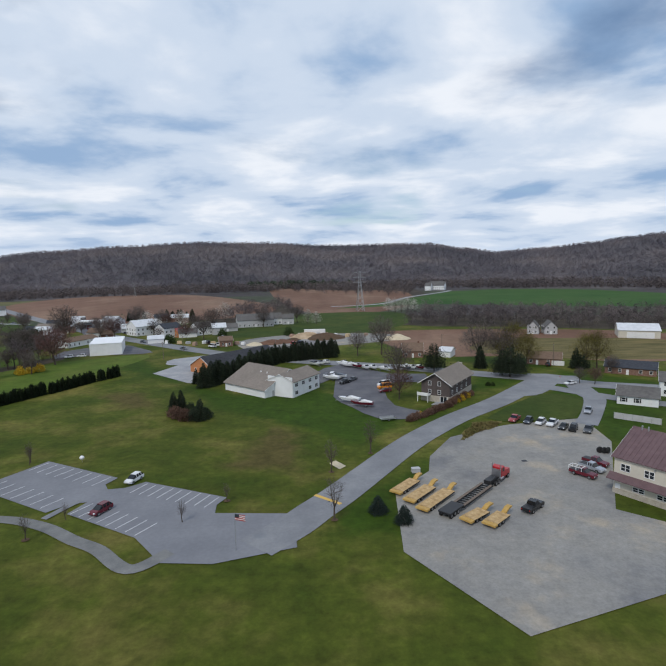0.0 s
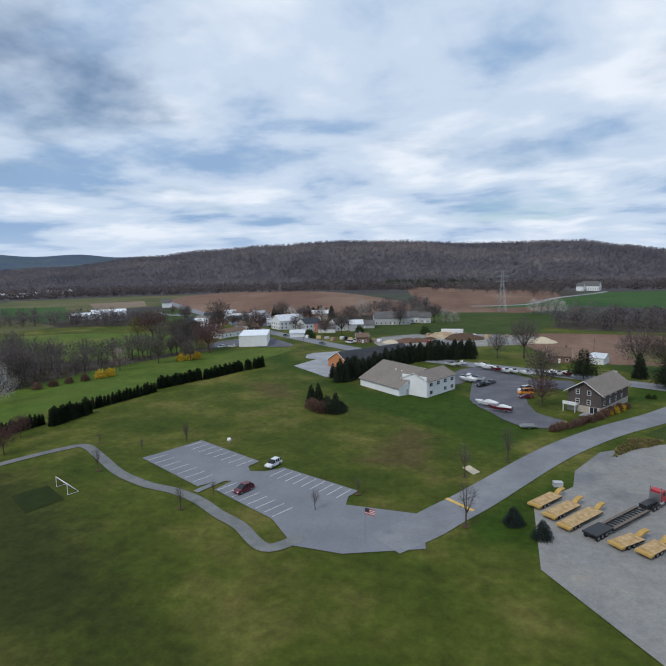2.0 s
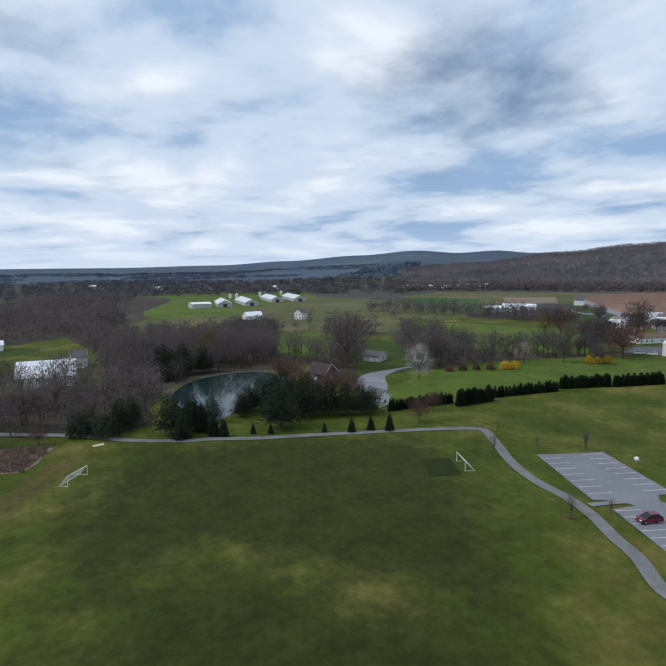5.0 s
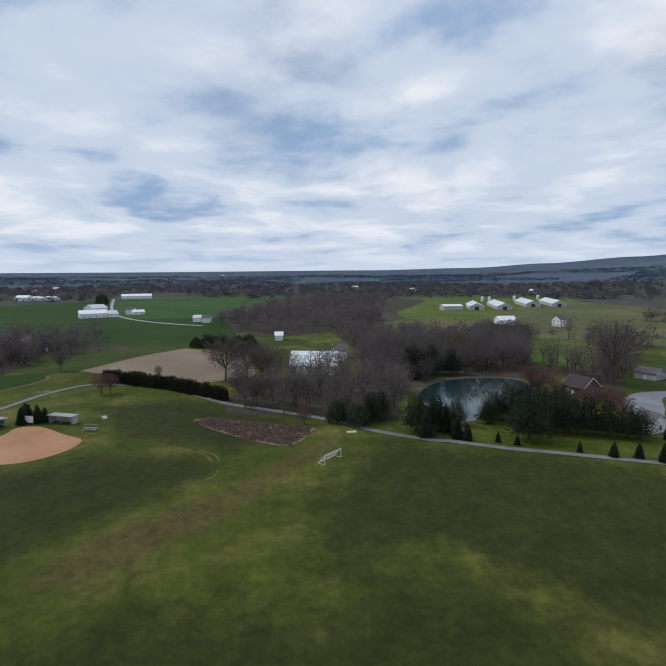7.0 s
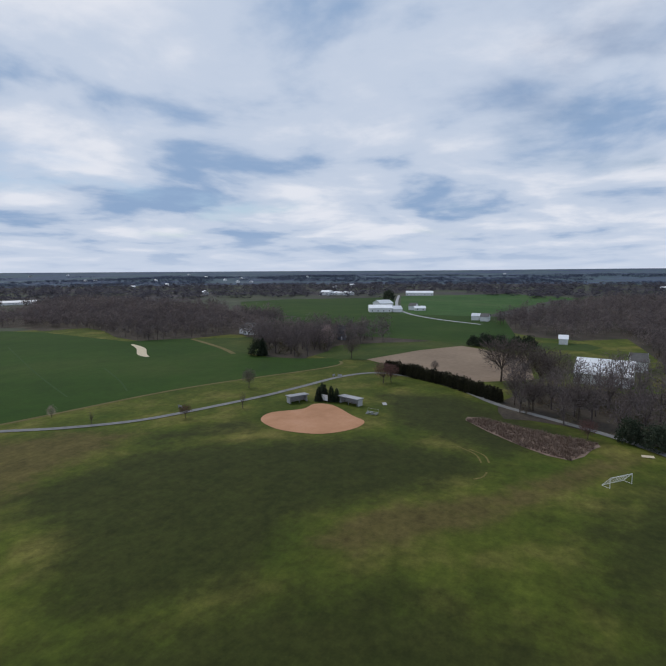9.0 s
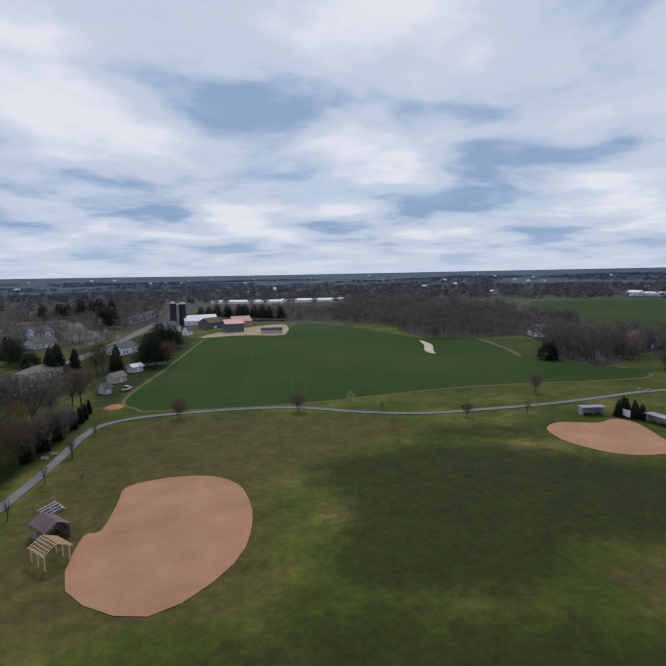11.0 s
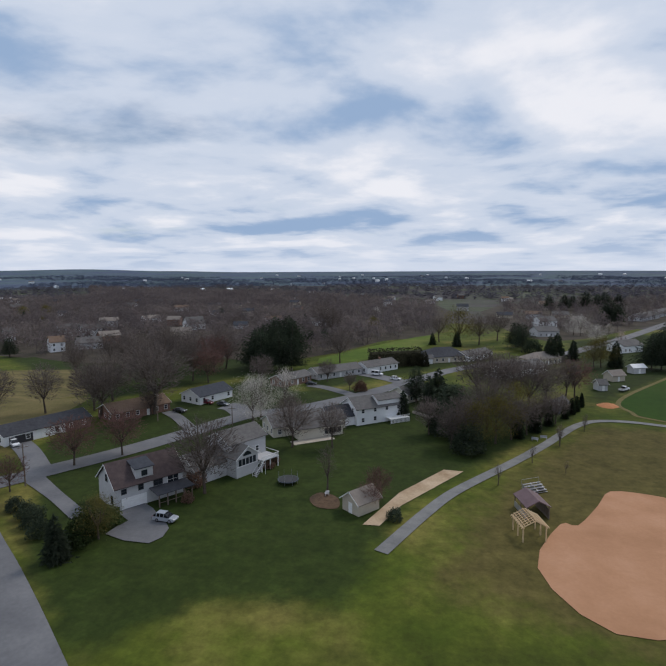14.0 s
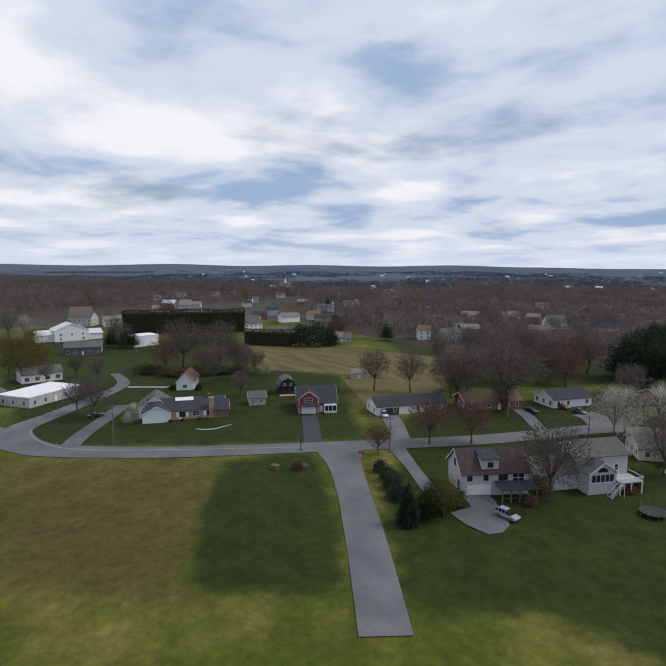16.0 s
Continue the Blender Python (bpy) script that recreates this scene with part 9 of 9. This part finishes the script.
tree("dark_bush", (-105.2, 332.2), 6.6, G)
tree("blossom", (-94.6, 460.9), 16, G)
tree("blossom", (-115.3, 401.8), 14, G)
tree("blossom", (-143.0, 406.4), 14, G)
tree("blossom", (-20.0, 420.2), 12, G)
tree("blossom", (-13.1, 419.0), 10, G)
tree("blossom", (59.7, 502.1), 14, G)
tree("blossom", (66.8, 509.8), 14, G)
tree("blossom", (73.4, 513.0), 14, G)
tree("blossom", (54.7, 512.5), 14, G)
tree("blossom", (80.2, 516.3), 12, G)
tree("bare", (-177.0, 299.5), 14, G)
tree("bare", (-175.6, 285.1), 14, G)
tree("bare", (-163.5, 290.6), 12, G)
tree("bare", (-154.9, 247.2), 9, G)
tree("bare", (-146.3, 246.4), 8, G)
tree("dark_bush", (-197.8, 326.4), 14, G)
tree("dark_bush", (-192.5, 331.1), 15, G)
tree("red", (-153.0, 257.8), 8, G)
tree("red", (-145.3, 347.6), 14, G)
tree("bare", (-91.6, 397.8), 15, G)
tree("bare", (-53.8, 405.3), 14, G)
tree("bare", (-29.2, 431.4), 14, G)
tree("bush", (-29.8, 351.6), 8, G)
G = "meadow edge trees"
tree("pink", (-156.0, 205.3), 11, G)
tree("forsythia", (-152.4, 193.9), 5, G)
tree("forsythia", (-153.7, 189.1), 5, G)
tree("shrub", (-156.6, 183.2), 4, G)
tree("shrub", (-160.2, 178.3), 4, G)
tree("shrub", (-162.2, 172.0), 4, G)
tree("shrub", (-164.3, 165.9), 4, G)
tree("forsythia", (-141.2, 233.4), 5, G)
tree("forsythia", (-138.5, 236.8), 4.5, G)
tree("forsythia", (-136.1, 240.0), 5, G)
tree("red", (-138.0, 257.6), 18, G)
tree("red", (-198.6, 295.1), 18, G)
tree("yellow", (-212.6, 299.9), 15, G)
tree("bare", (-177.0, 272.3), 14, G)
tree("dark_bush", (-180.5, 306.7), 18, G)
tree("dark_bush", (-181.4, 319.8), 16, G)
tree("bare", (-173.5, 339.3), 22, G)
tree("blossom", (-159.4, 143.6), 15, G)
tree("bare", (-178.4, 161.0), 12, G)
tree("bare", (-173.4, 166.9), 14, G)
tree("bare", (-148.9, 225.1), 11, G)
tree("bare", (-136.2, 233.6), 10, G)
tree("bare_wide", (-194.5, 131.8), 24, G)
tree("red", (-113.9, 102.9), 7, G)
tree("red", (-120.9, 114.9), 6, G)
tree("fir", (-113.0, 91.0), 5.0, G)
tree("fir", (-116.3, 86.9), 4.2, G)
tree("fir", (-117.9, 81.4), 4.0, G)
tree("fir", (-122.1, 75.0), 3.0, G)
tree("fir", (-129.4, 61.9), 3.0, G)
tree("fir", (-132.1, 57.8), 3.0, G)
tree("fir", (-134.5, 50.1), 5.0, G)
tree("fir", (-136.4, 48.0), 6, G)
tree("bare_slim", (-83.0, 99.1), 6, G)
tree("bare_slim", (-95.8, 115.8), 3, G)
tree("bare_slim", (-73.6, 121.9), 5, G)
tree("bare_slim", (-80.9, 113.0), 3.5, G)
tree("bare_slim", (-53.8, 85.8), 5, G)
tree("bare_slim", (-50.5, 93.2), 3.5, G)
G = "pines by the pond"
tree("pine", (-153.7, 65.7), 9.6, G)
tree("pine", (-153.8, 70.5), 11.8, G)
tree("pine", (-147.7, 72.4), 12.6, G)
tree("pine", (-145.6, 76.4), 11.8, G)
tree("pine", (-138.7, 76.4), 10.4, G)
tree("pine", (-138.4, 81.5), 11.8, G)
tree("pine", (-136.2, 85.6), 11.1, G)
tree("pine", (-133.9, 89.8), 10.4, G)
tree("pine", (-131.5, 94.2), 9.6, G)
tree("pine", (-130.7, 97.5), 8.9, G)
tree("pine", (-149.8, 61.6), 7.4, G)
tree("pine", (-143.9, 68.1), 7.4, G)
tree("pine", (-158.5, 80.7), 11.8, G)
tree("pine", (-154.1, 86.7), 11.1, G)
tree("red", (-172.8, 92.8), 10.4, G)
tree("red", (-183.7, 92.5), 10.4, G)
tree("red", (-150.7, 95.1), 9.6, G)
tree("red", (-150.7, 101.5), 9.6, G)
tree("red", (-143.8, 99.9), 8.9, G)
tree("fir", (-181.7, 114.3), 6.7, G)
tree("bare_wide", (-184.2, 95.9), 9.6, G)
tree("pine", (-148.9, 51.8), 8.9, G)
tree("pine", (-150.7, 46.6), 7.4, G)
tree("pink", (-169.4, 98.8), 5.9, G)
tree("red", (-137.0, 72.9), 4.4, G)
G = "trees round the pond"
tree("yellow", (-243.7, 85.6), 16, G)
tree("pine", (-224.0, 66.2), 14, G)
tree("pine", (-219.6, 56.0), 15, G)
tree("pine", (-215.3, 58.4), 14, G)
tree("pine", (-224.1, 75.2), 12, G)
tree("pine", (-154.5, 27.1), 10, G)
tree("pine", (-159.0, 31.2), 9, G)
tree("pine", (-144.4, 38.5), 12, G)
tree("pine", (-144.5, 44.4), 11, G)
tree("fir", (-142.6, 46.8), 8, G)
tree("fir", (-139.0, 48.4), 5, G)
tree("pine", (-132.5, 66.8), 14, G)
tree("fir", (-138.9, 39.9), 8, G)
tree("dark_bush", (-152.3, 23.0), 9, G)
tree("dark_bush", (-156.6, 17.2), 9, G)
G = "park trees"
tree("fir", (-165.0, -78.9), 5.5, G)
tree("fir", (-166.6, -77.3), 6, G)
tree("fir", (-166.1, -74.5), 6, G)
tree("fir", (-168.6, -79.2), 6, G)
tree("fir", (-166.6, -72.6), 5, G)
tree("red", (-202.4, -67.4), 8, G)
tree("red", (-204.7, -64.7), 7, G)
tree("bare", (-232.7, -53.0), 5, G)
tree("bare", (-254.0, -102.1), 10, G)
tree("pink", (-282.6, -129.4), 14, G)
tree("dark_bush", (-244.6, -153.8), 12, G)
tree("fir", (-244.6, -150.7), 10, G)
tree("bare_wide", (-223.4, -23.3), 17, G)
tree("bare_wide", (-223.5, -14.1), 16, G)
tree("bare", (-214.8, -8.3), 15, G)
tree("bare", (-210.7, -2.9), 15, G)
tree("bare", (-185.6, -14.8), 10, G)
tree("bare", (-179.5, -8.4), 10, G)
tree("bare", (-174.0, 4.8), 12, G)
tree("dark_bush", (-325.9, -51.0), 9, G)
tree("dark_bush", (-324.0, -44.1), 11, G)
tree("dark_bush", (-325.9, -40.3), 10, G)
tree("dark_bush", (-320.2, -34.4), 11, G)
tree("dark_bush", (-320.2, -25.2), 11, G)
tree("dark_bush", (-320.2, -18.7), 12, G)
tree("dark_bush", (-778.7, -250.9), 22, G)
tree("red", (-155.1, 6.8), 5, G)
G = "path saplings"
tree("red", (-91.0, -148.5), 5.5, G)
tree("bare_slim", (-112.7, -130.4), 4, G)
tree("red", (-129.3, -108.5), 4, G)
tree("bare_slim", (-145.9, -98.0), 6, G)
tree("bare", (-173.8, -113.7), 7, G)
tree("pink", (-112.8, -148.0), 4, G)
tree("bare_slim", (-55.8, -166.2), 6, G)
tree("bare_slim", (-21.4, -147.6), 5.5, G)
tree("bare_slim", (-30.6, -164.9), 4.5, G)
G = "trees along the path"
tree("red", (-56.4, -165.5), 6, G)
tree("bare_slim", (-29.8, -161.4), 4.5, G)
tree("bare_slim", (-21.2, -145.9), 6, G)
tree("bare_slim", (-13.1, -131.2), 5, G)
tree("bare_slim", (-4.7, -115.0), 5, G)
tree("bare_slim", (-19.9, -126.1), 3.2, G)
tree("cedar", (-34.0, -191.4), 5, G)
tree("cedar", (-31.5, -185.0), 5.5, G)
tree("cedar", (-29.4, -180.7), 5.5, G)
tree("cedar", (-26.5, -174.8), 6, G)
tree("bare", (-22.8, -167.7), 9, G)
tree("cedar", (-20.6, -165.0), 7.5, G)
tree("bare", (-18.2, -160.9), 10, G)
tree("cedar", (-16.0, -157.5), 8, G)
tree("bare", (-13.6, -154.2), 10, G)
tree("cedar", (-11.1, -150.6), 8, G)
tree("bare", (-9.2, -148.3), 10, G)
tree("yellow", (-4.9, -143.9), 13, G)
tree("yellow", (-0.2, -139.7), 12, G)
tree("yellow", (-10.4, -159.1), 14, G)
tree("bare_wide", (3.2, -141.1), 12, G)
tree("bare_wide", (-2.7, -153.7), 15, G)
tree("bare_wide", (-16.7, -180.3), 16, G)
tree("bare", (-22.8, -190.1), 15, G)
tree("bare", (-30.3, -201.0), 14, G)
tree("red", (-34.0, -205.0), 13, G)
tree("bare_wide", (-6.1, -185.1), 17, G)
tree("bare_wide", (-0.2, -194.1), 17, G)
tree("bare", (-10.9, -192.0), 16, G)
tree("dark_bush", (8.1, -169.2), 14, G)
tree("fir", (12.8, -176.9), 14, G)
tree("fir", (15.5, -173.7), 12, G)
tree("pine", (21.1, -185.0), 13, G)
tree("fir", (22.6, -162.3), 9, G)
tree("dark_bush", (8.3, -148.2), 12, G)
tree("dark_bush", (2.0, -134.2), 10, G)
tree("bare", (6.5, -137.1), 10, G)
tree("bare", (13.1, -147.6), 10, G)
tree("yellow", (-56.6, -274.8), 15, G)
tree("yellow", (-52.7, -270.6), 14, G)
tree("fir", (-63.0, -275.5), 13, G)
tree("fir", (-38.2, -286.3), 15, G)
tree("fir", (-34.4, -281.8), 14, G)
tree("fir", (-46.7, -291.5), 11, G)
tree("pine", (-77.7, -273.2), 17, G)
tree("pine", (-81.9, -273.6), 17, G)
tree("pine", (-105.7, -342.3), 18, G)
tree("pine", (-108.9, -337.0), 17, G)
tree("pine", (-112.7, -333.7), 15, G)
tree("dark_bush", (-106.6, -362.8), 12, G)
tree("red", (-87.3, -271.8), 12, G)
tree("blossom", (-72.2, -366.3), 12, G)
tree("pink", (-82.2, -350.0), 10, G)
tree("blossom", (-65.0, -408.7), 15, G)
tree("blossom", (-69.2, -406.2), 15, G)
tree("blossom", (-79.2, -418.5), 8, G)
tree("blossom", (-90.4, -419.5), 8, G)
tree("pine", (-24.1, -321.5), 16, G)
tree("pine", (-21.1, -334.3), 16, G)
tree("dark_bush", (-29.1, -308.3), 12, G)
tree("yellow", (12.2, -337.2), 24, G)
tree("bare", (25.5, -350.7), 18, G)
tree("bare_wide", (0.1, -342.4), 18, G)
tree("bare", (-11.5, -365.4), 18, G)
tree("fir", (28.5, -335.6), 8, G)
tree("fir", (13.3, -331.1), 10, G)
tree_row("pine", [(-97.4, -496.8), (-120.1, -506.8)], 9, 20, "evergreens by the road", 2)
tree_row("pine", [(-76.8, -662.3), (-161.4, -705.4)], 14, 20, "evergreens by the road", 4)
tree_row("bare_wide", [(-305.9, -753.3), (-462.6, -619.1)], 26, 13, "trees along the farm buildings", 6)
tree_row("pine", [(-213.1, -550.9), (-267.1, -455.7)], 10, 15, "evergreen windbreak", 2)
tree_row("hedge", [(34.5, -256.6), (25.0, -257.6)], 3, 7, "tall garden hedge", 0.5)
tree_row("pine", [(108.2, -239.4), (93.6, -224.9), (81.8, -231.3)], 6, 19, "group of dark pines", 2)
tree_row("pine", [(114.2, -263.8), (93.8, -265.9)], 7, 19, "group of dark pines", 2)
tree_row("pine", [(122.0, -277.4), (101.7, -285.1)], 8, 20, "dark evergreens behind houses", 3)


def hedge_wall(a, b, thick, h, label):
    """A tall clipped hedge: a dense core and a skin of sprigs."""
    w = span(a, b)
    r = random.Random(int(w))
    o = thing("hedge", *a, math.degrees(math.atan2(b[1] - a[1], b[0] - a[0])), 0, label, "hedge", "clipped hedges")
    part("core", Geo().prism([(0.4, -0.1), (thick - 0.4, -0.1), (thick - 0.5, h - 2.2), (thick * 0.65, h - 1.2), (thick * 0.35, h - 1.2), (0.5, h - 2.2)], 0.5, w - 0.5, "x"), HEDGE, o)
    g = Geo()
    for side, n in (("front", w * h), ("top", w * thick), ("left", thick * h), ("right", thick * h)):
        for _ in range(int(n * 2.2)):
            u, v = r.random(), r.random()
            c = {"front": (u * w, 0, v * h), "top": (u * w, v * thick, h), "left": (0, u * thick, v * h), "right": (w, u * thick, v * h)}[side]
            leaf_quad(g, Vector(c) + Vector((r.gauss(0, 0.2), r.gauss(0.15, 0.2), r.gauss(-0.1, 0.35) + 0.9 * noise.noise((c[0] * 0.15, c[1] * 0.2, c[2] * 0.1)))), r.uniform(0.3, 0.6), r)
    part("foliage", g.raw("foliage", HEDGE), None, o)


hedge_wall((381.6, -100.3), (345.4, -176.7), 7, 16.5, "tall dark clipped evergreen hedge")
hedge_wall((287.1, -146.1), (263.1, -164.3), 4, 9.5, "long dark clipped hedge beside stubble")
hedge_wall((50.0, -246.1), (26.8, -258.2), 5, 8.6, "tall dark clipped garden hedge")
for at, h in (((262.0, -171.0), 19.0), ((256.5, -178.5), 21.0), ((253.0, -186.0), 15.0)):
    tree("dark_bush", at, h, "tall dark evergreens", width=0.8)
G = "neighbourhood trees"
tree("bare_wide", (234.2, -87.8), 21, G)
tree("bare_wide", (224.0, -101.8), 20, G)
tree("bare_wide", (215.1, -107.1), 12, G)
tree("bare", (148.4, -129.8), 15, G)
tree("bare", (137.7, -138.5), 15, G)
tree("red", (95.2, -84.9), 7, G)
tree("red", (93.3, -101.2), 11, G)
tree("red", (86.6, -110.3), 11, G)
tree("bare_wide", (54.7, -94.9), 14.5, G)
tree("bare_wide", (47.0, -127.4), 12, G)
tree("blossom", (65.9, -144.4), 15, G)
tree("blossom", (65.9, -150.6), 14, G)
tree("blossom", (64.9, -169.2), 13, G)
tree("blossom", (157.8, -43.8), 6.5, G)
tree("blossom", (158.2, -41.7), 4.0, G)
tree("blossom", (196.9, -110.8), 8, G)
tree("bare", (169.3, -84.1), 9, G)
tree("red", (109.3, -195.8), 14, G)
tree("bare_wide", (117.7, -197.6), 15, G)
tree("bare_wide", (126.6, -178.6), 18, G)
tree("bare_wide", (124.9, -187.7), 18, G)
tree("bare_wide", (127.4, -158.6), 16, G)
tree("bare_wide", (124.4, -145.5), 15, G)
tree("bare_wide", (102.0, -146.8), 21, G)
tree("bare_wide", (115.6, -137.4), 17, G)
tree("bare", (144.4, -191.0), 18, G)
tree("bare_wide", (145.5, -224.8), 18, G)
tree("bare_wide", (117.6, -227.7), 16, G)
tree("bare", (170.8, -189.9), 14, G)
tree("bare", (84.7, -194.7), 12, G)
tree("bare_wide", (171.3, -35.2), 12, G)
tree("bare", (179.6, -32.0), 10, G)
tree("bare", (233.8, -31.4), 9, G)
tree("yellow", (244.3, -23.8), 18, G)
tree("yellow", (257.1, -20.5), 18, G)
tree("yellow", (258.9, -33.4), 14, G)
tree("yellow", (297.6, -35.1), 16, G)
tree("pink", (390.6, -42.0), 16, G)
tree("bare", (397.0, -33.2), 18, G)
tree("bare", (226.1, -48.8), 10, G)
tree("bare", (240.3, -43.6), 9, G)
tree("bare", (357.1, -88.7), 14, G)
tree("bare", (315.7, -82.9), 14, G)
tree("bare", (195.3, -98.1), 11, G)
tree("red", (204.1, -108.8), 10, G)
tree("shrub", (98.9, -63.3), 3, G)
tree("bare_slim", (109.2, -71.0), 5, G)
tree("dark_bush", (86.6, -77.9), 4.0, G)
tree("dark_bush", (81.8, -76.1), 4.5, G)
tree("dark_bush", (77.9, -73.8), 5, G)
tree("dark_bush", (73.6, -70.9), 4.5, G)
tree("fir", (64.6, -65.1), 8, G)
tree("bush", (66.0, -73.2), 7, G)
tree("yellow", (63.0, -72.9), 8, G)
tree("bush", (65.1, -70.0), 6, G)
tree("bush", (64.8, -78.0), 5, G)
tree("dark_bush", (194.9, -68.4), 3.0, G)
tree("dark_bush", (188.9, -76.6), 3.2, G)
tree("dark_bush", (155.9, -48.5), 1.4, G)
tree("dark_bush", (152.0, -56.2), 1.2, G)
tree("dark_bush", (150.7, -61.1), 1.2, G)
tree("dark_bush", (153.4, -52.8), 1.3, G)
tree("yellow", (704.3, -146.8), 24, G)
tree("yellow", (593.3, -306.0), 22, G)
tree("red", (271.6, -207.5), 14, G)
tree("bare", (463.5, -159.0), 18, G)
tree("shrub", (55.9, -90.1), 3, G)
tree("shrub", (47.3, -111.8), 3, G)
tree("shrub", (47.2, -115.5), 3, G)
tree("bare", (194.4, -85.5), 16, G)
tree("red", (227.2, -77.1), 14, G)
tree("red", (217.3, -90.7), 10, G)
tree("bare", (217.5, -107.2), 12, G)
for at in [(323.9, -78.6), (314.6, -83.8), (315.6, -88.5)]:
    tree("pine", at, 11, G)
VT = random.Random(61)
for _ in range(34):     # evergreens and blossom among the village houses
    at = polar(VT.uniform(176, 240), VT.uniform(330, 720))
    if at[0] > 60:
        tree(VT.choice(["pine", "dark_bush", "pine", "fir", "yellow", "blossom"]), at, VT.uniform(9, 15), "village evergreens")
G = "garden trees"
tree("bare_slim", (30.1, -102.6), 10, G)
tree("bare", (36.7, -129.9), 11, G)
tree("red", (19.1, -101.9), 6, G)
tree("red", (19.5, -96.9), 5, G)
tree("dark_bush", (14.3, -93.1), 3.5, G)
tree("bare", (61.4, -210.0), 9, G)
tree("bare", (48.0, -195.7), 7, G)
tree("shrub", (43.9, -196.1), 6, G)
tree("bare", (102.4, -145.6), 9, G)
tree("shrub", (58.4, -97.9), 5, G)
tree("bare", (56.6, -151.1), 8, G)
tree("dark_bush", (25.9, -175.4), 6, G)
tree("bare_wide", (67.9, -255.5), 16, G)
tree("bare", (100.2, -355.4), 20, G)
tree("bare_wide", (113.5, -379.6), 22, G)
tree("red", (118.3, -217.3), 16, G)
tree("bare_wide", (149.5, -224.0), 17, G)
tree("bare_wide", (132.6, -220.7), 17, G)
tree("bare_wide", (158.7, -212.9), 16, G)
tree("bare_wide", (177.7, -221.0), 15, G)
tree("bare", (130.6, -249.0), 17, G)
# the crowded middle of the village: a lot of parked cars, dark conifers behind it
patch("car_lot", [(-215.2, 441.0), (-168.6, 448.1), (-143.8, 392.8), (-176.4, 371.0)], DARK_ASPHALT, 0.09, "asphalt lot full of parked cars", "parking lot")
patch("village_lawn", [(-350.2, 537.0), (-331.5, 543.8), (-255.1, 449.6), (-240.2, 413.6), (-254.6, 388.2)], LAWN, 0.09, "green lawn beside the highway", "lawn")
ribbon("driveway", [(-328.4, 503.1), (-296.9, 471.1), (-266.5, 462.4)], 5, CONCRETE, 0.11, "pale drive to the highway", "driveway")
CL = random.Random(44)
for k in range(30):
    u, v = (k % 10) / 9.0, (k // 10) / 2.0
    if CL.random() < 0.85:
        car((-205 + 55 * u + 8 * v, 436 - 18 * u - 24 * v + 12 * u * v), 75 + CL.uniform(-5, 5), CL.choice(["sedan", "suv", "van", "pickup"]), CL.choice(["white", "silver", "grey", "black", "blue", "maroon", "white"]), "parked car on a village car lot", "car", "village cars")
tree_row("fir", [(-190.5, 468.3), (-170.0, 481.9)], 5, 8, "conifers behind the lot", 1.0)
tree_row("fir", [(-149.4, 469.2), (-138.0, 467.0), (-122.0, 462.0)], 4, 10, "conifers behind the lot", 1.0)
VC = random.Random(8)
PLOT = [(-301.5, 481.7), (-192.1, 325.7), (-166.5, 350.6), (-112.6, 303.8), (-67.8, 314.5), (-81.0, 410.0), (-138.2, 444.8), (-220.5, 466.7)]
spots = [q for q in scatter(PLOT, 19, 5)]
for i, (x, y) in enumerate(spots):
    if i % 3 == 0:
        s, d, h = VC.uniform(8, 15), VC.uniform(6, 10), VC.choice([2.8, 3.2, 5.2])
        house("village_house", (x, y), (x + s * math.cos(radians(VC.uniform(-30, 30))), y + s * 0.3), d, h, "pale gabled house in the crowded village", rise=VC.uniform(1.6, 3), wall=VC.choice([SIDING_WHITE, SIDING_WHITE, SIDING_GREY, SIDING_PALE, BRICK]), roof=VC.choice([ROOF_GREY, ROOF_METAL, ROOF_SLATE, ROOF_BROWN, ROOF_METAL]), storeys=1, step=9, sides=("front",), group="village houses")
    elif i % 3 == 1:
        tree(VC.choice(["bare", "bare_wide", "bare", "red", "bush"]), (x, y), VC.uniform(6, 13), "village trees")
    elif i % 6 == 2:
        car((x, y), VC.uniform(0, 180), VC.choice(["sedan", "suv", "pickup", "van"]), VC.choice(["white", "silver", "white", "black", "maroon"]), "parked car between village houses", "car", "village cars")
for u in range(9):
    for at, c in (((-53.3, 312.6), 0), ((21.0, 339.8), 1)):
        bx = new("pallet_stack", Geo().box(-1.4, -1, 0, 1.4, 1, 1.2 + 0.3 * (u % 3)).box(-1.1, -0.8, 1.2 + 0.3 * (u % 3), 1.1, 0.8, 1.5 + 0.3 * (u % 3)).mesh("pallet_stack", (TRIM, BRICK_TAN, SIDING_GREY, WOOD_PALE)[(u + c) % 4]))
        bx.matrix_basis = pose(at[0] - u * 6.2 + VC.uniform(-2, 2), at[1] + VC.uniform(-6, 6) + u * 0.9, 0.1, 0, 0, VC.uniform(0, 90))
        tagged(bx, "stacked pallet of stone in the supply yard", "pallet stack", "goods in the supply yard")
